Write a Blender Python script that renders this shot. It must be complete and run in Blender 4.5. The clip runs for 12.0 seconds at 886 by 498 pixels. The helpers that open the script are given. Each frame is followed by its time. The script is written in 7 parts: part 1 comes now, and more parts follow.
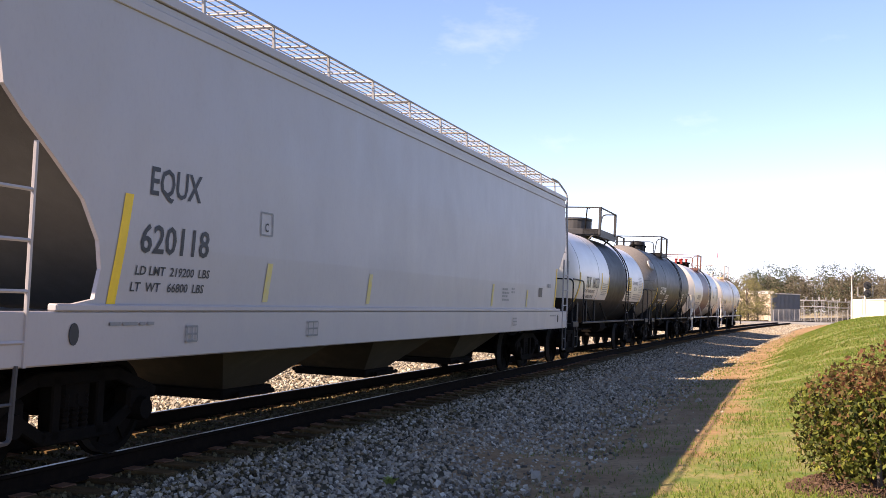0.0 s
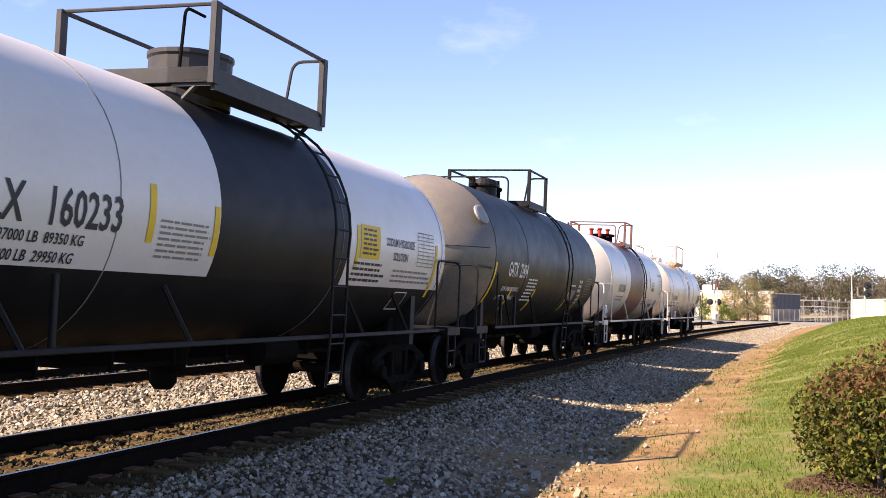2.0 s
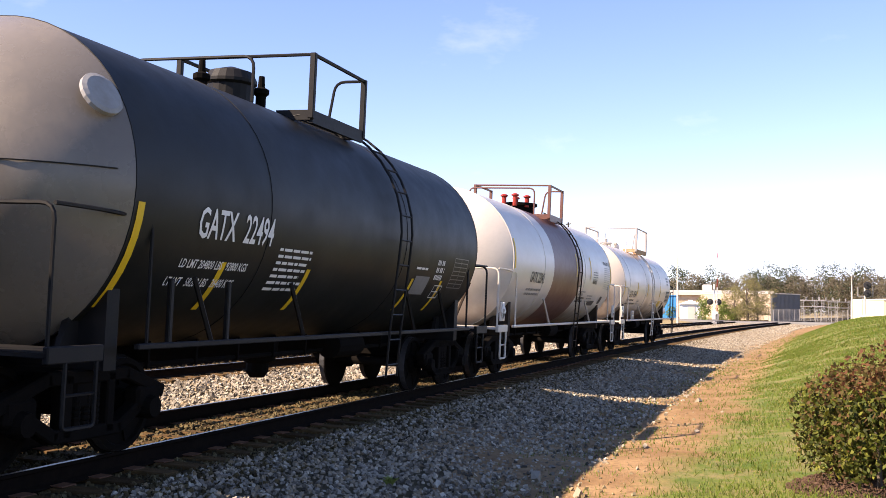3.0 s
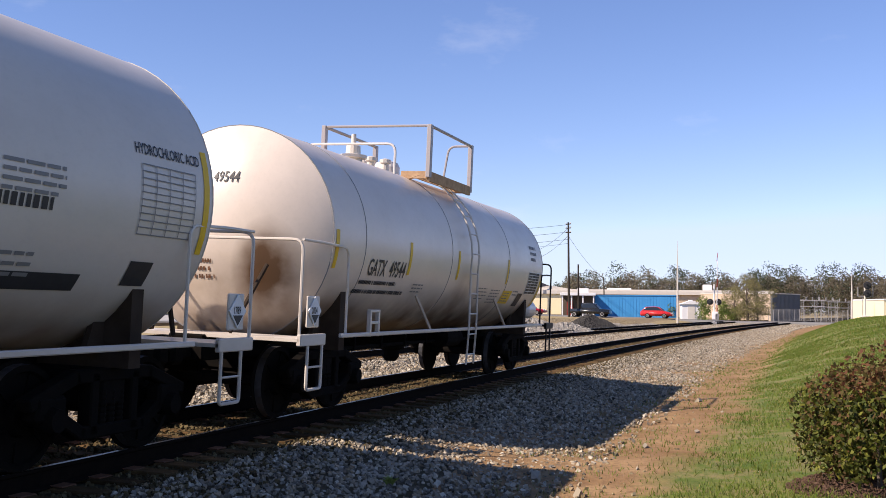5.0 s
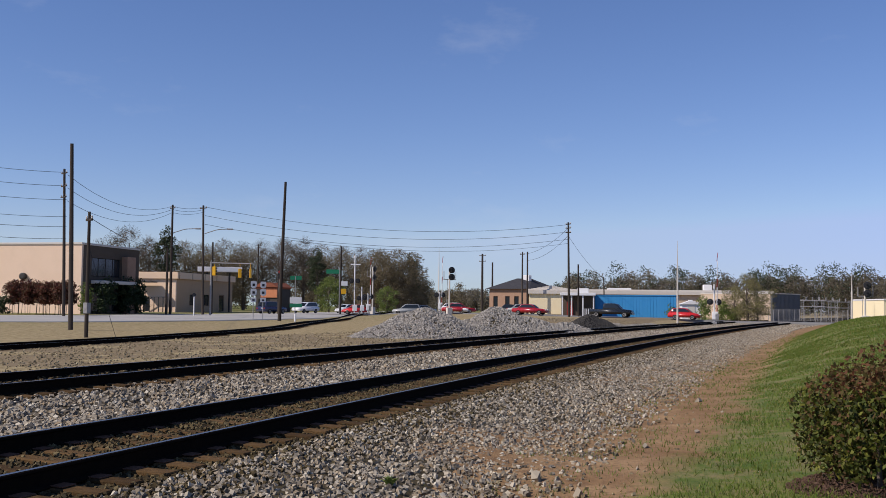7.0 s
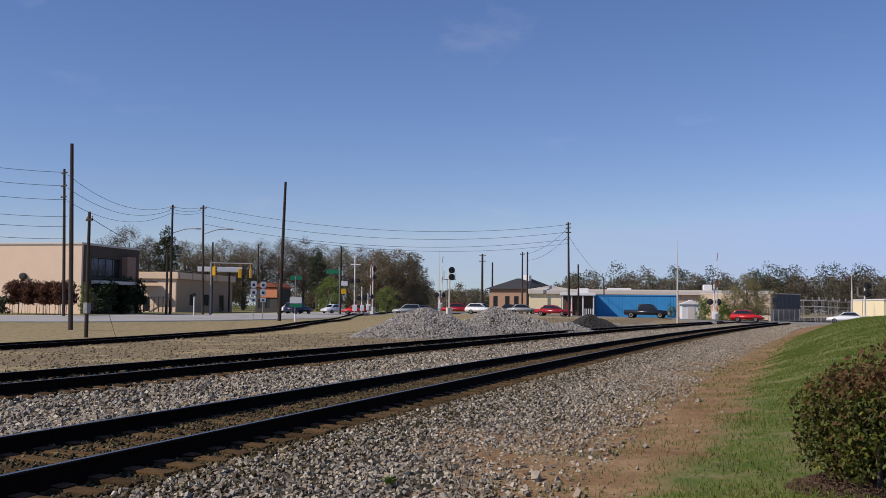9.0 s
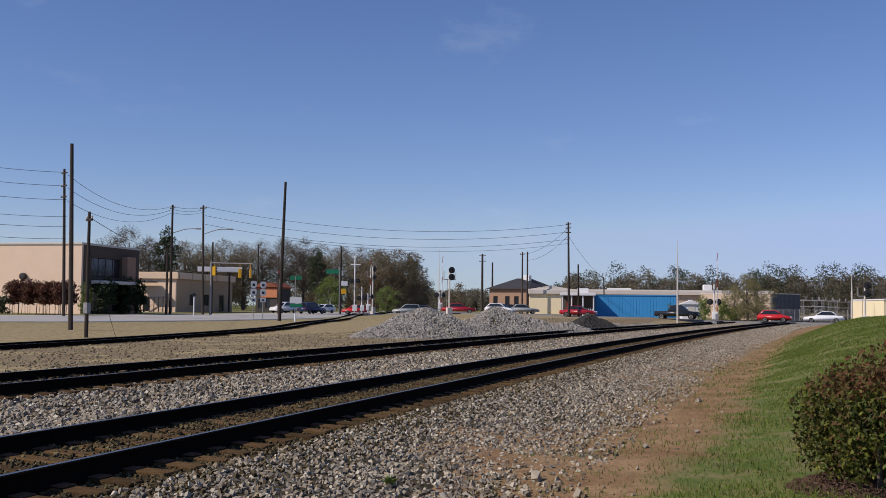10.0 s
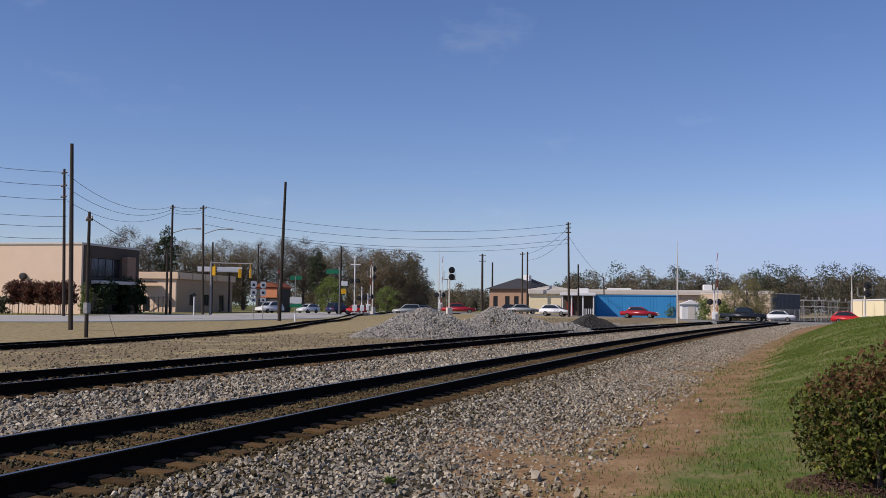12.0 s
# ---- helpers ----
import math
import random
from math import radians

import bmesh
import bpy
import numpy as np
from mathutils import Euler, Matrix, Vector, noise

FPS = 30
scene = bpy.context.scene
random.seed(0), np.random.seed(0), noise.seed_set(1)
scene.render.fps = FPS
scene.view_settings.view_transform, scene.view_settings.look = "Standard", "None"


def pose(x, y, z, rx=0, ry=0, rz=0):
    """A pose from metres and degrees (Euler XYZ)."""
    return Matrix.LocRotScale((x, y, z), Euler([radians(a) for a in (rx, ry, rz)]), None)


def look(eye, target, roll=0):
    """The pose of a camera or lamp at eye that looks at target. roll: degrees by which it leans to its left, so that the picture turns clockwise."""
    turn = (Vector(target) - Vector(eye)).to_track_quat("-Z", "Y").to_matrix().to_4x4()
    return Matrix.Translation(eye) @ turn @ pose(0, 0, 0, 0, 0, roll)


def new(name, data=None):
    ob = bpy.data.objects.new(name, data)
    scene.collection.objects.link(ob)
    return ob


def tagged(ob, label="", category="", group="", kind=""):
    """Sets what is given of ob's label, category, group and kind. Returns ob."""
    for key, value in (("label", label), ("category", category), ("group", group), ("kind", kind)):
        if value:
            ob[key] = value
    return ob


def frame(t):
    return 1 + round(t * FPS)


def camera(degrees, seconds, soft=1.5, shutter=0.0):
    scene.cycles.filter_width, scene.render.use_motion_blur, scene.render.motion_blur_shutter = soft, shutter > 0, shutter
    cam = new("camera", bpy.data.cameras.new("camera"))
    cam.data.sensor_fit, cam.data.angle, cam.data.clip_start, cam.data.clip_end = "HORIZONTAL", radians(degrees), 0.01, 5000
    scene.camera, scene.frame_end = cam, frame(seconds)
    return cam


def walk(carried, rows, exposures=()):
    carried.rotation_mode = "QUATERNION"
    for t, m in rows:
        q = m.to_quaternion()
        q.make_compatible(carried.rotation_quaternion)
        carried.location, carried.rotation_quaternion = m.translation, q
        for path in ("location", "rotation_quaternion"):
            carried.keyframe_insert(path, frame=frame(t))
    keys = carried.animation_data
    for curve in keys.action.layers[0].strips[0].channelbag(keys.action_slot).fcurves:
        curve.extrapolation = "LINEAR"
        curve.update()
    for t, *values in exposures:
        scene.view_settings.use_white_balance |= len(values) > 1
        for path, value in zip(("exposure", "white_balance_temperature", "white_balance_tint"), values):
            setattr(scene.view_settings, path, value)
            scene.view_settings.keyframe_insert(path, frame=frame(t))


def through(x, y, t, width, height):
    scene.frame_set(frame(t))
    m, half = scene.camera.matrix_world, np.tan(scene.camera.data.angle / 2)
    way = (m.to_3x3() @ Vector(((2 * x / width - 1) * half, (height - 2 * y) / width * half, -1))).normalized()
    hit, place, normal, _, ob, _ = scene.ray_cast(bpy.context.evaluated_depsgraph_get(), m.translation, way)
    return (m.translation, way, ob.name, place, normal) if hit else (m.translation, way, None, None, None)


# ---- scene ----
# ---------------- camera ----------------
EYE = Vector((0.0, 0.0, 1.408))
YAW, PITCH, ROLL, LENS = 0.3125, 0.0560, 0.613, 46.0
AIM = EYE + 20 * Vector((math.cos(YAW) * math.cos(PITCH), math.sin(YAW) * math.cos(PITCH), math.sin(PITCH)))
cam = camera(LENS, 12.0, soft=0.85, shutter=0.0)
walk(cam, [(0, look(EYE, AIM, ROLL)), (12, look(EYE, AIM, ROLL))],
     exposures=[(0, 1.42, 7900, 21), (3.2, 1.38, 7800, 20), (5.0, 0.62, 6950, 18), (6.5, 0.02, 6500, 16), (7.0, -0.08, 6400, 15), (9.0, -0.2, 6400, 15), (12, -0.2, 6400, 15)])

# ---------------- sky and sun ----------------
SUN_FROM = Vector((-3.1, 3.8, 4.3)).normalized()
world = bpy.data.worlds.new("sky")
scene.world = world
world.use_nodes = True
wn, wl = world.node_tree.nodes, world.node_tree.links
sky = wn.new("ShaderNodeTexSky")
sky.sky_type, sky.sun_disc = "NISHITA", False
sky.sun_elevation = math.asin(SUN_FROM.z)
sky.sun_rotation = math.atan2(SUN_FROM.x, SUN_FROM.y)
sky.air_density, sky.dust_density, sky.ozone_density = 0.93, 0.0, 3.0
wn["Background"].inputs["Strength"].default_value = 0.1
hs = wn.new("ShaderNodeHueSaturation")
hs.inputs["Saturation"].default_value = 1.08
haze = wn.new("ShaderNodeMix")
haze.data_type, haze.blend_type = "RGBA", "MULTIPLY"
haze.inputs["Factor"].default_value = 1.0
haze.inputs["B"].default_value = (1.0, 0.97, 1.13, 1)
wl.new(sky.outputs[0], haze.inputs["A"])
clear_air = wn.new("ShaderNodeMix")
clear_air.data_type, clear_air.blend_type = "RGBA", "DARKEN"
clear_air.inputs["Factor"].default_value = 0.8
clear_air.inputs["B"].default_value = (4.6, 5.9, 12.0, 1)
wl.new(haze.outputs["Result"], clear_air.inputs["A"])
wl.new(clear_air.outputs["Result"], hs.inputs["Color"])
# thin high cirrus
wtc, wmap, wno, wr, wmx = wn.new("ShaderNodeTexCoord"), wn.new("ShaderNodeMapping"), wn.new("ShaderNodeTexNoise"), wn.new("ShaderNodeMapRange"), wn.new("ShaderNodeMix")
wmap.inputs["Scale"].default_value = (1.6, 3.5, 9.0)
wmap.inputs["Rotation"].default_value = (0.2, 0.25, 1.5)
wno.inputs["Scale"].default_value, wno.inputs["Detail"].default_value, wno.inputs["Roughness"].default_value = 1.4, 7.0, 0.62
wr.inputs["From Min"].default_value, wr.inputs["From Max"].default_value, wr.inputs["To Max"].default_value = 0.58, 0.8, 0.2
wmx.data_type = "RGBA"
wl.new(wtc.outputs["Generated"], wmap.inputs["Vector"])
wl.new(wmap.outputs[0], wno.inputs["Vector"])
wl.new(wno.outputs["Fac"], wr.inputs["Value"])
wl.new(wr.outputs[0], wmx.inputs["Factor"])
wl.new(hs.outputs[0], wmx.inputs["A"])
wmx.inputs["B"].default_value = (7.0, 7.3, 7.8, 1)
wl.new(wmx.outputs["Result"], wn["Background"].inputs["Color"])
sun = new("sun", bpy.data.lights.new("sun", "SUN"))
sun.data.energy, sun.data.angle, sun.data.color = 5.0, radians(0.53), (1.0, 0.92, 0.81)
sun.matrix_world = look(SUN_FROM * 100, (0, 0, 0))


# ---------------- materials ----------------
def material(name, base, rough=0.6, metal=0.0, other=None, scale=3.0, amount=0.5, fine=0.15, bump=0.15, bump_scale=60.0,
             spread=0.0, coat=0.0, stretch=(1, 1, 1), soil=None, soil_amount=0.0, soil_scale=1.2, sheen=None):
    """Principled surface with broad stains, fine grain and relief at real size; spread varies whole objects."""
    m = bpy.data.materials.new(name)
    m.use_nodes = True
    n, l = m.node_tree.nodes, m.node_tree.links
    b = n["Principled BSDF"]
    tc, mp = n.new("ShaderNodeTexCoord"), n.new("ShaderNodeMapping")
    mp.inputs["Scale"].default_value = stretch
    l.new(tc.outputs["Object"], mp.inputs["Vector"])

    def tex(sc, detail=6.0, rough_=0.6):
        t = n.new("ShaderNodeTexNoise")
        t.inputs["Scale"].default_value, t.inputs["Detail"].default_value, t.inputs["Roughness"].default_value = sc, detail, rough_
        l.new(mp.outputs[0], t.inputs["Vector"])
        return t

    def mixed(fac, a, c, lo=0.35, hi=0.65, top=1.0):
        r = n.new("ShaderNodeMapRange")
        r.inputs["From Min"].default_value, r.inputs["From Max"].default_value, r.inputs["To Max"].default_value = lo, hi, top
        l.new(fac, r.inputs["Value"])
        x = n.new("ShaderNodeMix")
        x.data_type = "RGBA"
        l.new(r.outputs[0], x.inputs["Factor"])
        for sock, val in ((x.inputs["A"], a), (x.inputs["B"], c)):
            if hasattr(val, "links") or hasattr(val, "is_linked"):
                l.new(val, sock)
            else:
                sock.default_value = (*val, 1)
        return x.outputs["Result"]

    other = other or tuple(0.72 * c for c in base)
    col = mixed(tex(scale).outputs["Fac"], base, other, top=amount)
    if soil:
        col = mixed(tex(soil_scale, 8, 0.7).outputs["Fac"], col, soil, 0.48, 0.75, soil_amount)
    grain = tex(bump_scale, 4)
    col = mixed(grain.outputs["Fac"], col, tuple(0.45 * c for c in base), 0.5, 0.8, fine)
    if spread:
        oi, hs, mr = n.new("ShaderNodeObjectInfo"), n.new("ShaderNodeHueSaturation"), n.new("ShaderNodeMapRange")
        mr.inputs["To Min"].default_value, mr.inputs["To Max"].default_value = 1 - spread, 1 + spread
        l.new(oi.outputs["Random"], mr.inputs["Value"])
        l.new(mr.outputs[0], hs.inputs["Value"])
        l.new(col, hs.inputs["Color"])
        col = hs.outputs[0]
    l.new(col, b.inputs["Base Color"])
    b.inputs["Metallic"].default_value = metal
    rr = n.new("ShaderNodeMapRange")
    rr.inputs["To Min"].default_value, rr.inputs["To Max"].default_value = max(0.02, rough - 0.12), min(1, rough + 0.12)
    l.new(tex(scale * 4).outputs["Fac"], rr.inputs["Value"])
    l.new(rr.outputs[0], b.inputs["Roughness"])
    b.inputs["Coat Weight"].default_value = coat
    b.inputs["Specular IOR Level"].default_value = sheen if sheen is not None else (0.1 if rough >= 0.8 else (0.25 if rough >= 0.5 else 0.45))
    if bump:
        bp = n.new("ShaderNodeBump")
        bp.inputs["Strength"].default_value, bp.inputs["Distance"].default_value = bump, 0.02
        l.new(grain.outputs["Fac"], bp.inputs["Height"])
        l.new(bp.outputs[0], b.inputs["Normal"])
    return m


def island(name, colours, rough=0.85, lo=0.0):
    """Colour picked per loose piece of one mesh, for stones, leaves and blades."""
    m = bpy.data.materials.new(name)
    m.use_nodes = True
    n, l = m.node_tree.nodes, m.node_tree.links
    g, r = n.new("ShaderNodeNewGeometry"), n.new("ShaderNodeValToRGB")
    e = r.color_ramp.elements
    while len(e) < len(colours):
        e.new(0.5)
    for i, c in enumerate(colours):
        e[i].position, e[i].color = i / (len(colours) - 1), (*c, 1)
    l.new(g.outputs["Random Per Island"], r.inputs["Fac"])
    l.new(r.outputs[0], n["Principled BSDF"].inputs["Base Color"])
    n["Principled BSDF"].inputs["Roughness"].default_value = rough
    n["Principled BSDF"].inputs["Specular IOR Level"].default_value = 0.25
    return m


def leafy(name, colours, through=0.25):
    m = island(name, colours, 0.7)
    n, l = m.node_tree.nodes, m.node_tree.links
    t, x = n.new("ShaderNodeBsdfTranslucent"), n.new("ShaderNodeMixShader")
    l.new(n["Color Ramp"].outputs[0], t.inputs["Color"])
    x.inputs[0].default_value = through
    l.new(n["Principled BSDF"].outputs[0], x.inputs[1])
    l.new(t.outputs[0], x.inputs[2])
    l.new(x.outputs[0], n["Material Output"].inputs["Surface"])
    return m


M = {}
M["white_paint"] = material("white_paint", (0.345, 0.313, 0.308), 0.45, other=(0.312, 0.285, 0.272), scale=0.7, amount=0.5, fine=0.1, bump=0.03, bump_scale=25, soil=(0.42, 0.36, 0.28), soil_amount=0.14, stretch=(1, 1, 0.5))
M["tank_white"] = material("tank_white", (0.64, 0.61, 0.58), 0.33, other=(0.55, 0.5, 0.46), scale=0.8, amount=0.5, fine=0.1, bump=0.03, bump_scale=20, soil=(0.34, 0.25, 0.18), soil_amount=0.3, stretch=(0.6, 1, 1), soil_scale=0.9)
M["tank_white_dirty"] = material("tank_white_dirty", (0.62, 0.57, 0.5), 0.4, other=(0.5, 0.43, 0.36), scale=0.7, amount=0.6, fine=0.12, bump=0.04, bump_scale=20, soil=(0.3, 0.2, 0.13), soil_amount=0.4, stretch=(0.6, 1, 1), soil_scale=0.9)
def stained(name, base, spots, soil):
    """Painted shell with soft brown stains, or painted belly shade, round given spots of the shell (place, reach,
    strength).
    """
    m = material(name, base, 0.34, other=tuple(0.88 * c for c in base), scale=0.8, amount=0.5, fine=0.1, bump=0.03, bump_scale=20, soil=tuple(0.5 * c for c in base), soil_amount=0.18, stretch=(0.6, 1, 1))
    n, l = m.node_tree.nodes, m.node_tree.links
    b = n["Principled BSDF"]
    col = b.inputs["Base Color"].links[0].from_socket
    tc = n.new("ShaderNodeTexCoord")
    no = n.new("ShaderNodeTexNoise")
    no.inputs["Scale"].default_value, no.inputs["Detail"].default_value = 2.2, 8
    l.new(tc.outputs["Object"], no.inputs["Vector"])
    for place, reach, strength in spots:
        mp, ln, mr, ml, mx = (n.new("ShaderNode" + k) for k in ("Mapping", "VectorMath", "MapRange", "Math", "Mix"))
        mp.vector_type = "POINT"
        mp.inputs["Scale"].default_value = tuple(1 / r for r in reach)
        mp.inputs["Location"].default_value = tuple(-c / r for c, r in zip(place, reach))
        ln.operation, ml.operation, mx.data_type = "LENGTH", "MULTIPLY", "RGBA"
        l.new(tc.outputs["Object"], mp.inputs["Vector"])
        l.new(mp.outputs[0], ln.inputs[0])
        mr.inputs["From Min"].default_value, mr.inputs["From Max"].default_value, mr.inputs["To Min"].default_value, mr.inputs["To Max"].default_value = 0.1, 1.0, strength * 1.7, 0.0
        l.new(ln.outputs["Value"], mr.inputs["Value"])
        l.new(mr.outputs[0], ml.inputs[0])
        l.new(no.outputs["Fac"], ml.inputs[1])
        ml.use_clamp = True
        l.new(ml.outputs[0], mx.inputs["Factor"])
        l.new(col, mx.inputs["A"])
        mx.inputs["B"].default_value = (*soil, 1)
        col = mx.outputs["Result"]
    l.new(col, b.inputs["Base Color"])
    return m


# the long belly spot paints underside shade over brown streaks; the others are stains
M["tail_white_belly_shade"] = stained("tail_white_belly_shade", (0.69, 0.59, 0.49), [((-6.4, -0.7, 1.8), (1.0, 0.5, 0.8), 1.8), ((-6.2, 0, 0.95), (1.5, 2.2, 1.5), 0.75), ((0, -0.4, 0.75), (9, 1.9, 1.3), 1.7), ((0.1, -0.8, 3.75), (1.6, 1.0, 1.0), 0.35), ((0, -1.3, 1.3), (0.9, 0.8, 1.1), 0.6), ((-4.9, -1.0, 1.1), (1.3, 0.9, 0.8), 1.0), ((4.9, -1.0, 1.1), (1.3, 0.9, 0.8), 1.0)], (0.13, 0.072, 0.038))
# here too the belly-long spot puts underside shade into the brown
M["acid_white_belly_shade"] = stained("acid_white_belly_shade", (0.6, 0.55, 0.49), [((0, -0.4, 0.8), (9, 1.9, 1.3), 1.5), ((-6.2, 0, 1.2), (1.2, 2, 1.2), 0.75), ((6.0, 0, 1.2), (1.0, 2, 1.0), 0.7)], (0.2, 0.12, 0.07))
M["soda_white"] = stained("soda_white", (0.66, 0.61, 0.56), [((0, 0, 4.0), (9, 1.1, 0.35), 0.5), ((-6.2, -0.6, 1.9), (0.9, 0.3, 0.6), 0.8)], (0.3, 0.2, 0.12))
M["tank_black"] = material("tank_black", (0.008, 0.008, 0.009), 0.5, other=(0.016, 0.015, 0.014), scale=0.9, amount=0.6, bump=0.03, bump_scale=20, soil=(0.035, 0.03, 0.024), soil_amount=0.3, sheen=0.13)
M["tank_grey"] = material("tank_grey", (0.010, 0.011, 0.010), 0.46, other=(0.02, 0.02, 0.018), scale=0.7, amount=0.7, bump=0.03, bump_scale=20, soil=(0.05, 0.044, 0.034), soil_amount=0.3, sheen=0.15)
M["tank_tan"] = material("tank_tan", (0.17, 0.15, 0.13), 0.27, other=(0.13, 0.115, 0.1), scale=0.8, amount=0.6, bump=0.03, bump_scale=20, soil=(0.3, 0.25, 0.19), soil_amount=0.4)
M["band_brown"] = material("band_brown", (0.13, 0.05, 0.035), 0.45, other=(0.16, 0.08, 0.06), scale=1.2, amount=0.5, bump=0.03, bump_scale=20)
M["soot"] = material("soot", (0.1, 0.075, 0.06), 0.7, other=(0.22, 0.16, 0.12), scale=2, amount=0.6)
M["yellow"] = material("yellow", (0.8, 0.5, 0.02), 0.5, other=(0.62, 0.38, 0.03), scale=6, amount=0.6, bump=0)
M["yellow_faded"] = material("yellow_faded", (0.62, 0.46, 0.1), 0.6, other=(0.5, 0.44, 0.3), scale=7, amount=0.8, bump=0)
M["ink"] = material("ink", (0.03, 0.03, 0.032), 0.5, bump=0, amount=0.2)
M["ink_grey"] = material("ink_grey", (0.2, 0.2, 0.2), 0.5, bump=0, amount=0.3)
M["ink_white"] = material("ink_white", (0.75, 0.75, 0.73), 0.5, bump=0, amount=0.3)
# grimy black steel; the shade under the cars is put into it as well
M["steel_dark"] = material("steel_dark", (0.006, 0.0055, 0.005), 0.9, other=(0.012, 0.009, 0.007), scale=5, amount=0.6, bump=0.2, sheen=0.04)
M["steel_black"] = material("steel_black", (0.010, 0.010, 0.011), 0.55, other=(0.02, 0.018, 0.016), scale=6, amount=0.5, bump=0.05, sheen=0.15)
M["steel_grey"] = material("steel_grey", (0.3, 0.3, 0.3), 0.5, other=(0.2, 0.18, 0.16), scale=5, amount=0.6, bump=0.05)
M["steel_bright"] = material("steel_bright", (0.36, 0.34, 0.31), 0.36, metal=1.0, other=(0.3, 0.27, 0.24), scale=8, amount=0.4, bump=0.02)
# dirty brown, deepened by painting in the shade beneath the tank shells
M["underframe_brown"] = material("underframe_brown", (0.035, 0.024, 0.017), 0.85, other=(0.065, 0.047, 0.034), scale=3, amount=0.7)
# dirty grey with the shade under the end slopes put into it
M["slope_shade_grey"] = material("slope_shade_grey", (0.075, 0.075, 0.068), 0.7, other=(0.055, 0.052, 0.046), scale=1.5, amount=0.6)
M["steel_mid"] = material("steel_mid", (0.05, 0.049, 0.05), 0.55, other=(0.033, 0.031, 0.03), scale=5, amount=0.6, bump=0.05)
M["rust"] = material("rust", (0.17, 0.08, 0.045), 0.85, other=(0.09, 0.05, 0.035), scale=6, amount=0.8, bump=0.3)
# rusty rail sides, near black because their shade is part of the colour
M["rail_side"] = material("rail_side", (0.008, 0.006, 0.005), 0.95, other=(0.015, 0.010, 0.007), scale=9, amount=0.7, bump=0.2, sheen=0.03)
M["tie_wood"] = material("tie_wood", (0.07, 0.0421, 0.018), 0.9, other=(0.132, 0.0768, 0.033), scale=5, amount=0.7, fine=0.4, bump=0.6, bump_scale=30, stretch=(3, 1, 3), spread=0.35)
M["ballast_bed"] = material("ballast_bed", (0.07, 0.056, 0.0315), 0.95, other=(0.045, 0.035, 0.018), scale=1.2, amount=0.6, fine=0.7, bump=1.0, bump_scale=24, soil=(0.085, 0.06, 0.0255), soil_amount=0.5)
M["gravel_earth"] = material("gravel_earth", (0.23, 0.176, 0.103), 0.95, other=(0.16, 0.122, 0.0745), scale=0.8, amount=0.6, fine=0.6, bump=1.0, bump_scale=20, soil=(0.3, 0.235, 0.14), soil_amount=0.5)
M["asphalt"] = material("asphalt", (0.2, 0.195, 0.185), 0.9, other=(0.14, 0.135, 0.13), scale=0.25, amount=0.6, fine=0.2, bump=0.2, bump_scale=40)
M["pole_wood"] = material("pole_wood", (0.05, 0.04, 0.033), 0.9, other=(0.085, 0.07, 0.058), scale=4, amount=0.7, fine=0.3, bump=0.4, bump_scale=30, stretch=(4, 4, 0.5), spread=0.25)
M["wire"] = material("wire", (0.03, 0.03, 0.03), 0.7, bump=0, amount=0.2)
M["glass"] = material("glass", (0.02, 0.025, 0.03), 0.08, bump=0, amount=0.2)
M["rubber"] = material("rubber", (0.02, 0.02, 0.02), 0.85, bump=0.1)
M["bark"] = material("bark", (0.11, 0.085, 0.065), 0.95, other=(0.17, 0.14, 0.11), scale=3, amount=0.7, bump=0.8, bump_scale=25, stretch=(3, 3, 0.6))
M["mulch"] = material("mulch", (0.075, 0.045, 0.032), 0.95, other=(0.13, 0.08, 0.055), scale=14, amount=0.8, fine=0.5, bump=0.9, bump_scale=45)
STONES = island("stones", [(0.07, 0.058, 0.0426), (0.2, 0.17, 0.13), (0.33, 0.295, 0.232), (0.25, 0.185, 0.111), (0.5, 0.455, 0.362)], 0.9)
STONES_OILY = island("stones_oily", [(0.03, 0.021, 0.0091), (0.075, 0.052, 0.021), (0.11, 0.082, 0.0364), (0.05, 0.035, 0.014), (0.17, 0.135, 0.0665)], 0.9)
STONES_TAN = island("stones_tan", [(0.1, 0.078, 0.044), (0.2, 0.16, 0.092), (0.28, 0.23, 0.136), (0.16, 0.12, 0.064), (0.36, 0.31, 0.196)], 0.9)
STONES_BROWN = island("stones_brown", [(0.045, 0.029, 0.0128), (0.085, 0.056, 0.024), (0.12, 0.085, 0.0398), (0.065, 0.042, 0.0188), (0.18, 0.135, 0.069)], 0.9)
BLADES = leafy("blades", [(0.0648, 0.114, 0.012), (0.108, 0.172, 0.0195), (0.167, 0.198, 0.0338), (0.081, 0.135, 0.015), (0.248, 0.203, 0.0638)], 0.3)

# ground: grass, bare red-brown earth, dry sand, mixed by the distance from the track
gm = bpy.data.materials.new("earth_and_grass")
gm.use_nodes = True
gn, gl = gm.node_tree.nodes, gm.node_tree.links
at = gn.new("ShaderNodeAttribute")
at.attribute_name = "cover"
sep = gn.new("ShaderNodeSeparateColor")
gl.new(at.outputs["Color"], sep.inputs[0])
gtc = gn.new("ShaderNodeTexCoord")


def g_noise(sc, det=8.0, ro=0.65):
    t = gn.new("ShaderNodeTexNoise")
    t.inputs["Scale"].default_value, t.inputs["Detail"].default_value, t.inputs["Roughness"].default_value = sc, det, ro
    gl.new(gtc.outputs["Object"], t.inputs["Vector"])
    return t.outputs["Fac"]


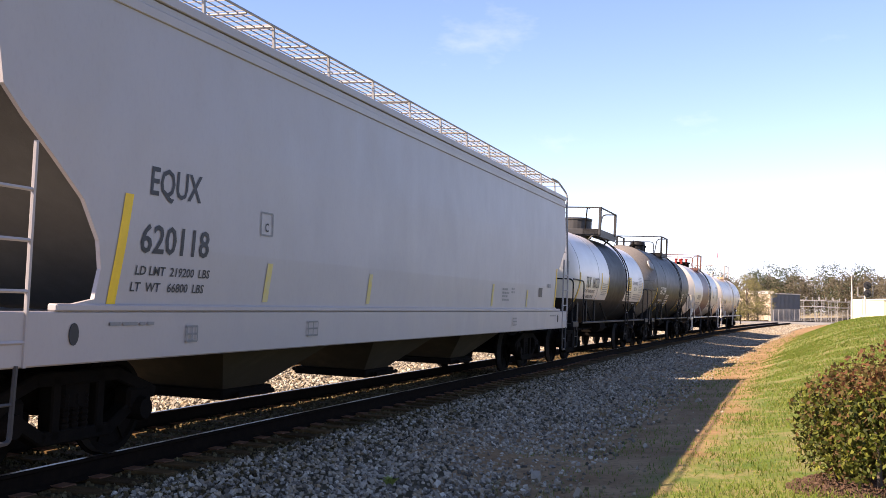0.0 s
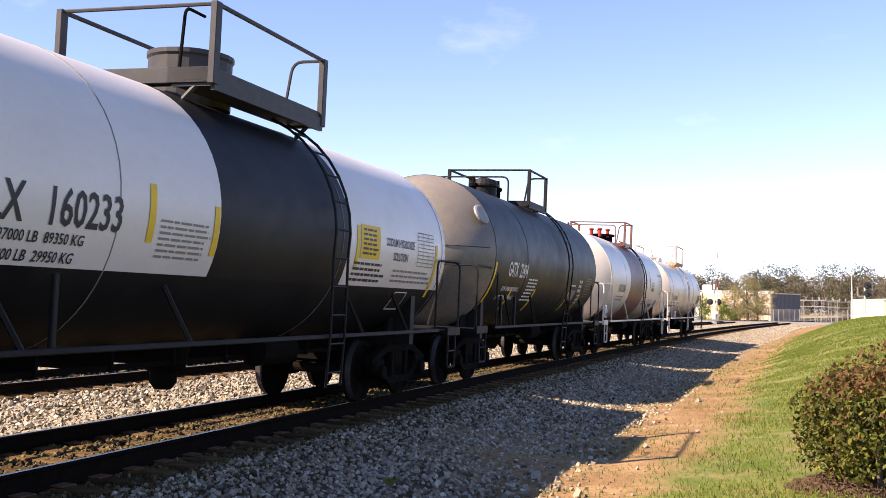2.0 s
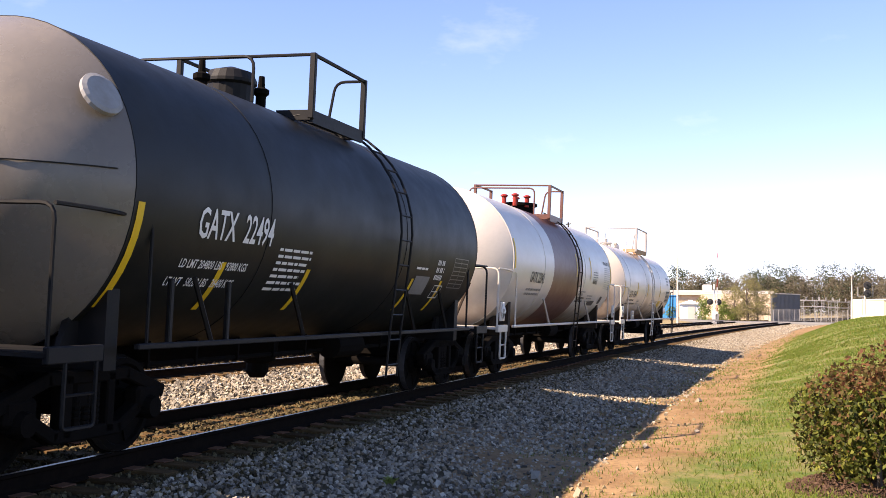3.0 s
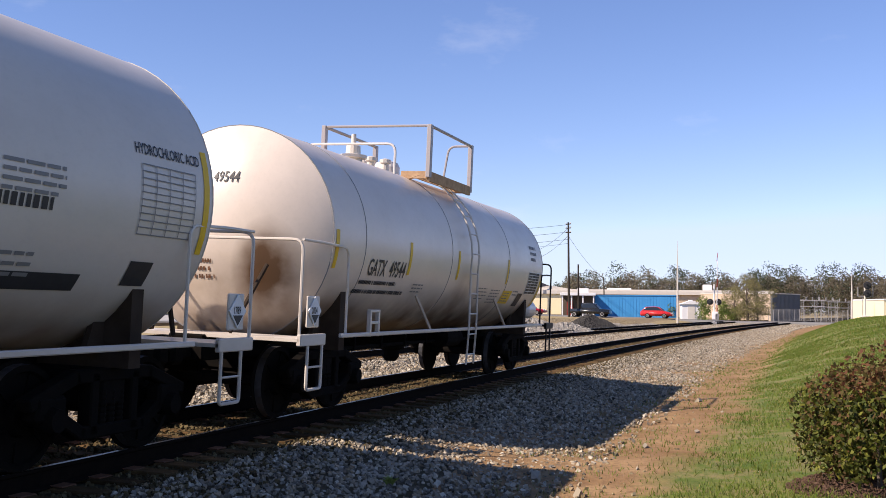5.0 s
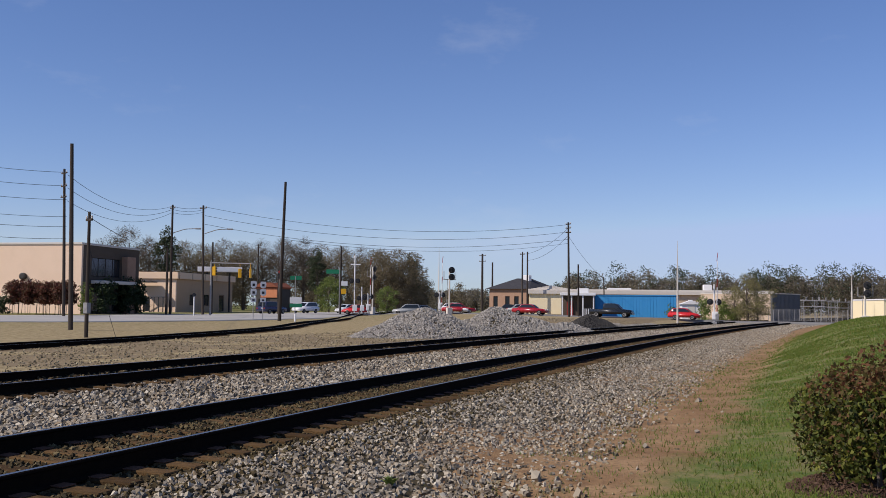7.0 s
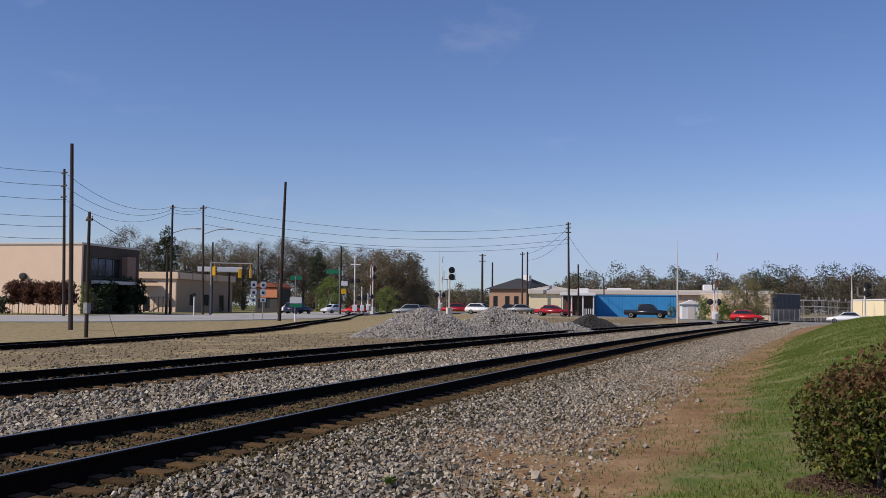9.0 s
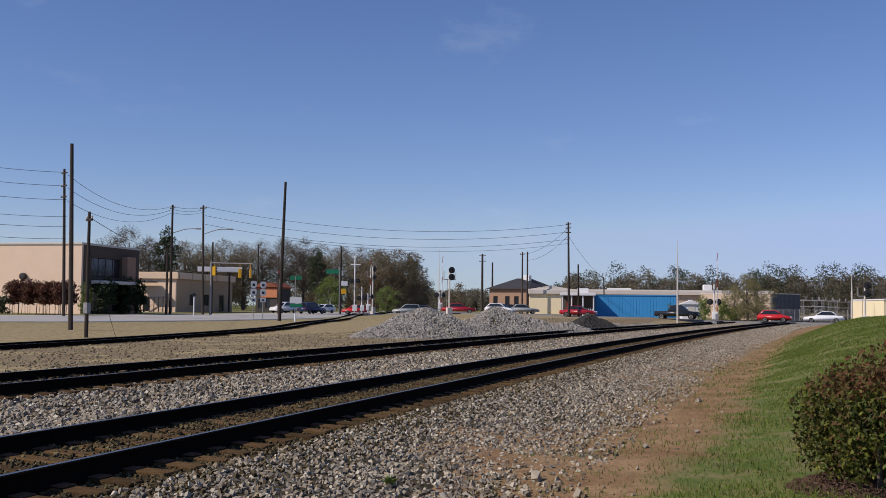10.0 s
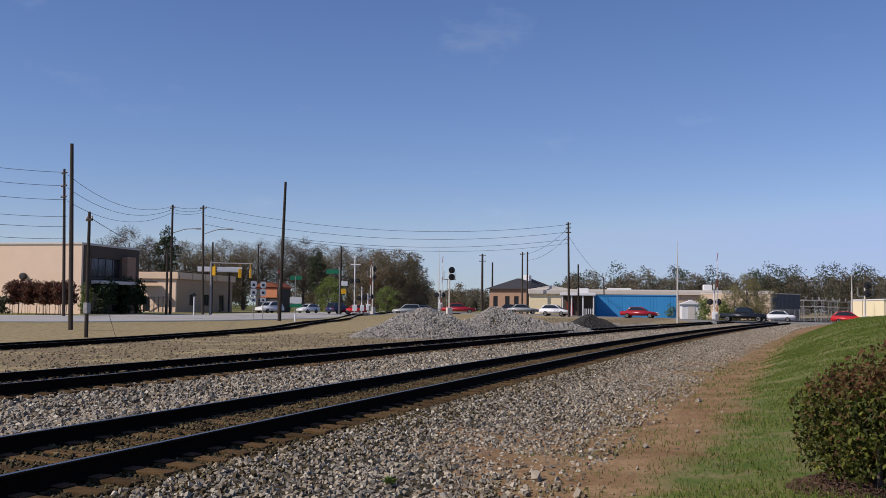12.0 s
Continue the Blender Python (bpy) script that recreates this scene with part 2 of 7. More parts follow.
def g_mix(fac, a, b):
    x = gn.new("ShaderNodeMix")
    x.data_type = "RGBA"
    gl.new(fac, x.inputs["Factor"])
    for sock, val in ((x.inputs["A"], a), (x.inputs["B"], b)):
        if isinstance(val, tuple):
            sock.default_value = (*val, 1)
        else:
            gl.new(val, sock)
    return x.outputs["Result"]


def g_range(v, a, b):
    r = gn.new("ShaderNodeMapRange")
    r.inputs["From Min"].default_value, r.inputs["From Max"].default_value = a, b
    gl.new(v, r.inputs["Value"])
    return r.outputs[0]


def g_add(a, b, k):
    m = gn.new("ShaderNodeMath")
    m.operation = "MULTIPLY_ADD"
    gl.new(a, m.inputs[0])
    m.inputs[1].default_value = k
    gl.new(b, m.inputs[2])
    return m.outputs[0]


earth = g_mix(g_range(g_noise(1.1), 0.35, 0.65), (0.201, 0.115, 0.053), (0.323, 0.207, 0.105))
earth = g_mix(g_range(g_noise(9), 0.5, 0.75), earth, (0.14, 0.078, 0.042))
sand = g_mix(g_range(g_noise(3), 0.35, 0.65), (0.19, 0.14, 0.068), (0.37, 0.3, 0.164))
earth = g_mix(sep.outputs[1], earth, sand)
turf = g_mix(g_range(g_noise(0.5), 0.38, 0.62), (0.0735, 0.118, 0.0173), (0.131, 0.154, 0.0302))
turf = g_mix(g_range(g_noise(2.3), 0.44, 0.64), turf, (0.235, 0.185, 0.085))
turf = g_mix(g_range(g_noise(30), 0.45, 0.7), turf, (0.08, 0.11, 0.03))
gcol = g_mix(g_range(g_add(g_noise(1.6), sep.outputs[0], 0.7), 0.75, 0.95), earth, turf)
gb = gn["Principled BSDF"]
gl.new(gcol, gb.inputs["Base Color"])
gb.inputs["Roughness"].default_value = 0.95
gb.inputs["Specular IOR Level"].default_value = 0.15
gbump = gn.new("ShaderNodeBump")
gbump.inputs["Strength"].default_value, gbump.inputs["Distance"].default_value = 0.8, 0.04
gl.new(g_noise(14), gbump.inputs["Height"])
gl.new(gbump.outputs[0], gb.inputs["Normal"])


# ---------------- mesh helpers ----------------
def part(name, bm, mat, parent=None, label="", smooth=False):
    """Link a bmesh as one mesh object, under a thing or a part when parent is given."""
    me = bpy.data.meshes.new(name)
    bm.normal_update()
    bm.to_mesh(me)
    bm.free()
    for m in (mat if isinstance(mat, (list, tuple)) else [mat]):
        me.materials.append(m)
    if smooth:
        for p in me.polygons:
            p.use_smooth = True
    ob = new(name, me)
    if parent:
        ob.parent = parent
    if label:
        ob["label"] = label
    return ob


def thing(name, m, label, category, group="", kind=""):
    ob = new(name)
    ob.empty_display_size = 0.2
    ob.matrix_world = m
    return tagged(ob, label, category, group, kind)


def box(bm, x0, x1, y0, y1, z0, z1, bevel=0.0, m=None):
    vs = [bm.verts.new(p) for p in ((x0, y0, z0), (x1, y0, z0), (x1, y1, z0), (x0, y1, z0), (x0, y0, z1), (x1, y0, z1), (x1, y1, z1), (x0, y1, z1))]
    fs = [bm.faces.new([vs[i] for i in q]) for q in ((3, 2, 1, 0), (4, 5, 6, 7), (0, 1, 5, 4), (1, 2, 6, 5), (2, 3, 7, 6), (3, 0, 4, 7))]
    if bevel:
        es = list({e for f in fs for e in f.edges})
        r = bmesh.ops.bevel(bm, geom=es, offset=bevel, segments=1, affect="EDGES")
        vs = list({v for f in r["faces"] for v in f.verts} | {v for v in vs if v.is_valid})
    if m is not None:
        bmesh.ops.transform(bm, matrix=m, verts=[v for v in vs if v.is_valid])
    return bm


def tube(bm, pts, r, n=6, closed=False):
    """A round bar along a line of points; r may vary from point to point."""
    pts = [Vector(p) for p in pts]
    rs = r if isinstance(r, (list, tuple)) else [r] * len(pts)
    rings, up = [], None
    for i, p in enumerate(pts):
        a, b = pts[max(i - 1, 0)], pts[min(i + 1, len(pts) - 1)]
        d = (b - a).normalized()
        if up is None:
            up = d.orthogonal().normalized()
        up = (up - up.dot(d) * d).normalized()
        side = d.cross(up)
        rings.append([bm.verts.new(p + rs[i] * (math.cos(2 * math.pi * k / n) * up + math.sin(2 * math.pi * k / n) * side)) for k in range(n)])
    for a, b in zip(rings, rings[1:]):
        for k in range(n):
            bm.faces.new((a[k], a[(k + 1) % n], b[(k + 1) % n], b[k]))
    bm.faces.new(rings[0][::-1])
    bm.faces.new(rings[-1])
    return bm


def rounded(pts, r=0.12, n=4):
    """The same line with its corners rounded."""
    pts = [Vector(p) for p in pts]
    out = [pts[0]]
    for a, b, c in zip(pts, pts[1:], pts[2:]):
        k = min(r, (a - b).length * 0.45, (c - b).length * 0.45)
        p, q = b + (a - b).normalized() * k, b + (c - b).normalized() * k
        for i in range(n + 1):
            t = i / n
            out.append((1 - t) ** 2 * p + 2 * t * (1 - t) * b + t * t * q)
    return out + [pts[-1]]


def lathe(bm, profile, n=24, axis="X", centre=(0, 0, 0)):
    """A turned form: profile of (along, radius)."""
    c, rings = Vector(centre), []
    for a, r in profile:
        ring = []
        for k in range(n):
            u, w = r * math.cos(2 * math.pi * k / n), r * math.sin(2 * math.pi * k / n)
            p = {"X": (a, u, w), "Y": (w, a, u), "Z": (u, w, a)}[axis]
            ring.append(bm.verts.new(c + Vector(p)))
        rings.append(ring)
    for a, b in zip(rings, rings[1:]):
        for k in range(n):
            bm.faces.new((a[k], a[(k + 1) % n], b[(k + 1) % n], b[k]))
    bm.faces.new(rings[0][::-1])
    bm.faces.new(rings[-1])
    return bm


def prism(bm, outline, y0, y1, m=None):
    """An outline in x and z, given depth from y0 to y1."""
    a = [bm.verts.new((x, y0, z)) for x, z in outline]
    b = [bm.verts.new((x, y1, z)) for x, z in outline]
    bm.faces.new(a)
    bm.faces.new(b[::-1])
    for i in range(len(a)):
        j = (i + 1) % len(a)
        bm.faces.new((a[j], a[i], b[i], b[j]))
    if m is not None:
        bmesh.ops.transform(bm, matrix=m, verts=a + b)
    return bm


def B():
    return bmesh.new()


def big_mesh(name, verts, faces, mat, kind="", label="", category=""):
    me = bpy.data.meshes.new(name)
    verts, faces = np.asarray(verts, np.float32), np.asarray(faces, np.int32)
    nf, k = faces.shape
    me.vertices.add(len(verts))
    me.vertices.foreach_set("co", verts.ravel())
    me.loops.add(nf * k)
    me.loops.foreach_set("vertex_index", faces.ravel())
    me.polygons.add(nf)
    me.polygons.foreach_set("loop_start", np.arange(0, nf * k, k, dtype=np.int32))
    me.polygons.foreach_set("loop_total", np.full(nf, k, np.int32))
    me.update(calc_edges=True)
    me.shade_flat()
    me.materials.append(mat)
    return tagged(new(name, me), label, category, "", kind)


RNG = np.random.default_rng(7)


def stones_at(points, size, squash=0.75):
    """Broken stones: dented blocks, one at each point; returns verts and quads."""
    n = len(points)
    cube = np.array([[x, y, z] for x in (-1, 1) for y in (-1, 1) for z in (-1, 1)], float)
    v = cube[None] * RNG.uniform(0.35, 1.0, (n, 8, 3))
    v *= (size * RNG.uniform(0.55, 1.25, n))[:, None, None] * np.array([1.15, 0.9, squash])
    q = RNG.normal(size=(n, 4))
    q /= np.linalg.norm(q, axis=1)[:, None]
    w, x, y, z = q.T
    R = np.stack([np.stack([1 - 2 * (y * y + z * z), 2 * (x * y - z * w), 2 * (x * z + y * w)], -1),
                  np.stack([2 * (x * y + z * w), 1 - 2 * (x * x + z * z), 2 * (y * z - x * w)], -1),
                  np.stack([2 * (x * z - y * w), 2 * (y * z + x * w), 1 - 2 * (x * x + y * y)], -1)], 1)
    v = np.einsum("nij,nkj->nki", R, v) + np.asarray(points)[:, None, :]
    f = np.array([[0, 1, 3, 2], [4, 6, 7, 5], [0, 4, 5, 1], [2, 3, 7, 6], [0, 2, 6, 4], [1, 5, 7, 3]])
    return v.reshape(-1, 3), (np.arange(n)[:, None, None] * 8 + f[None]).reshape(-1, 4)


def lettering(text, size, centre_x, base_z, mat, parent, surface, squeeze=1.0, align="LEFT", name="lettering", label="", lean=0.0):
    """Words laid on a surface: surface(x, z) gives the y of the side there."""
    cu = bpy.data.curves.new("text", "FONT")
    cu.body, cu.size, cu.align_x = text, size, align
    cu.resolution_u = 2
    cu.offset = 0.014 * size
    ob = bpy.data.objects.new("text", cu)
    scene.collection.objects.link(ob)
    dg = bpy.context.evaluated_depsgraph_get()
    me = bpy.data.meshes.new_from_object(ob.evaluated_get(dg))
    bpy.data.objects.remove(ob)
    bpy.data.curves.remove(cu)
    bm = B()
    bm.from_mesh(me)
    bpy.data.meshes.remove(me)
    zs = [v.co.y for v in bm.verts]
    k = min(zs)
    while k < max(zs):
        bmesh.ops.bisect_plane(bm, geom=bm.verts[:] + bm.edges[:] + bm.faces[:], plane_co=(0, k, 0), plane_no=(0, 1, 0))
        k += 0.09
    for v in bm.verts:
        x, z = centre_x + (v.co.x + lean * v.co.y) * squeeze, base_z + v.co.y
        v.co = surface(x, z)
    if size < 0.25:
        return tagged(part(name, bm, mat, parent, label), kind="stuff")
    # large characters are parts of their own
    bm.verts.index_update()
    left = set(bm.faces)
    while left:
        island_faces, todo = set(), [left.pop()]
        while todo:
            f = todo.pop()
            island_faces.add(f)
            for v in f.verts:
                for g in v.link_faces:
                    if g in left:
                        left.discard(g)
                        todo.append(g)
        one, seen = B(), {}
        for f in island_faces:
            for v in f.verts:
                if v not in seen:
                    seen[v] = one.verts.new(v.co)
            one.faces.new([seen[v] for v in f.verts])
        part("letter", one, mat, parent)
    bm.free()


def patch(bm, x0, x1, z0, z1, surface, steps=6, lean=0.0):
    """A painted patch that follows the side."""
    rows = []
    for i in range(steps + 1):
        z = z0 + (z1 - z0) * i / steps
        o = lean * (i / steps)
        rows.append([bm.verts.new(surface(x0 + o, z)), bm.verts.new(surface(x1 + o, z))])
    for a, b in zip(rows, rows[1:]):
        bm.faces.new((a[0], a[1], b[1], b[0]))
    return bm
# ---------------- the lie of the tracks ----------------
TRACK_Y, BEND, BEND_FROM, BEND_TO, CANT, SECOND = 6.9315, 0.0008406, 5.7, 260.0, 0.0337, 6.667


def along(s, lat):
    """A place beside the main track: s metres along it, lat metres to its far side; and its heading."""
    q = min(max(s - BEND_FROM, 0.0), BEND_TO - BEND_FROM)
    a = BEND * q
    if q <= 0:
        return s, TRACK_Y + lat, 0.0
    x, y = BEND_FROM + math.sin(a) / BEND, TRACK_Y - (1 - math.cos(a)) / BEND
    rest = max(s - BEND_TO, 0.0)
    x, y = x + rest * math.cos(a), y - rest * math.sin(a)
    return x + lat * math.sin(a), y + lat * math.cos(a), -a


def on_track(s, lat=0.0, z=0.0, centre=0.0):
    """A pose on canted track: x along it, z square to the sleepers."""
    x, y, a = along(s, centre)
    return Matrix.Translation((x, y, 0)) @ Matrix.Rotation(a, 4, "Z") @ Matrix.Rotation(CANT, 4, "X") @ Matrix.Translation((0, lat, z))


def bed_height(lat):
    """Height of the ground across the line, by the distance from the main track's centre."""
    prof = [(-400, 3.5), (-60, 2.2), (-30, 1.25), (-16, 0.62), (-10.5, 0.02), (-8.6, -0.2), (-7.0, -0.34), (-6.2, -0.41), (-5.2, -0.47), (-4.4, -0.52), (-3.7, -0.52),
            (-2.6, -0.40), (-1.75, -0.285), (-1.38, -0.262), (-1.2, -0.268), (0, -0.228), (1.3, -0.19), (1.7, -0.19), (2.4, -0.22), (3.3, -0.34), (4.3, -0.3), (5.3, -0.27), (5.9, -0.22), (6.67, -0.15), (8.0, -0.1),
            (9.2, -0.35), (10.5, -0.43), (25, -0.45), (32, -0.43), (45, -0.2), (62, 0.12), (80, 0.28), (200, 0.6), (3000, 2)]
    return float(np.interp(lat, [p[0] for p in prof], [p[1] for p in prof]))


def ground_z(s, lat):
    z = bed_height(lat)
    far = min(max((s - 72) / 35, 0), 1)
    far = far * far * (3 - 2 * far)
    if lat > 9:
        k = float(np.interp(lat, [9, 15, 27, 42], [0, 1, 1, 0])) * far
        z = z * (1 - k) + k * max(z, 0.28)
        rise = min(max((s - 112) / 24, 0), 1)
        z += 0.75 * rise * rise * (3 - 2 * rise) * float(np.interp(lat, [26, 38, 50, 60], [0, 1, 1, 0]))
    if lat < -3:
        rise = min(max((s - 14) / 30, 0), 1)
        z += rise * rise * (3 - 2 * rise) * float(np.interp(lat, [-60, -30, -12, -10, -8.6, -7.2, -5.8], [0, 0.5, 0.95, 1.0, 0.85, 0.46, 0]))
        k = min(max((s - 84) / 22, 0), 1) * min((-3 - lat) / 2, 1)
        z = z * (1 - k) + k * (-0.2)
    return z


def ground_at(x, y):
    """Ground height at a place of the plan."""
    s, lat = x, y - TRACK_Y
    for _ in range(8):
        px_, py_, _a = along(s, lat)
        s, lat = s + (x - px_), lat + (y - py_)
    return ground_z(s, lat)


def uneven(x, y, near):
    n = noise.noise((x * 0.35, y * 0.35, 3.1)) * 0.05 + noise.noise((x * 1.7, y * 1.7, 0.4)) * 0.02
    return n * near


# ---------------- ground ----------------
def stretch_list(near0, near1, step, far0, far1, grow=1.22):
    a = list(np.arange(near0, near1 + 1e-6, step))
    d = step
    while a[-1] < far1:
        d *= grow
        a.append(a[-1] + d)
    d = step
    while a[0] > far0:
        d *= grow
        a.insert(0, a[0] - d)
    return a


def build_ground():
    S = stretch_list(-4, 60, 0.4, -2500, 2500)
    L = stretch_list(-12, 11, 0.25, -2500, 2500)
    V, C = [], []
    for s in S:
        for lat in L:
            x, y, a = along(s, lat)
            off_track = 1.0 if (lat < -2.2 or lat > 9.5) else 0.0
            near = off_track * max(0.0, 1 - abs(s) / 400)
            V.append((x, y, ground_z(s, lat) + uneven(x, y, near) - (0.0 if off_track else 0.03)))
            green = float(np.interp(lat + (0.6 * min(max((s - 10) / 8, 0), 1) if lat < 0 else 0), [-7.2, -6.1, -5.3, -4.4, -2, 9, 12, 30, 60, 400], [1.0, 0.68, 0.42, 0.12, 0.0, 0.0, 0.1, 0.3, 0.5, 0.9]))
            if lat < 0:
                green *= 1 - 0.12 * min(max((s - 30) / 60, 0), 1)
            C.append((green, float(np.interp(lat, [7, 11], [0, 1])), 0.0, 1.0))
    nl = len(L)
    i, j = np.meshgrid(np.arange(len(S) - 1), np.arange(nl - 1), indexing="ij")
    k = (i * nl + j).ravel()
    ob = big_mesh("ground", V, np.stack([k, k + nl, k + nl + 1, k + 1], 1), gm, "structure", "uneven earth and spring grass beside the railway", "ground")
    at_ = ob.data.color_attributes.new("cover", "FLOAT_COLOR", "POINT")
    at_.data.foreach_set("color", np.array(C, np.float32).ravel())
    for p in ob.data.polygons:
        p.use_smooth = True
    return ob


ground = build_ground()


def bed(name, lat0, lat1, s0, s1, label, mat="ballast_bed"):
    """Compacted stone under the sleepers, a thin raised sheet along the track."""
    S, L = np.arange(s0, s1, 1.0), np.arange(lat0, lat1 + 0.01, 0.3)
    V = []
    for s in S:
        for k, lat in enumerate(L):
            x, y, a = along(s, lat)
            V.append((x, y, ground_z(s, lat) + (0.006 if 0 < k < len(L) - 1 else -0.06)))
    n = len(L)
    i, j = np.meshgrid(np.arange(len(S) - 1), np.arange(n - 1), indexing="ij")
    k = (i * n + j).ravel()
    return big_mesh(name, V, np.stack([k, k + n, k + n + 1, k + 1], 1), M[mat], "structure", label, "ballast")


bed("ballast_bed", -3.6, 9.6, -30, 300, "packed grey stone bed under the tracks")
bed("gravel_verge", 9.9, 24.9, -30, 150, "brown gravelly earth between the tracks and siding", "gravel_earth")


# ---------------- rails, sleepers, ballast ----------------
RAIL_PROFILE = [(-0.022, 0), (0.022, 0), (0.036, -0.008), (0.037, -0.03), (0.012, -0.045), (0.01, -0.15), (0.07, -0.177), (0.07, -0.19), (-0.07, -0.19), (-0.07, -0.177), (-0.01, -0.15), (-0.012, -0.045), (-0.037, -0.03), (-0.036, -0.008)]


def rail(parent, poses, lat):
    bm, rings = B(), []
    for m in poses:
        rings.append([bm.verts.new(m @ Vector((0, lat + p[0], p[1]))) for p in RAIL_PROFILE])
    k = len(RAIL_PROFILE)
    for a, b in zip(rings, rings[1:]):
        for i in range(k):
            f = bm.faces.new((a[i], b[i], b[(i + 1) % k], a[(i + 1) % k]))
            f.material_index = 1 if i == 0 else 0
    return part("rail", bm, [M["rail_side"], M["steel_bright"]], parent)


def sleeper_mesh():
    bm = box(B(), -0.115, 0.115, -1.3, 1.3, -0.363, -0.183, 0.012)
    me = bpy.data.meshes.new("tie")
    bm.to_mesh(me)
    bm.free()
    me.materials.append(M["tie_wood"])
    return me


TIE = sleeper_mesh()
PLATE_BM = box(B(), -0.1, 0.1, -0.18, 0.18, -0.181, -0.168, 0.004)
PLATE = bpy.data.meshes.new("tie_plate")
PLATE_BM.to_mesh(PLATE)
PLATE_BM.free()
PLATE.materials.append(M["rust"])


def track(name, poses_at, s0, s1, label, tie0, tie1, step=0.53, plates=0):
    t = thing(name, Matrix(), label, "railway track", "", "structure")
    poses = [poses_at(s) for s in np.arange(s0, s1, 2.0)]
    for lat in (-0.7525, 0.7525):
        rail(t, poses, lat)
    for k, s in enumerate(np.arange(tie0, tie1, step)):
        o = new("tie", TIE)
        o.parent = t
        o.matrix_world = poses_at(s + random.uniform(-0.03, 0.03)) @ pose(0, random.uniform(-0.07, 0.07), random.uniform(-0.012, 0.006), 0, 0, random.uniform(-0.8, 0.8))
        if k < plates:
            for lat in (-0.7525, 0.7525):
                p = new("tie_plate", PLATE)
                p.parent = t
                p.matrix_world = poses_at(s) @ pose(0, lat, 0)
    return t


main_track = track("track_main", lambda s: on_track(s), -40, 330, "main railway track with rusty rails on timber sleepers", 1, 150, 0.53, 70)
second_track = track("track_second", lambda s: on_track(s, 0.0, 0.035, SECOND), -40, 330, "second railway track with dark rails on timber sleepers", 4, 150, 0.53, 0)


def siding_pose(s):
    """The third line, bending off to the far side behind the gravel heaps."""
    x = s
    y = 28.3 + 0.0021 * max(x - 8, 0) ** 2 if x < 85 else 40.75 + (x - 85) * 0.3
    dy = 0.0042 * max(x - 8, 0) if x < 85 else 0.3
    return Matrix.Translation((x, y, ground_at(x, y) + 0.2)) @ Matrix.Rotation(math.atan(dy), 4, "Z")


siding = track("track_siding", siding_pose, -40, 260, "rusty siding track curving away past gravel heaps", 20, 150, 0.55)


def ballast(name, s0, s1, lat0, lat1, count, size, lift, mat, label, near_bias=1.0, thin=None):
    """Loose broken stone over a strip beside the track."""
    s = s0 + (s1 - s0) * RNG.random(count) ** near_bias
    lat = RNG.uniform(lat0, lat1, count)
    if thin:
        keep = RNG.random(count) < np.interp(lat, *thin)
        s, lat = s[keep], lat[keep]
    pts = []
    for a, b in zip(s, lat):
        x, y, _h = along(a, b)
        pts.append((x, y, ground_z(a, b) + lift))
    pts = np.array(pts)
    pts[:, 2] += RNG.uniform(-0.35, 0.45, len(pts)) * size
    v, f = stones_at(pts, size * (1 + 0.004 * np.clip(s - 15, 0, 60)))
    return big_mesh(name, v, f, mat, "stuff", label, "ballast")


ballast("ballast_shoulder", 4, 95, -4.9, -1.37, 53000, 0.029, 0.01, STONES, "grey crushed stone ballast on the track shoulder", 1.7, ([-4.9, -4.3, -3.7, -2.8], [0.08, 0.35, 0.85, 1.0]))
ballast("ballast_crib", 12, 80, -0.72, 1.7, 12000, 0.027, 0.03, STONES_OILY, "brown stained ballast between the rails", 1.6)
ballast("ballast_crib_near", 4, 26, -0.72, 1.5, 10000, 0.027, 0.03, STONES_OILY, "brown oily ballast between the near rails", 1.2)
ballast("ballast_tie_ends", 4, 45, -1.36, -0.8, 3200, 0.025, 0.012, STONES_OILY, "oily stones between the sleeper ends", 1.5)
ballast("ballast_shoulder_far", 90, 139, -4.4, -1.3, 6500, 0.055, 0.01, STONES, "grey crushed stone ballast towards the crossing")
ballast("ballast_between_far", 104, 138, 1.7, 5.6, 4500, 0.06, 0.02, STONES, "grey crushed stone ballast between the far tracks")
ballast("ballast_between_tracks", 8, 110, 1.7, 5.6, 27000, 0.042, 0.02, STONES, "grey crushed stone ballast between the two tracks", 1.5)
ballast("ballast_second", 12, 110, 5.4, 8.0, 9000, 0.045, -0.005, STONES_BROWN, "brown stained ballast in the second track", 1.4)
ballast("ballast_rail_edge", 4, 60, -2.35, -1.36, 6500, 0.028, 0.014, STONES_OILY, "oily dark brown ballast along the near rail", 1.6, ([-2.35, -1.9, -1.5], [0.12, 0.5, 1.0]))
ballast("ballast_far", 18, 115, 8.0, 25.0, 20000, 0.042, 0.0, STONES_TAN, "tan gravel past the second track", 1.7, ([8, 11, 17, 25], [1.0, 0.85, 0.7, 0.5]))


ballast("scattered_stones", 7, 60, -5.7, -3.6, 5200, 0.022, 0.0, STONES_TAN, "loose tan stones scattered over bare earth", 1.5, ([-5.7, -5.0, -4.2, -3.6], [0.03, 0.25, 0.8, 1.0]))


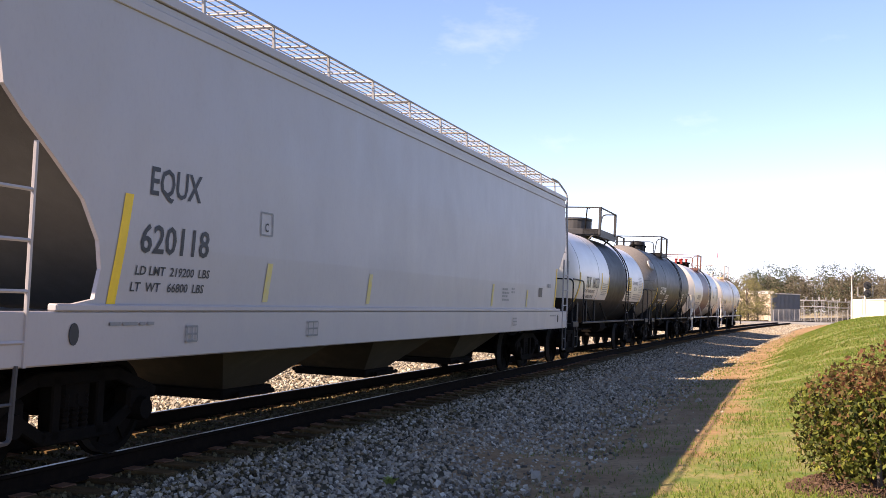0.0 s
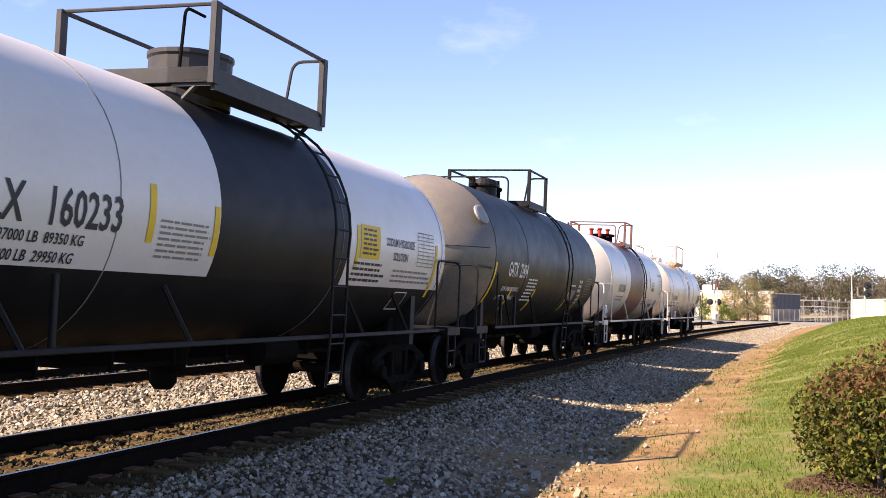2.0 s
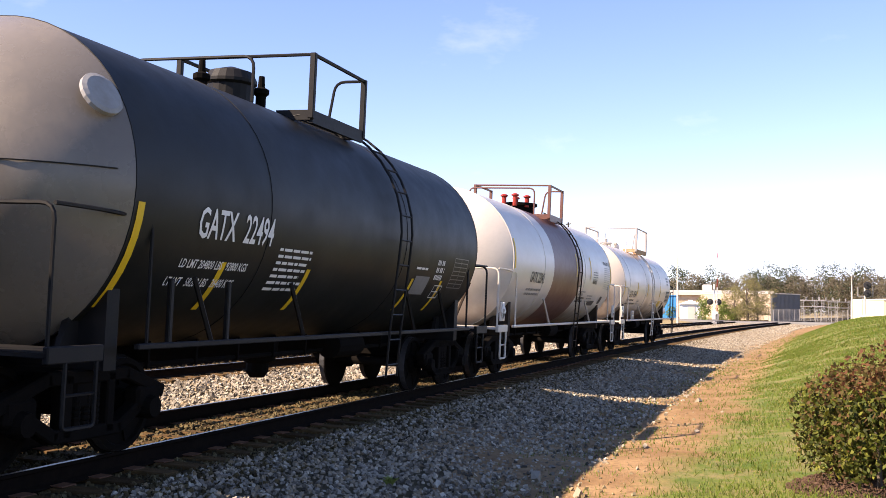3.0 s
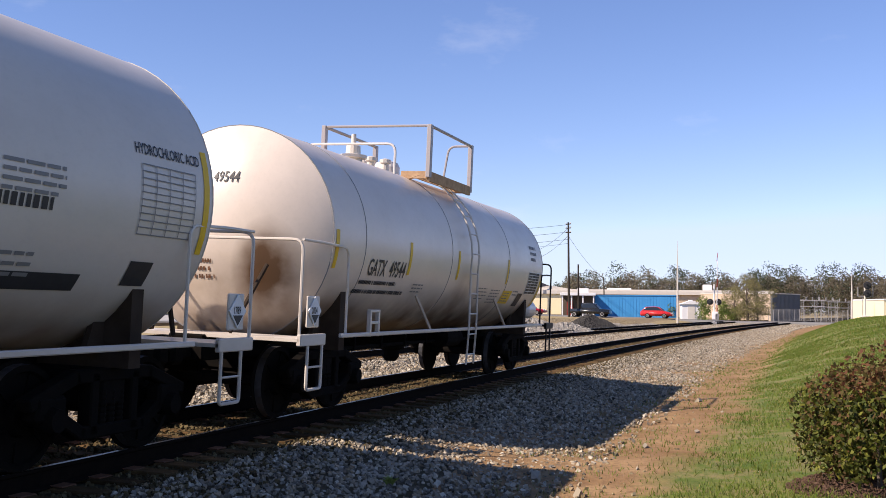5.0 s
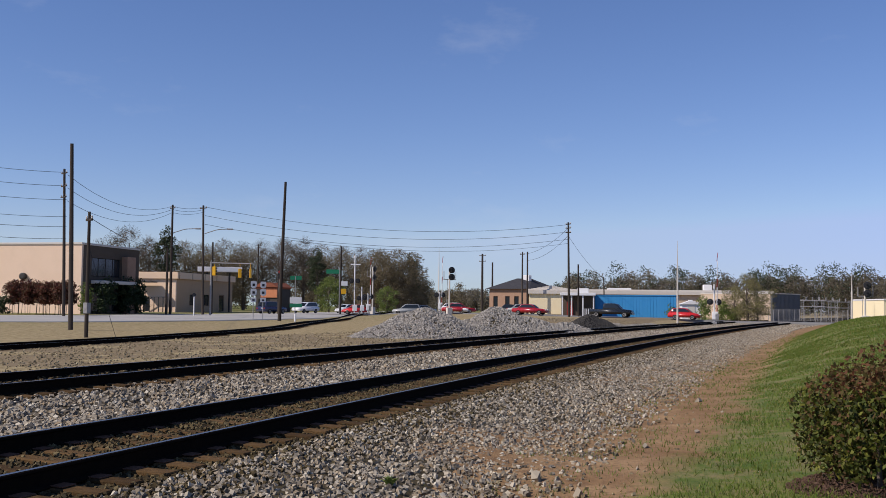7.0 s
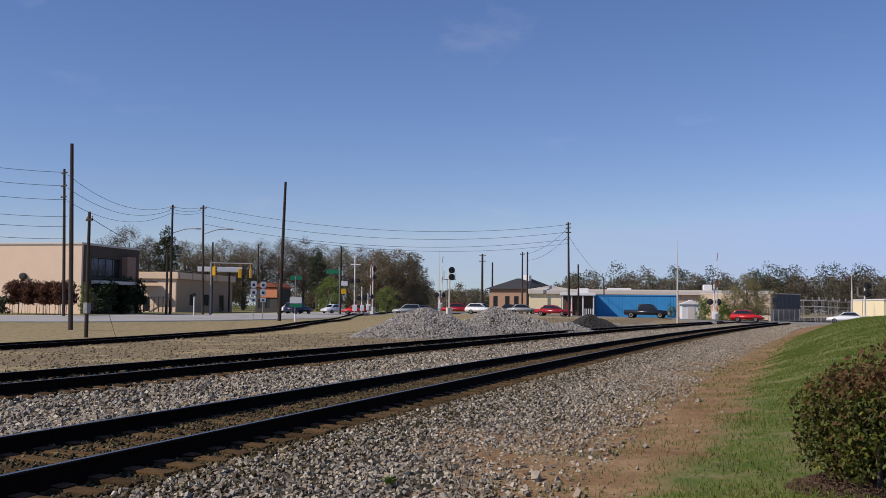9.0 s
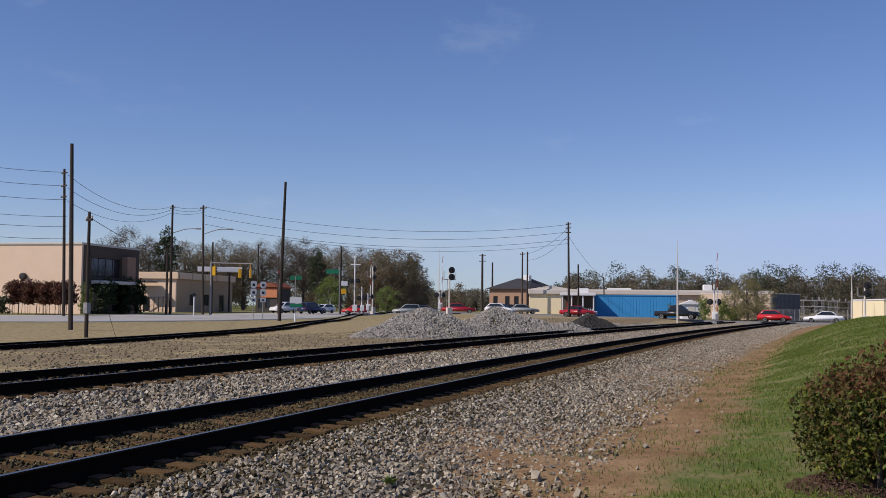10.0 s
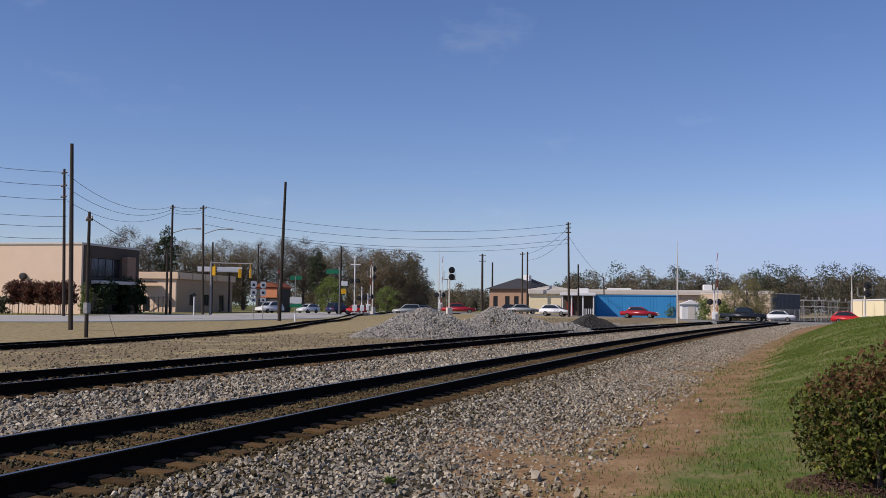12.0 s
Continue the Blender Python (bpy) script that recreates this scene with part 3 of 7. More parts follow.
# ---------------- freight cars ----------------
def truck_meshes():
    """Side frame, bolster and wheelset of a two-axle truck; built once."""
    bm = B()
    # cast frame as a ring of bars round its three openings
    for a, b in (((-1.13, 0.6), (-0.55, 0.8)), ((-0.55, 0.8), (0.55, 0.8)), ((0.55, 0.8), (1.13, 0.6)), ((-0.86, 0.52), (-0.45, 0.3)), ((-0.45, 0.3), (0.45, 0.3)), ((0.45, 0.3), (0.86, 0.52)), ((-0.3, 0.3), (-0.3, 0.8)), ((0.3, 0.3), (0.3, 0.8))):
        d = Vector((b[0] - a[0], b[1] - a[1]))
        ang = -math.degrees(math.atan2(d.y, d.x))
        box(bm, -0.03, d.length + 0.03, -0.075, 0.075, -0.06, 0.06, 0.015, pose(a[0], 0, a[1], 0, ang, 0))
    for x in (-0.889, 0.889):
        box(bm, x - 0.19, x + 0.19, -0.09, 0.09, 0.44, 0.66, 0.03)
        lathe(bm, [(-0.16, 0.06), (-0.16, 0.1), (-0.08, 0.12), (0.02, 0.12)], 12, "Y", (x, 0, 0.457))
    for x in (-0.13, 0.0, 0.13):
        for z in np.arange(0.36, 0.62, 0.05):
            lathe(bm, [(z, 0.055), (z + 0.025, 0.062), (z + 0.045, 0.055)], 8, "Z", (x, 0, 0))
    fr = bpy.data.meshes.new("side_frame")
    bm.to_mesh(fr)
    bm.free()
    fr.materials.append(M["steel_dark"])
    bm = box(B(), -0.2, 0.2, -1.05, 1.05, 0.5, 0.78, 0.04)
    lathe(bm, [(0.78, 0.19), (0.86, 0.19)], 16, "Z")
    for s in (-0.34, 0.34):
        box(bm, s - 0.05, s + 0.05, -0.8, 0.8, 0.38, 0.5, 0.02)
    bo = bpy.data.meshes.new("bolster")
    bm.to_mesh(bo)
    bm.free()
    bo.materials.append(M["steel_dark"])
    bm = B()
    tube(bm, [(0, -1.0, 0), (0, 1.0, 0)], 0.075, 10)
    for sgn in (-1, 1):
        prof = [(0.66, 0.09), (0.665, 0.485), (0.69, 0.49), (0.70, 0.459), (0.79, 0.455), (0.795, 0.40), (0.76, 0.38), (0.75, 0.17), (0.82, 0.15), (0.83, 0.09)]
        before = len(bm.faces)
        lathe(bm, [(sgn * a, r) for a, r in prof], 28, "Y")
        bm.faces.ensure_lookup_table()
        for k, f in enumerate(bm.faces[before:]):
            f.material_index = 1 if 3 * 28 <= k < 4 * 28 else 0
        for q in range(6):
            a = q * math.pi / 3
            tube(bm, [(0.2 * math.cos(a), sgn * 0.76, 0.2 * math.sin(a)), (0.38 * math.cos(a), sgn * 0.775, 0.38 * math.sin(a))], 0.012, 4)
    bmesh.ops.recalc_face_normals(bm, faces=bm.faces[:])
    ws = bpy.data.meshes.new("wheelset")
    bm.to_mesh(ws)
    bm.free()
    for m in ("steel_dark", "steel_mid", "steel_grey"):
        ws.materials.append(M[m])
    return fr, bo, ws


FRAME_ME, BOLSTER_ME, WHEELS_ME = truck_meshes()
WHEELSETS, CARS, car_heads = [], [], []


def truck(parent, x):
    t = new("truck", BOLSTER_ME)
    t.parent, t.location = parent, (x, 0, 0)
    for y in (-1.0, 1.0):
        f = new("side_frame", FRAME_ME)
        f.parent, f.location = t, (0, y, 0)
    for dx in (-0.889, 0.889):
        w = new("wheelset", WHEELS_ME)
        w.parent = t
        WHEELSETS.append((w, dx))


def coupler(parent, x, sgn):
    bm = box(B(), min(x, x + sgn * 0.7), max(x, x + sgn * 0.7), -0.09, 0.09, 0.76, 0.92, 0.02)
    box(bm, min(x + sgn * 0.6, x + sgn * 0.86), max(x + sgn * 0.6, x + sgn * 0.86), -0.16, 0.12, 0.7, 0.98, 0.05)
    tube(bm, rounded([(x, 0.3, 0.85), (x + sgn * 0.25, 0.32, 0.55), (x + sgn * 0.6, 0.2, 0.42), (x + sgn * 0.9, 0.1, 0.62)], 0.15), 0.03, 6)
    part("coupler", bm, M["steel_dark"], parent)


def ladder(parent, pts_a, pts_b, mat, step=0.36, r=0.014, name="ladder"):
    """Two stiles along two lines with rungs between."""
    bm = B()
    tube(bm, pts_a, r * 1.3, 6)
    tube(bm, pts_b, r * 1.3, 6)
    a, b = [Vector(p) for p in pts_a], [Vector(p) for p in pts_b]

    def at_len(p, d):
        for u, w in zip(p, p[1:]):
            if d <= (w - u).length:
                return u + (w - u).normalized() * d
            d -= (w - u).length
        return p[-1]
    total = sum((w - u).length for u, w in zip(a, a[1:]))
    d = step * 0.5
    while d < total:
        tube(bm, [at_len(a, d), at_len(b, d)], r, 5)
        d += step
    return part(name, bm, mat, parent)


def tank_car(s_mid, R, zc, half, head, label, shell, zone, fit, group="freight train"):
    """A tank car: shell on stub sills, end platforms with hoops, top platform, side rails, ladder, two trucks."""
    car = thing("tank_car", on_track(s_mid), label, "tank car", group)
    CARS.append((car, s_mid))
    # shell: barrel with dished ends
    cap = fit.get("cap")

    def dish(rho):
        """How far the head bulges past the seam at a distance rho from its middle."""
        if cap:
            rs = (R * R + head * head) / (2 * head)
            return head - rs + math.sqrt(max(0.0, rs * rs - rho * rho))
        return head * max(0.0, 1 - (rho / R) ** 2.44) ** (1 / 2.44)
    radii = [R * math.sin(math.pi / 2 * i / 9) for i in range(10)]
    prof = [(-half - dish(r), max(r, 0.02)) for r in radii]
    prof += [(x, R) for x in np.linspace(-half, half, 13)[1:]]
    prof += [(half + dish(r), max(r, 0.02)) for r in reversed(radii[:-1])]
    bm = lathe(B(), prof, 56, "X", (0, 0, zc))
    for co, no in zone["cuts"]:
        bmesh.ops.bisect_plane(bm, geom=bm.verts[:] + bm.edges[:] + bm.faces[:], plane_co=co, plane_no=no)
    for f in bm.faces:
        c = f.calc_center_median()
        f.material_index = zone["pick"](c.x, c.z)
    bmesh.ops.recalc_face_normals(bm, faces=bm.faces[:])
    if cap:
        for e in bm.edges:
            if all(abs(abs(v.co.x) - half) < 1e-4 for v in e.verts):
                e.smooth = False
    tank = part("tank", bm, [M[m] for m in shell], car, smooth=True)
    # weld seams
    for x in (-half, *fit.get("seams", (-half * 0.52, half * 0.3)), half):
        pts = [(x, R * math.cos(a), zc + R * math.sin(a)) for a in np.linspace(0, 2 * math.pi, 57)]
        part("weld_seam", tube(B(), pts, 0.008, 4), M[fit["seam_mat"]], tank)

    def side(x, z, off=0.006):
        q = max(-0.98, min(0.98, (z - zc) / R))
        ring = R
        if abs(x) > half:
            ring = R * math.sqrt(max(0.02, 1 - ((abs(x) - half) / head) ** 2))
            q = max(-0.98, min(0.98, (z - zc) / ring))
        return Vector((x, -(ring + off) * math.sqrt(1 - q * q), zc + (ring + off) * q))
    car_trim = M[fit["trim"]]
    dark = M[fit["dark"]]
    # stub sills, bolsters and saddles
    for sg in (-1, 1):
        xb = sg * fit["truck"]
        bm = box(B(), min(sg * (half - 1.7), sg * (half + 1.05)), max(sg * (half - 1.7), sg * (half + 1.05)), -0.25, 0.25, 0.74, 1.06, 0.02)
        part("stub_sill", bm, M["steel_dark"], car)
        bm = B()
        prism(bm, [(-0.09, 0.86), (0.09, 0.86), (0.09, zc - 0.35 * R), (-0.09, zc - 0.35 * R)], -1.25, 1.25, pose(xb, 0, 0))
        for y in (-1.3, 1.3):
            prism(bm, [(-0.35, 1.0), (0.35, 1.0), (0.15, zc - 0.62 * R), (-0.15, zc - 0.62 * R)], y * 0.72 - 0.03, y * 0.72 + 0.03, pose(xb, 0, 0))
        part("saddle", bm, dark, car)
        truck(car, xb)
        coupler(car, sg * (half + 1.0), sg)
        # end platform
        rear = sg > 0 and "rear" in fit
        end_trim = M[fit["rear"]] if rear else car_trim
        hx, hz_ = half + (0.75 if rear else 0.95), 2.52 if rear else 2.25
        x0, x1 = sorted((sg * (half + 0.28), sg * (half + 0.98)))
        bm = box(B(), x0, x1, -1.5, 1.5, 1.03, 1.07)
        box(bm, x0, x1, -1.52, -1.46, 0.98, 1.12, 0.01)
        box(bm, x0, x1, 1.46, 1.52, 0.98, 1.12, 0.01)
        part("end_platform", bm, end_trim, car)
        # hoop across the end, with its two corner uprights
        bm = B()
        tube(bm, rounded([(sg * hx, -1.48, 1.05), (sg * hx, -1.48, hz_), (sg * hx, 1.48, hz_), (sg * hx, 1.48, 1.05)], 0.14), 0.019, 6)
        part("end_handrail", bm, end_trim, car)
        for y in (-1.5, 1.5):
            bm = tube(B(), rounded([(sg * (half - 0.35), y, 1.08), (sg * (half - 0.35), y, 2.22), (sg * (half + 0.4), y * 0.98, 2.25), (sg * hx, y * 0.985, 2.25)], 0.14), 0.018, 6)
            part("corner_handrail", bm, end_trim, car)
            bm = B()
            tube(bm, rounded([(sg * (half + 0.35), y, 1.05), (sg * (half + 0.35), y, 0.45), (sg * (half + 0.75), y, 0.45), (sg * (half + 0.75), y, 1.05)], 0.05), 0.02, 6)
            tube(bm, [(sg * (half + 0.35), y, 0.72), (sg * (half + 0.75), y, 0.72)], 0.014, 5)
            part("step", bm, end_trim, car)
        # braces from the sill up to the head
        for y in (-0.55, 0.55):
            part("head_brace", tube(B(), [(sg * (half + 0.95), y, 1.1), (sg * (half + head * 0.8), y * 1.3, 1.95)], 0.03, 6), dark, car)
        # brake gear and placard
        if sg < 0:
            bm = lathe(B(), [(-0.04, 0.02), (-0.04, 0.24), (0.0, 0.26), (0.02, 0.24), (0.02, 0.02)], 16, "X", (-(half + 0.9), 0.75, 1.75))
            tube(bm, [(-(half + 0.9), 0.75, 1.75), (-(half + 0.7), 0.75, 1.05)], 0.03, 6)
            part("hand_brake", bm, M["steel_dark"], car)
        if fit.get("placard") and not (sg > 0 and fit["placard"] == "2824"):
            xp = sg * (half + 0.62)
            part("placard_board", box(B(), xp - 0.16, xp + 0.16, -1.5, -1.47, 1.2, 1.58, 0.01), M[fit["trim"]], car)
            part("placard", box(B(), -0.125, 0.125, -0.006, 0.006, -0.125, 0.125, 0, pose(xp, -1.512, 1.4, 0, 45, 0)), M["ink_white"], car)
            part("placard_mark", prism(B(), [(-0.1, -0.045), (0, -0.15), (0.1, -0.045)], -1.524, -1.519, pose(xp, 0, 1.4)), M["ink"], car)
            lettering(fit["placard"], 0.11, xp - 0.1, 1.37, M["ink"], car, lambda u, z: Vector((u, -1.5215, z)), 0.72)
    # side rails with brackets
    for y in (-1.5, 1.5):
        bm = box(B(), -half + 0.2, half - 0.2, y - 0.03, y + 0.03, 1.055, 1.11, 0.01)
        part("side_rail", bm, car_trim, car)
        for x in [half * k for k in fit.get("struts", (-0.72, -0.32, 0.42, 0.72))]:
            bm = tube(B(), [(x, y, 1.08), (x - 0.25, y * (R - 0.13) / 1.5, zc - 0.5 * R)], 0.028, 5)
            part("bracket", bm, M[fit.get("strut_mat", fit["dark"])], car)
    for x in [half * k for k in fit.get("uprights", (-0.86, -0.66))]:
        bm = box(B(), x - 0.03, x + 0.03, -1.5, -1.45, 1.05, 1.7, 0.01)
        part("upright", bm, dark, car)
    # underside pipes and outlet
    bm = tube(B(), [(-half + 0.6, -0.45, 0.78), (half - 0.6, -0.45, 0.78)], 0.03, 6)
    tube(bm, [(-half + 1.6, 0.3, 0.86), (half - 1.6, 0.3, 0.86)], 0.035, 6)
    for x in np.linspace(-half + 1.9, half - 1.9, 8):
        box(bm, x - 0.02, x + 0.02, -0.5, 0.4, 0.74, zc - R * 0.93)
    part("brake_pipe", bm, M["steel_dark"], car)
    bm = lathe(B(), [(0.42, 0.1), (0.5, 0.16), (0.62, 0.16), (0.66, 0.25), (zc - R + 0.05, 0.3)], 14, "Z", (fit.get("outlet", 0.0), 0, 0))
    part("bottom_outlet", bm, M["steel_dark"], car)
    bm = lathe(B(), [(-0.5, 0.05), (-0.46, 0.19), (0.46, 0.19), (0.5, 0.05)], 14, "X", (1.6, -0.55, 0.85))
    part("air_reservoir", bm, M["steel_dark"], car)
    # ladder up the side
    xl, w = fit["ladder"], 0.22
    arc = [(0, -1.53, 0.45), (0, -1.56, 1.1)] + [tuple(side(0, zc + R * math.sin(a), 0.13)) for a in np.linspace(-0.15, 1.18, 9)]
    ladder(car, [(xl - w, p[1], p[2]) for p in arc], [(xl + w, p[1], p[2]) for p in arc], dark if fit["dark_ladder"] else car_trim)
    # top platform with rails
    x0, x1, pz, hz = fit["platform"]
    for sgn in (-1, 1):
        bm = B()
        y0, y1 = sorted((sgn * 0.5, sgn * 1.0))
        for y in np.linspace(y0, y1, 7):
            box(bm, x0, x1, y - 0.006, y + 0.006, pz - 0.03, pz)
        for x in np.arange(x0, x1 + 0.01, 0.1):
            box(bm, x - 0.005, x + 0.005, y0, y1, pz - 0.028, pz - 0.004)
        box(bm, x0, x1, sgn * 1.0 - 0.025, sgn * 1.0 + 0.025, pz - 0.16, pz + 0.01)
        for x in (x0, x1):
            box(bm, x - 0.025, x + 0.025, y0, y1, pz - 0.12, pz + 0.01)
        part("top_platform", bm, M[fit["plat"]], car)
    for x in (x0, x1):
        for y in (-0.85, 0.85):
            part("platform_leg", tube(B(), [(x, y, pz - 0.05), (x, y * 0.75, zc + R * 0.9)], 0.03, 5), M[fit["plat"]], car)
    rail_m = M[fit["rail"]]
    for sgn in (-1, 1):
        for x in (x0, x1):
            bm = box(B(), x - fit.get('post', 0.035), x + fit.get('post', 0.035), sgn * 1.0 - 0.04, sgn * 1.0 + 0.04, pz - 0.1, hz, 0.008)
            part("rail_post", bm, rail_m, car)
        bm = tube(B(), rounded([(x1, sgn * 1.0, hz - 0.02), (x1 - 0.5, sgn * 1.0, hz - 0.02), (x0 + 0.05, sgn * 1.0, hz - 0.02)], 0.1), 0.027, 6)
        part("side_top_rail", bm, rail_m, car)
    for x in (x0, x1):
        bm = tube(B(), rounded([(x, -1.0, hz - 0.02), (x, -0.55, hz - 0.02), (x, -0.45, pz + 0.1)] if x == x1 else [(x, -1.0, hz - 0.02), (x, 1.0, hz - 0.02)], 0.15), 0.022, 6)
        part("end_top_rail", bm, rail_m, car)
    # fittings on the crown
    fit["crown"](car, zc + R, x0, x1)
    # conspicuity stripes
    for x in fit["stripes"]:
        z0 = fit.get("stripe_z", zc - 0.55 * R)
        hi = z0 + fit.get("stripe_h", 0.62)
        if x in fit.get("short", ()):
            z0, hi = fit["short"][x]
        part("reflective_stripe", patch(B(), x - 0.05, x + 0.05, z0, hi, side), M["yellow"], car)
    def head_face(u, z):
        return Vector((-half - dish(min(0.97 * R, math.hypot(u, z - zc))) - 0.008, -u, z))
    car_heads.append(head_face)
    return car, side


def bars(car, side, mat, x0, z0, w, rows, pitch=0.055, h=0.022, name="stencil"):
    """Small stencilled lines that are too fine to read."""
    bm = B()
    for i in range(rows):
        k = x0
        end = x0 + w * random.uniform(0.72, 1.0)
        while k < end:
            d = random.uniform(0.08, 0.22) if h < 0.05 else random.uniform(0.45, 0.75) * h
            patch(bm, k, min(k + d, end), z0 - i * pitch, z0 - i * pitch + h, side, 1)
            k += d + (0.03 if h < 0.05 else random.choice((0.25, 0.25, 0.3, 0.8)) * h)
    return tagged(part(name, bm, mat, car), kind="stuff")


def frame_lines(car, side, mat, x0, x1, z0, z1, rows, cols, w=0.008, fill=None):
    """A ruled stencil box."""
    if fill:
        part("panel", patch(B(), x0, x1, z0, z1, side, 5), fill, car)
    up = lambda x, z: side(x, z, 0.009)
    bm = B()
    for i in range(rows + 1):
        z = z0 + (z1 - z0) * i / rows
        patch(bm, x0, x1, z - w / 2, z + w / 2, up, 1)
    for i in range(cols + 1):
        x = x0 + (x1 - x0) * i / cols
        patch(bm, x - w / 2, x + w / 2, z0, z1, up, 6)
    tagged(part("ruled_box", bm, mat, car), kind="stuff")


# --- white tank car with black belly and centre band ---
def crown_dome(car, top, x0, x1):
    bm = lathe(B(), [(top - 0.05, 0.50), (top + 0.52, 0.50), (top + 0.55, 0.52), (top + 0.60, 0.52), (top + 0.63, 0.4)], 24, "Z", (0.5 * (x0 + x1) - 0.25, 0, 0))
    part("manway_dome", bm, M["steel_mid"], car, "dull dark grey bonnet on the manway")
    bm = box(B(), x0 - 0.05, x1 + 0.05, -1.0, -0.45, top + 0.02, top + 0.2, 0.01)
    box(bm, x0 - 0.05, x0 + 0.12, -1.0, 1.0, top + 0.02, top + 0.2, 0.01)
    part("platform_skirt", bm, M["steel_mid"], car)
    bm = tube(B(), rounded([(x0 + 0.1, -0.5, top + 0.1), (x0 + 0.1, -0.55, top + 0.9), (x0 + 0.5, -0.55, top + 0.9)], 0.1), 0.02)
    part("valve_pipe", bm, M["steel_dark"], car)


c1, side1 = tank_car(34.2, 1.45, 2.36, 5.85, 0.95, "white tank car with black belly and black centre band", ["soda_white", "tank_black", "tank_black"],
                     {"cuts": [((0, 0, 1.74), (0, 0, 1)), ((-1.35, 0, 0), (1, 0, 0)), ((1.75, 0, 0), (1, 0, 0))],
                      "pick": lambda x, z: 1 if z < 1.74 else (2 if -1.35 < x < 2.24 else 0)},
                     {"trim": "steel_black", "dark": "steel_black", "dark_ladder": True, "seam_mat": "ink_grey", "truck": 5.07, "ladder": 1.45, "platform": (-0.9, 1.85, 3.92, 4.72), "plat": "steel_mid",
                      "post": 0.06, "rail": "steel_mid", "crown": crown_dome, "short": {-2.55: (2.02, 2.55), -1.42: (1.95, 2.45), 2.26: (2.0, 2.55)}, "stripes": (-5.75, -2.55, -1.42, 2.26, 5.55), "stripe_z": 1.62, "stripe_h": 0.85})
lettering("TILX", 0.43, -4.88, 2.08, M["ink"], c1, side1, 0.74)
lettering("160233", 0.43, -3.98, 2.08, M["ink"], c1, side1, 0.78)
lettering("LD LMT 197000 LB  89350 KG", 0.125, -4.95, 1.93, M["ink"], c1, side1, 0.95)
lettering("LT WT   66000 LB  29950 KG", 0.125, -4.98, 1.78, M["ink"], c1, side1, 0.95)
bars(c1, side1, M["ink_grey"], -2.4, 2.22, 0.95, 7)
part("yellow_notice", patch(B(), 2.35, 3.05, 2.12, 2.58, side1, 5), M["yellow"], c1, "yellow rectangular notice")
bars(c1, lambda x, z: side1(x, z, 0.009), M["ink"], 2.42, 2.5, 0.58, 6, 0.065, 0.03)
lettering("SODIUM HYDROXIDE", 0.17, 3.3, 2.34, M["ink"], c1, side1, 0.72)
lettering("SOLUTION", 0.17, 3.62, 2.14, M["ink"], c1, side1, 0.72)
frame_lines(c1, side1, M["ink_grey"], 4.65, 5.4, 2.1, 2.62, 9, 3, 0.012)
bars(c1, side1, M["ink"], 2.2, 2.03, 1.3, 4, 0.075, 0.035)
bars(c1, side1, M["ink_grey"], 3.7, 1.98, 1.8, 3, 0.075, 0.03)
frame_lines(c1, side1, M["ink_white"], 4.15, 4.65, 1.42, 1.68, 1, 1, 0.015)


# --- dark grey tank car with tan heads ---
def crown_valve(car, top, x0, x1):
    bm = lathe(B(), [(top - 0.05, 0.30), (top + 0.2, 0.30), (top + 0.23, 0.34), (top + 0.27, 0.34), (top + 0.38, 0.28), (top + 0.45, 0.05)], 20, "Z", (x0 - 0.35, 0, 0))
    part("manway_dome", bm, M["steel_black"], car, "black domed manway cover")
    for x, y in ((x0 - 0.9, 0.1), (x0 + 0.1, -0.2), (x0 + 0.25, 0.2), (x0 + 0.0, 0.35)):
        bm = lathe(B(), [(top - 0.05, 0.07), (top + 0.15, 0.07), (top + 0.18, 0.11), (top + 0.24, 0.11), (top + 0.27, 0.05), (top + 0.42, 0.04)], 10, "Z", (x, y, 0))
        part("valve", bm, M["steel_dark"], car)
    bm = tube(B(), rounded([(x0 - 1.3, -0.85, top - 0.2), (x0 - 1.3, -0.85, top + 0.35), (x0 - 1.3, 0.85, top + 0.35), (x0 - 1.3, 0.85, top - 0.2)], 0.15), 0.02)
    part("fence_rail", bm, M["steel_black"], car)


c2, side2 = tank_car(48.3, 1.55, 2.5, 5.25, 0.95, "dark grey tank car with dusty tan heads", ["tank_grey", "tank_tan"],
                     {"cuts": [], "pick": lambda x, z: 1 if abs(x) > 5.25 else 0},
                     {"trim": "steel_black", "dark": "steel_black", "dark_ladder": True, "cap": True, "seam_mat": "steel_black", "truck": 5.07, "ladder": 1.2, "platform": (-0.75, 0.95, 3.98, 4.74), "plat": "steel_black",
                      "rail": "steel_black", "crown": crown_valve, "stripes": (-5.15, -3.5, -1.5, 2.2, 3.6), "short": {-5.15: (1.42, 2.36)}, "stripe_z": 1.4, "stripe_h": 0.5})
lettering("GATX", 0.42, -4.18, 2.12, M["ink_white"], c2, side2, 0.64)
lettering("22494", 0.42, -3.28, 2.12, M["ink_white"], c2, side2, 0.62)
lettering("LD LMT 204800 LBS   92800 KGS", 0.12, -4.3, 1.82, M["ink_white"], c2, side2, 0.78)
lettering("LT WT   58200 LBS   26400 KGS", 0.12, -4.4, 1.64, M["ink_white"], c2, side2, 0.78)
bars(c2, side2, M["ink_white"], -2.4, 2.08, 0.85, 7, 0.075, 0.032)
bars(c2, side2, M["ink_white"], 2.2, 2.05, 0.7, 1, 0.07, 0.035)
part("panel", patch(B(), 2.3, 2.95, 1.66, 1.95, side2, 4), M["ink_grey"], c2)
bars(c2, side2, M["ink_white"], 3.15, 2.15, 0.4, 3, 0.12, 0.08)
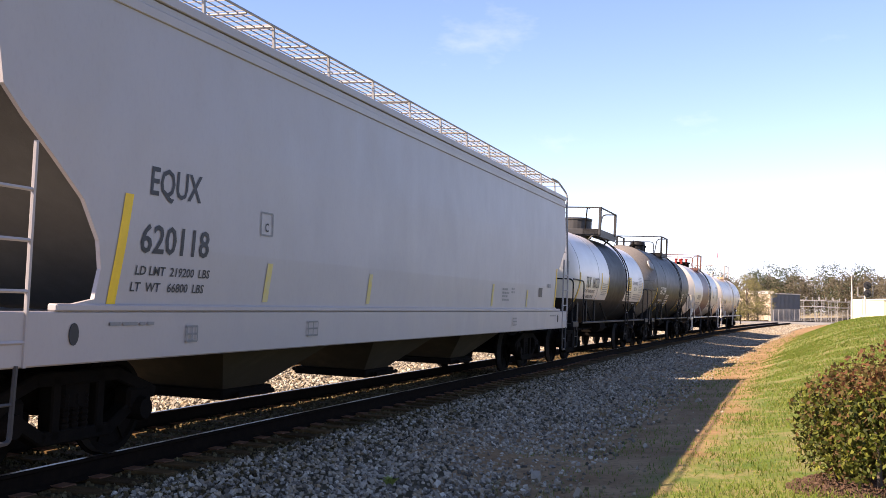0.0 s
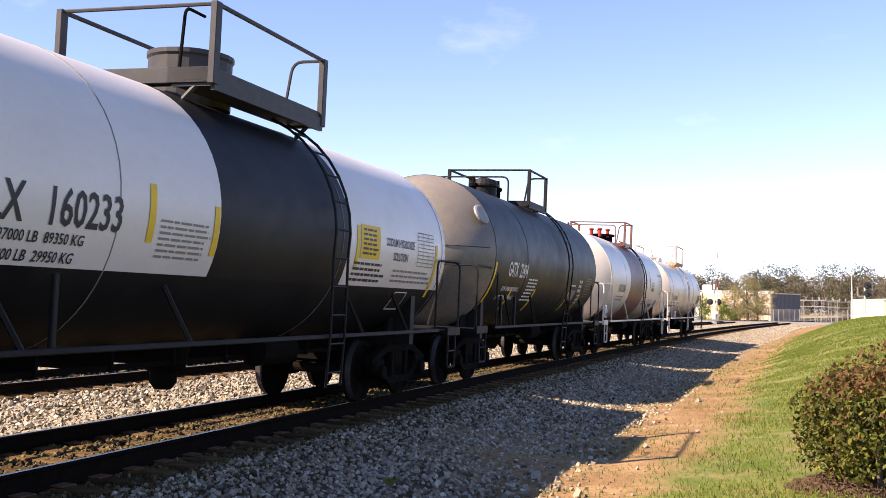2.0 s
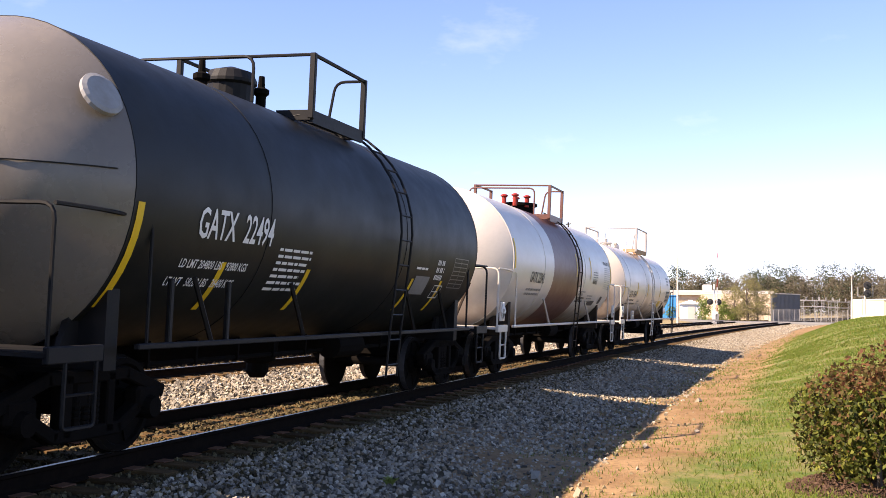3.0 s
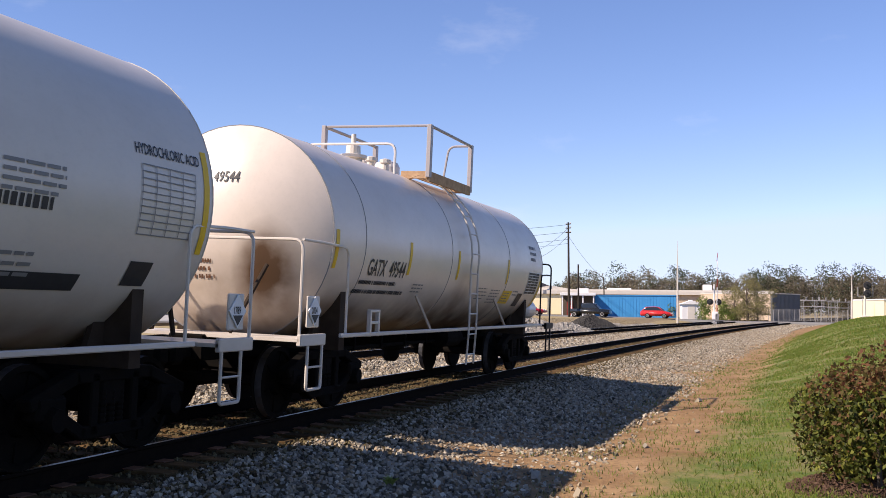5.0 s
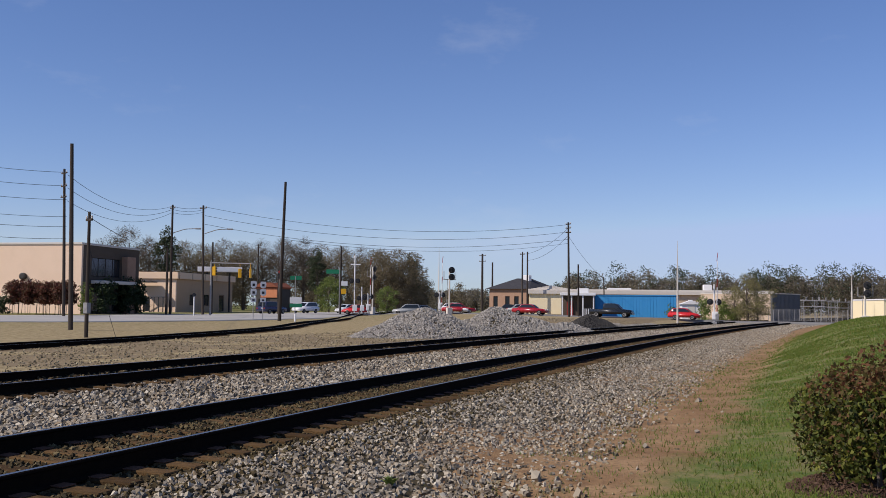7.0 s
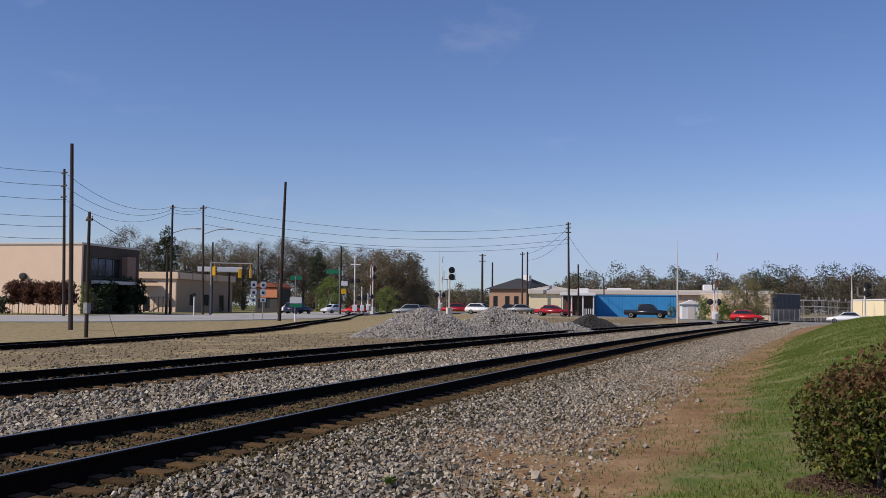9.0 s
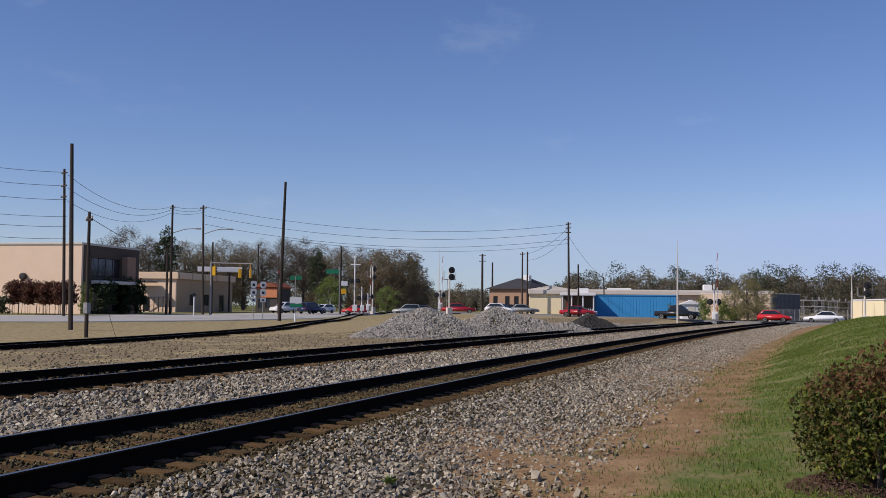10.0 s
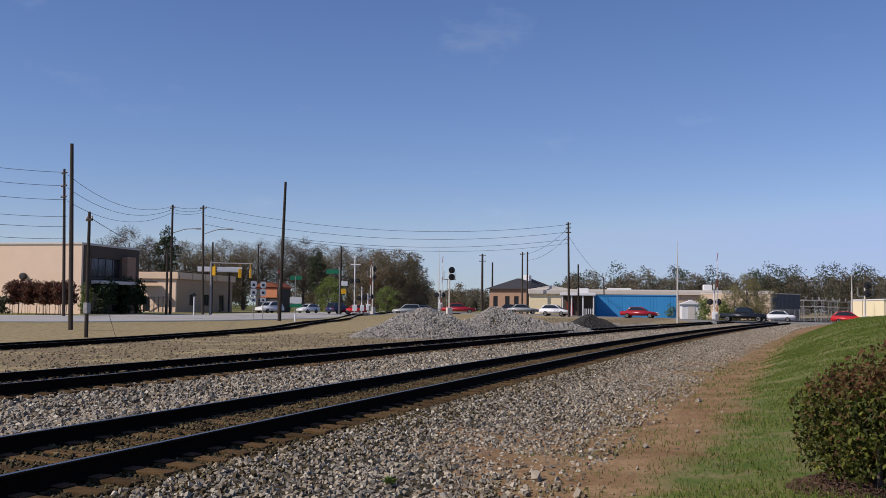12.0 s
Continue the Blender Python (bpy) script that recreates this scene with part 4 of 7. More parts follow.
frame_lines(c2, side2, M["ink_grey"], 4.0, 4.75, 1.8, 2.3, 7, 2, 0.014)
frame_lines(c2, side2, M["ink_white"], 3.35, 3.75, 1.62, 1.82, 2, 2, 0.015)
bm = B()
lathe(bm, [(-0.022, 0.02), (-0.016, 0.17), (0.0, 0.21), (0.04, 0.21)], 20, "X", (0, 0, 0))
bmesh.ops.transform(bm, matrix=pose(-5.43, -1.285, 3.27, 0, 30, 76), verts=bm.verts[:])
part("rubbed_patch", bm, M["steel_grey"], c2, "bare rubbed round patch")


# --- white tank car with brown centre band ---
def crown_red(car, top, x0, x1):
    bm = lathe(B(), [(top - 0.05, 0.42), (top + 0.14, 0.42), (top + 0.15, 0.5), (top + 0.22, 0.5), (top + 0.24, 0.3)], 22, "Z", (0.0, 0, 0))
    part("manway", bm, M["steel_dark"], car)
    for x, y in ((-0.75, -0.1), (-0.55, 0.25), (-0.3, -0.3), (0.1, 0.1)):
        bm = lathe(B(), [(top + 0.1, 0.06), (top + 0.34, 0.06), (top + 0.36, 0.1), (top + 0.39, 0.1), (top + 0.42, 0.04)], 10, "Z", (x, y, 0))
        part("valve", bm, M["valve_red"], car, "dull red valve handwheel")
    bm = tube(B(), rounded([(x0 - 1.0, -0.85, top - 0.2), (x0 - 1.0, -0.85, top + 0.45), (x0 - 1.0, 0.85, top + 0.45), (x0 - 1.0, 0.85, top - 0.2)], 0.15), 0.02)
    part("fence_rail", bm, M["band_brown"], car)


M["valve_red"] = material("valve_red", (0.32, 0.035, 0.025), 0.5, bump=0)
c3, side3 = tank_car(62.22, 1.52, 2.45, 5.88, 0.55, "white tank car with dark brown centre band", ["acid_white_belly_shade", "band_brown"],
                     {"cuts": [((-2.1, 0, 0), (1, 0, 0)), ((1.2, 0, 0), (1, 0, 0))], "pick": lambda x, z: 1 if -2.1 < x < 1.2 else 0},
                     {"trim": "tank_white_dirty", "dark": "underframe_brown", "dark_ladder": True, "cap": True, "seam_mat": "tank_white_dirty", "struts": (-0.4, 0.45), "strut_mat": "acid_white_belly_shade", "uprights": (), "truck": 5.1, "ladder": 0.45, "platform": (-0.7, 0.75, 3.85, 4.62), "plat": "band_brown",
                      "rail": "band_brown", "crown": crown_red, "stripes": (-5.75, 0.6, 2.55, 5.76), "short": {5.76: (1.95, 2.95)}, "stripe_z": 2.3, "stripe_h": 0.62, "placard": "1789"})
lettering("GATX 22042", 0.34, -4.3, 2.05, M["ink"], c3, side3, 0.7)
bars(c3, side3, M["ink_grey"], -4.4, 1.86, 1.8, 2, 0.1, 0.05)
bars(c3, side3, M["ink_grey"], 2.95, 2.5, 0.75, 4, 0.07, 0.03)
bars(c3, side3, M["ink"], 2.92, 2.18, 0.8, 1, 0.07, 0.1)
lettering("HYDROCHLORIC ACID", 0.14, 4.6, 2.79, M["ink"], c3, side3, 0.72)
frame_lines(c3, side3, M["ink_grey"], 4.68, 5.55, 2.08, 2.7, 10, 4, 0.01)
lettering("CONDUCTIVITY TESTED", 0.085, 1.35, 1.83, M["ink"], c3, side3, 0.74)
bars(c3, side3, M["ink_grey"], 1.35, 1.92, 1.2, 1, 0.07, 0.03)
bars(c3, side3, M["ink"], 1.35, 1.74, 1.15, 2, 0.09, 0.045)
bars(c3, side3, M["ink_grey"], 2.75, 1.82, 1.0, 3, 0.08, 0.03)
part("painted_patch", patch(B(), 3.2, 4.15, 1.56, 1.7, side3, 3), M["ink"], c3)
part("painted_patch", patch(B(), 4.75, 5.1, 1.62, 1.84, side3, 3), M["ink"], c3)


# --- all-white tank car at the tail ---
def crown_white(car, top, x0, x1):
    bm = lathe(B(), [(top - 0.05, 0.16), (top + 0.1, 0.16), (top + 0.11, 0.24), (top + 0.16, 0.24), (top + 0.18, 0.13), (top + 0.32, 0.12), (top + 0.34, 0.05), (top + 0.52, 0.04)], 14, "Z", (x0 - 0.75, 0.1, 0))
    part("safety_valve", bm, M["tank_white_dirty"], car)
    bm = lathe(B(), [(top - 0.05, 0.24), (top + 0.12, 0.24), (top + 0.2, 0.2), (top + 0.26, 0.03)], 18, "Z", (x0 + 0.55, 0, 0))
    part("manway_dome", bm, M["tank_white"], car)
    for x, y in ((x0 + 0.1, -0.15), (x0 + 0.15, 0.3), (x0 - 0.2, 0.0)):
        bm = lathe(B(), [(top - 0.05, 0.07), (top + 0.12, 0.07), (top + 0.14, 0.1), (top + 0.2, 0.1), (top + 0.22, 0.03)], 10, "Z", (x, y, 0))
        part("valve", bm, M["tank_white_dirty"], car)
    bm = tube(B(), rounded([(x0 - 1.1, -0.8, top - 0.2), (x0 - 1.1, -0.8, top + 0.3), (x0 - 1.1, 0.8, top + 0.3), (x0 - 1.1, 0.8, top - 0.2)], 0.15), 0.022)
    part("fence_rail", bm, M["tank_white"], car)


c4, side4 = tank_car(77.13, 1.44, 2.36, 5.87, 0.5, "dusty white tank car with rusty brown head stains", ["tail_white_belly_shade"],
                     {"cuts": [], "pick": lambda x, z: 0},
                     {"trim": "tank_white_dirty", "dark": "underframe_brown", "dark_ladder": False, "cap": True, "seam_mat": "ink_grey", "truck": 5.07, "ladder": 0.0, "platform": (-1.15, 1.25, 3.78, 4.6), "plat": "plat_rust",
                      "post": 0.055, "rail": "white_paint", "crown": crown_white, "seams": (-4.8, -0.95, 2.9), "struts": (-0.36, 0.42), "strut_mat": "tail_white_belly_shade", "uprights": (), "rear": "steel_black", "short": {5.76: (1.5, 2.1)}, "stripes": (-5.75, -3.0, -0.55, 2.8, 5.76), "stripe_z": 1.95, "stripe_h": 0.5, "placard": "2824"}) if M.setdefault("plat_rust", material("plat_rust", (0.5, 0.33, 0.2), 0.8, other=(0.3, 0.18, 0.1), scale=8, amount=0.7)) else None
lettering("GATX", 0.33, -4.6, 1.9, M["ink"], c4, side4, 0.74)
lettering("49544", 0.33, -3.78, 1.9, M["ink"], c4, side4, 0.78)
bars(c4, side4, M["ink"], -4.75, 1.77, 1.75, 1, h=0.055)
bars(c4, side4, M["ink"], -4.85, 1.64, 2.1, 1, h=0.055)
bars(c4, side4, M["ink_grey"], -2.6, 1.8, 0.6, 3)
bars(c4, side4, M["ink_grey"], 1.0, 1.82, 0.75, 4, 0.065, 0.02)
bars(c4, side4, M["ink_grey"], 1.9, 1.8, 0.8, 5, 0.06, 0.02)
part("yellow_notice", patch(B(), 2.85, 3.55, 1.55, 1.82, side4, 4), M["yellow"], c4)
bars(c4, lambda x, z: side4(x, z, 0.009), M["ink_grey"], 2.92, 1.76, 0.55, 4, 0.055, 0.02)
bars(c4, side4, M["ink_grey"], 3.65, 1.8, 0.4, 2, 0.07, 0.025)
part("black_panel", patch(B(), 4.1, 4.5, 1.5, 1.78, side4, 3), M["ink"], c4)
frame_lines(c4, side4, M["ink_white"], 4.62, 5.55, 1.78, 2.26, 8, 3, 0.012, M["ink"])
bars(c4, side4, M["ink"], 4.75, 2.78, 0.6, 3, 0.13, 0.07)
# white air drum and dark end gear behind the last platform
bm = lathe(B(), [(5.72, 0.05), (5.76, 0.17), (5.86, 0.22), (6.5, 0.22), (6.6, 0.17), (6.64, 0.05)], 18, "X", (0, -0.95, 1.42))
part("air_drum", bm, M["tank_white"], c4, "dirty white air drum")


# grab frame on the tail car's running rail
bm = B()
for x in (-4.72, -4.42):
    box(bm, x - 0.025, x + 0.025, -1.53, -1.47, 1.05, 1.42, 0.006)
for z in (1.24, 1.4):
    box(bm, -4.7, -4.44, -1.525, -1.475, z - 0.02, z + 0.02, 0.006)
part("grab_frame", bm, M["tank_white_dirty"], c4)
# weld across the dark car's leading head
part("weld_seam", tube(B(), [car_heads[1](u, 2.62) for u in np.linspace(-1.46, 1.46, 25)], 0.008, 4), M["steel_black"], c2)


# marks on the leading heads
lettering("160233", 0.2, -0.45, 2.95, M["ink"], c1, car_heads[0], 0.78)
bars(c1, lambda u, z, o=0: car_heads[0](u, z), M["ink"], -0.4, 2.8, 0.7, 3, 0.14, 0.07)
lettering("GATX 22494", 0.2, -0.75, 2.98, M["ink_white"], c2, car_heads[1], 0.74)
bars(c2, lambda u, z, o=0: car_heads[1](u, z), M["ink_white"], -0.62, 2.84, 0.55, 2, 0.1, 0.055)
bars(c2, lambda u, z, o=0: car_heads[1](u, z), M["ink_white"], -0.62, 2.58, 0.5, 3, 0.09, 0.05)
lettering("GATX 22042", 0.2, -0.7, 2.9, M["ink"], c3, car_heads[2], 0.74)
lettering("GATX  49544", 0.2, -0.6, 3.0, M["ink"], c4, car_heads[3], 0.74)
bars(c4, lambda u, z, o=0: car_heads[3](u, z), M["rust"], -0.5, 1.95, 0.6, 3, 0.1, 0.05)


# --- white covered hopper ---
def covered_hopper(s_mid):
    car = thing("covered_hopper", on_track(s_mid), "white covered hopper car with black lettering and yellow stripes", "hopper car", "freight train")
    CARS.append((car, s_mid))
    W = M["white_paint"]

    def wall_y(z):
        return float(np.interp(z, [1.0, 1.45, 2.0, 3.0, 4.05, 4.3], [1.6, 1.575, 1.585, 1.56, 1.49, 1.44]))

    def side(x, z, off=0.006):
        return Vector((x, -wall_y(z) - off, z))
    # side sheets with curved cut-outs at both ends
    edge = [(9.30, 1.42), (8.80, 1.50), (8.74, 1.75), (8.79, 1.98), (9.0, 2.3), (9.38, 2.6), (9.72, 2.85), (9.95, 3.05), (10.0, 3.4), (10.0, 4.05)]
    rows = [1.42, 1.5, 1.75, 1.98, 2.3, 2.6, 2.85, 3.05, 3.4, 4.05]
    xs_in = np.linspace(-8.6, 8.6, 15)
    for sgn in (-1, 1):
        bm, grid = B(), []
        for z in rows:
            e = float(np.interp(z, [p[1] for p in edge], [p[0] for p in edge]))
            grid.append([[bm.verts.new((x, sgn * (wall_y(z) - o), z)) for x in (-e, *xs_in, e)] for o in (0.0, 0.04)])
        for a, b in zip(grid, grid[1:]):
            for i in range(len(a[0]) - 1):
                bm.faces.new((a[0][i], a[0][i + 1], b[0][i + 1], b[0][i]))
                bm.faces.new((a[1][i + 1], a[1][i], b[1][i], b[1][i + 1]))
            bm.faces.new((a[0][0], b[0][0], b[1][0], a[1][0]))
            bm.faces.new((a[0][-1], a[1][-1], b[1][-1], b[0][-1]))
        bmesh.ops.recalc_face_normals(bm, faces=bm.faces[:])
        part("side_sheet", bm, W, car)
        # stepped top chord
        for z0, z1, y in ((4.02, 4.12, 1.51), (4.12, 4.2, 1.475), (4.2, 4.3, 1.50)):
            part("top_chord", box(B(), -10.05, 10.05, *sorted((sgn * (y - 0.2), sgn * y)), z0, z1 - 0.004, 0.008), W, car)
        # side sill
        bm = box(B(), -10.21, 10.21, *sorted((sgn * 1.5, sgn * 1.6)), 0.98, 1.40, 0.012)
        box(bm, -9.3, 9.3, *sorted((sgn * 1.52, sgn * 1.615)), 1.40, 1.46, 0.012)
        part("side_sill", bm, W, car)
    # roof
    bm = B()
    prof = [(-1.45, 4.29), (-1.1, 4.38), (-0.5, 4.44), (0, 4.46), (0.5, 4.44), (1.1, 4.38), (1.45, 4.29), (1.45, 4.22), (-1.45, 4.22)]
    prism(bm, prof, -10.05, 10.05, Matrix.Rotation(math.pi / 2, 4, "Z"))
    part("roof", bm, W, car)
    for x in np.arange(-7.5, 8, 3.0):
        bm = lathe(B(), [(4.44, 0.4), (4.56, 0.4), (4.57, 0.44), (4.62, 0.44), (4.66, 0.3)], 18, "Z", (x, 0, 0))
        part("roof_hatch", bm, W, car)
    # running boards on brackets
    for sgn in (-1, 1):
        bm = B()
        y0, y1 = sorted((sgn * 0.62, sgn * 1.22))
        for y in np.linspace(y0, y1, 6):
            box(bm, -10.2, 10.2, y - 0.003, y + 0.003, 4.672, 4.688)
        for x in np.arange(-10.2, 10.21, 0.2):
            box(bm, x - 0.003, x + 0.003, y0, y1, 4.674, 4.686)
        part("running_board", bm, M["steel_grey"], car)
        bm = B()
        for x in np.arange(-9.9, 10, 1.52):
            tube(bm, [(x, sgn * 1.22, 4.68), (x, sgn * 1.25, 4.34)], 0.022, 5)
            tube(bm, [(x, sgn * 1.22, 4.67), (x, sgn * 0.5, 4.67)], 0.02, 5)
            tube(bm, [(x + 0.9, sgn * 1.22, 4.66), (x + 0.9, sgn * 0.6, 4.66)], 0.014, 5)
        tube(bm, [(-10.2, sgn * 1.235, 4.675), (10.2, sgn * 1.235, 4.675)], 0.016, 5)
        part("running_board_bracket", bm, M["steel_grey"], car)
    for sg in (-1, 1):
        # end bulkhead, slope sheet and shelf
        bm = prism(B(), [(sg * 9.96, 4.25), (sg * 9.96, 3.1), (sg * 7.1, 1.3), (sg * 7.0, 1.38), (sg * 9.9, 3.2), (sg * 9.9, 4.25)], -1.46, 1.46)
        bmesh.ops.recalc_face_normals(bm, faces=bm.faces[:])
        part("slope_sheet", bm, M["slope_shade_grey"], car)
        bm = box(B(), *sorted((sg * 7.2, sg * 10.2)), -1.5, 1.5, 1.30, 1.34)
        box(bm, *sorted((sg * 10.08, sg * 10.2)), -1.58, 1.58, 0.98, 1.40, 0.01)
        part("end_shelf", bm, W, car)
        if sg > 0:
            bm = lathe(B(), [(-0.62, 0.05), (-0.56, 0.26), (0.56, 0.26), (0.62, 0.05)], 16, "Y", (9.24, -0.8, 1.68))
            part("brake_reservoir", bm, W, car)
            bm = lathe(B(), [(-0.03, 0.03), (-0.03, 0.28), (0.01, 0.29), (0.02, 0.27), (0.02, 0.03)], 16, "X", (9.75, -0.75, 2.25))
            part("hand_brake", bm, M["steel_dark"], car)
        for y in (-1.6, 1.6):
            xa, xb = sorted((sg * 9.62, sg * 10.15))
            ladder(car, [(xa, y, 0.98), (xa, y, 2.68)], [(xb, y, 0.98), (xb, y, 2.68)], W, 0.38, 0.016)
            bm = tube(B(), rounded([(xa + 0.08, y, 1.0), (xa + 0.1, y, 0.44), (xb - 0.1, y, 0.44), (xb - 0.08, y, 1.0)], 0.05), 0.02, 6)
            tube(bm, [(xa + 0.09, y, 0.72), (xb - 0.09, y, 0.72)], 0.014, 5)
            part("sill_step", bm, M["steel_mid"], car)
            yy = y * 0.94
            bm = tube(B(), rounded([(sg * 10.12, y, 2.4), (sg * 10.14, yy, 4.0), (sg * 10.2, yy, 4.36), (sg * 10.05, yy * 0.85, 4.69), (sg * 9.6, yy * 0.8, 4.72)], 0.15), 0.024, 6)
            for z in (2.9, 3.4, 3.9):
                tube(bm, [(sg * 10.14, yy, z), (sg * 9.98, yy * 0.97, z)], 0.016, 5)
            part("end_grab_rail", bm, M["steel_grey"], car)
        bm = box(B(), *sorted((sg * 6.6, sg * 10.1)), -0.28, 0.28, 0.72, 1.1, 0.02)
        part("centre_sill", bm, M["steel_dark"], car)
        truck(car, sg * 8.25)
        coupler(car, sg * 9.95, sg)
    # discharge bays
    for x in (-4.4, 0.0, 4.4):
        bm = B()
        a = [bm.verts.new(p) for p in ((x - 2.15, -1.48, 1.35), (x + 2.15, -1.48, 1.35), (x + 2.15, 1.48, 1.35), (x - 2.15, 1.48, 1.35))]
        b = [bm.verts.new(p) for p in ((x - 0.5, -0.55, 0.42), (x + 0.5, -0.55, 0.42), (x + 0.5, 0.55, 0.42), (x - 0.5, 0.55, 0.42))]
        for i in range(4):
            j = (i + 1) % 4
            bm.faces.new((a[j], a[i], b[i], b[j]))
        bm.faces.new(b)
        bm.faces.new(a[::-1])
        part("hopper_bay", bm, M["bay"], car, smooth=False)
        bm = box(B(), x - 0.62, x + 0.62, -0.62, 0.62, 0.30, 0.42, 0.015)
        for y in (-0.72, 0.72):
            tube(bm, [(x - 0.45, y, 0.36), (x + 0.45, y, 0.36)], 0.035, 6)
        part("outlet_gate", bm, M["steel_dark"], car)
    # lettering
    lettering("EQUX", 0.36, -8.12, 2.44, M["ink"], car, side, 0.86, lean=0.1)
    lettering("620118", 0.36, -8.24, 1.92, M["ink"], car, side, 1.06, lean=0.1)
    lettering("LD LMT  219200  LBS", 0.115, -8.28, 1.72, M["ink"], car, side, 1.18, lean=0.15)
    lettering("LT  WT   66800  LBS", 0.115, -8.34, 1.575, M["ink"], car, side, 1.19, lean=0.15)
    for x, z0, h in ((-8.55, 1.46, 0.95), (-5.85, 1.5, 0.42), (-2.95, 1.5, 0.4), (3.2, 1.5, 0.42), (5.95, 1.5, 0.36), (8.76, 1.5, 0.93)):
        part("reflective_stripe", patch(B(), x - 0.1, x + 0.02, z0, z0 + h, side, 4, 0.2 * h), M["yellow"] if h > 0.6 else M["yellow_faded"], car)
    frame_lines(car, side, M["ink_grey"], -6.05, -5.79, 2.22, 2.46, 1, 1, 0.02)
    lettering("C", 0.13, -5.96, 2.26, M["ink"], car, side, 0.9)
    up = lambda x, z, off=0.0: side(x, 1.2, 0.022 + off) + Vector((0, 0, z - 1.2))
    for x, z, w, h in ((-7.45, 1.12, 0.18, 0.14), (-4.85, 1.12, 0.26, 0.16), (4.7, 1.12, 0.3, 0.14)):
        frame_lines(car, up, M["ink_grey"], x, x + w, z, z + h, 2, 2, 0.02)
    bars(car, up, M["ink_grey"], -8.62, 1.28, 0.7, 1, 0.05, 0.03)
    bars(car, up, M["ink_grey"], 8.2, 1.28, 0.7, 1, 0.05, 0.03)
    bars(car, side, M["ink_grey"], 3.9, 1.82, 0.55, 4, 0.07, 0.04)
    bars(car, side, M["ink_grey"], 4.6, 1.84, 0.3, 2, 0.07, 0.04)
    bars(car, side, M["ink_grey"], 7.9, 2.0, 0.4, 2, 0.05, 0.04)
    part("notice", patch(B(), 7.02, 7.38, 1.72, 1.93, side, 3), M["ink"], car)
    for x in (-9.07, 9.07):
        bm = lathe(B(), [(-0.006, 0.02), (-0.006, 0.06), (0.0, 0.06)], 14, "Y", (0, 0, 0))
        for v in bm.verts:
            v.co = (x + v.co.x, -1.604 + v.co.y, 1.22 + v.co.z * 1.5)
        part("jacking_hole", bm, M["ink"], car)
    return car


# dusty tan bays, darkened so shade beneath the hopper sits in the colour
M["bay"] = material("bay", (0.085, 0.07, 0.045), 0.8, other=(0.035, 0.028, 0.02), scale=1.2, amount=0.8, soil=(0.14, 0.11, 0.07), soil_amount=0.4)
covered_hopper(16.07)


# ---------------- street and crossing road ----------------
def rest(x, y, turn=0.0, sink=0.0):
    """A pose standing on the ground at a place of the plan, turned by degrees."""
    return pose(x, y, ground_at(x, y) - sink, 0, 0, turn)


def facing(x, y):
    """The turn, in degrees, by which a thing's front looks back to the tracks' near side."""
    return math.degrees(math.atan2(y, x)) - 90


def ribbon(name, pts, width, mat, label, lift=0.03, drop=0.25, heights=None):
    """A paved strip with real edges that follows the ground."""
    bm, rows = B(), []
    pts = [Vector((p[0], p[1], 0)) for p in pts]
    fine = []
    for a, b in zip(pts, pts[1:]):
        n = max(2, int((b - a).length / 4))
        fine += [a.lerp(b, i / n) for i in range(n)]
    fine.append(pts[-1])
    for i, p in enumerate(fine):
        d = (fine[min(i + 1, len(fine) - 1)] - fine[max(i - 1, 0)]).normalized()
        side = Vector((-d.y, d.x, 0))
        row = []
        for k in np.linspace(-0.5, 0.5, 9):
            q = p + side * (k * width)
            z = (heights(q.x, q.y) if heights else ground_at(q.x, q.y)) + lift
            row.append(bm.verts.new((q.x, q.y, z)))
        lo = [bm.verts.new(row[0].co - Vector((0, 0, drop))), bm.verts.new(row[-1].co - Vector((0, 0, drop)))]
        rows.append([lo[0], *row, lo[1]])
    for a, b in zip(rows, rows[1:]):
        for i in range(len(a) - 1):
            bm.faces.new((a[i], b[i], b[i + 1], a[i + 1]))
    bmesh.ops.recalc_face_normals(bm, faces=bm.faces[:])
    return tagged(part(name, bm, mat, smooth=True), label, "road", "", "structure")


def crossing_height(x, y):
    lat = y - along(x, 0)[1]
    return float(np.interp(lat, [-12, -4, -1.5, 8.2, 11, 18, 28, 38, 50, 60, 72], [-0.15, -0.06, -0.03, -0.03, 0.1, 0.28, 0.36, 0.62, 0.65, 0.12, 0.2]))


ribbon("road_crossing", [(148.15, 68.36), (146.12, 38.88), (143.85, 5.74), (142.23, -18.00), (141.19, -33.18)], 11.0, M["asphalt"], "worn grey asphalt road over the level crossing", 0.04, 0.4, crossing_height)
street = ribbon("road_street", [(58.64, 72.21), (73.94, 63.89), (91.48, 61.63), (120.77, 62.06), (167.01, 68.56), (256.35, 84.79)], 19.0, M["concrete_road"] if "concrete_road" in M else M.setdefault("concrete_road", material("concrete_road", (0.38, 0.365, 0.34), 0.9, other=(0.3, 0.29, 0.27), scale=0.3, amount=0.6, fine=0.15, bump=0.15, bump_scale=30)),
                "pale worn street along the far side of the railway", 0.03)


# ---------------- trees and shrubs ----------------
def leaves_on(points, size, slim=0.55):
    """Small leaf quads at points, each turned at random."""
    n = len(points)
    a = RNG.normal(size=(n, 3))
    a /= np.linalg.norm(a, axis=1)[:, None]
    b = np.cross(a, RNG.normal(size=(n, 3)))
    b /= np.linalg.norm(b, axis=1)[:, None]
    sz = size * RNG.uniform(0.6, 1.3, n)[:, None]
    p = np.asarray(points)
    v = np.stack([p - a * sz, p + b * sz * slim, p + a * sz, p - b * sz * slim], 1)
    return v.reshape(-1, 3), np.arange(4 * n).reshape(-1, 4)


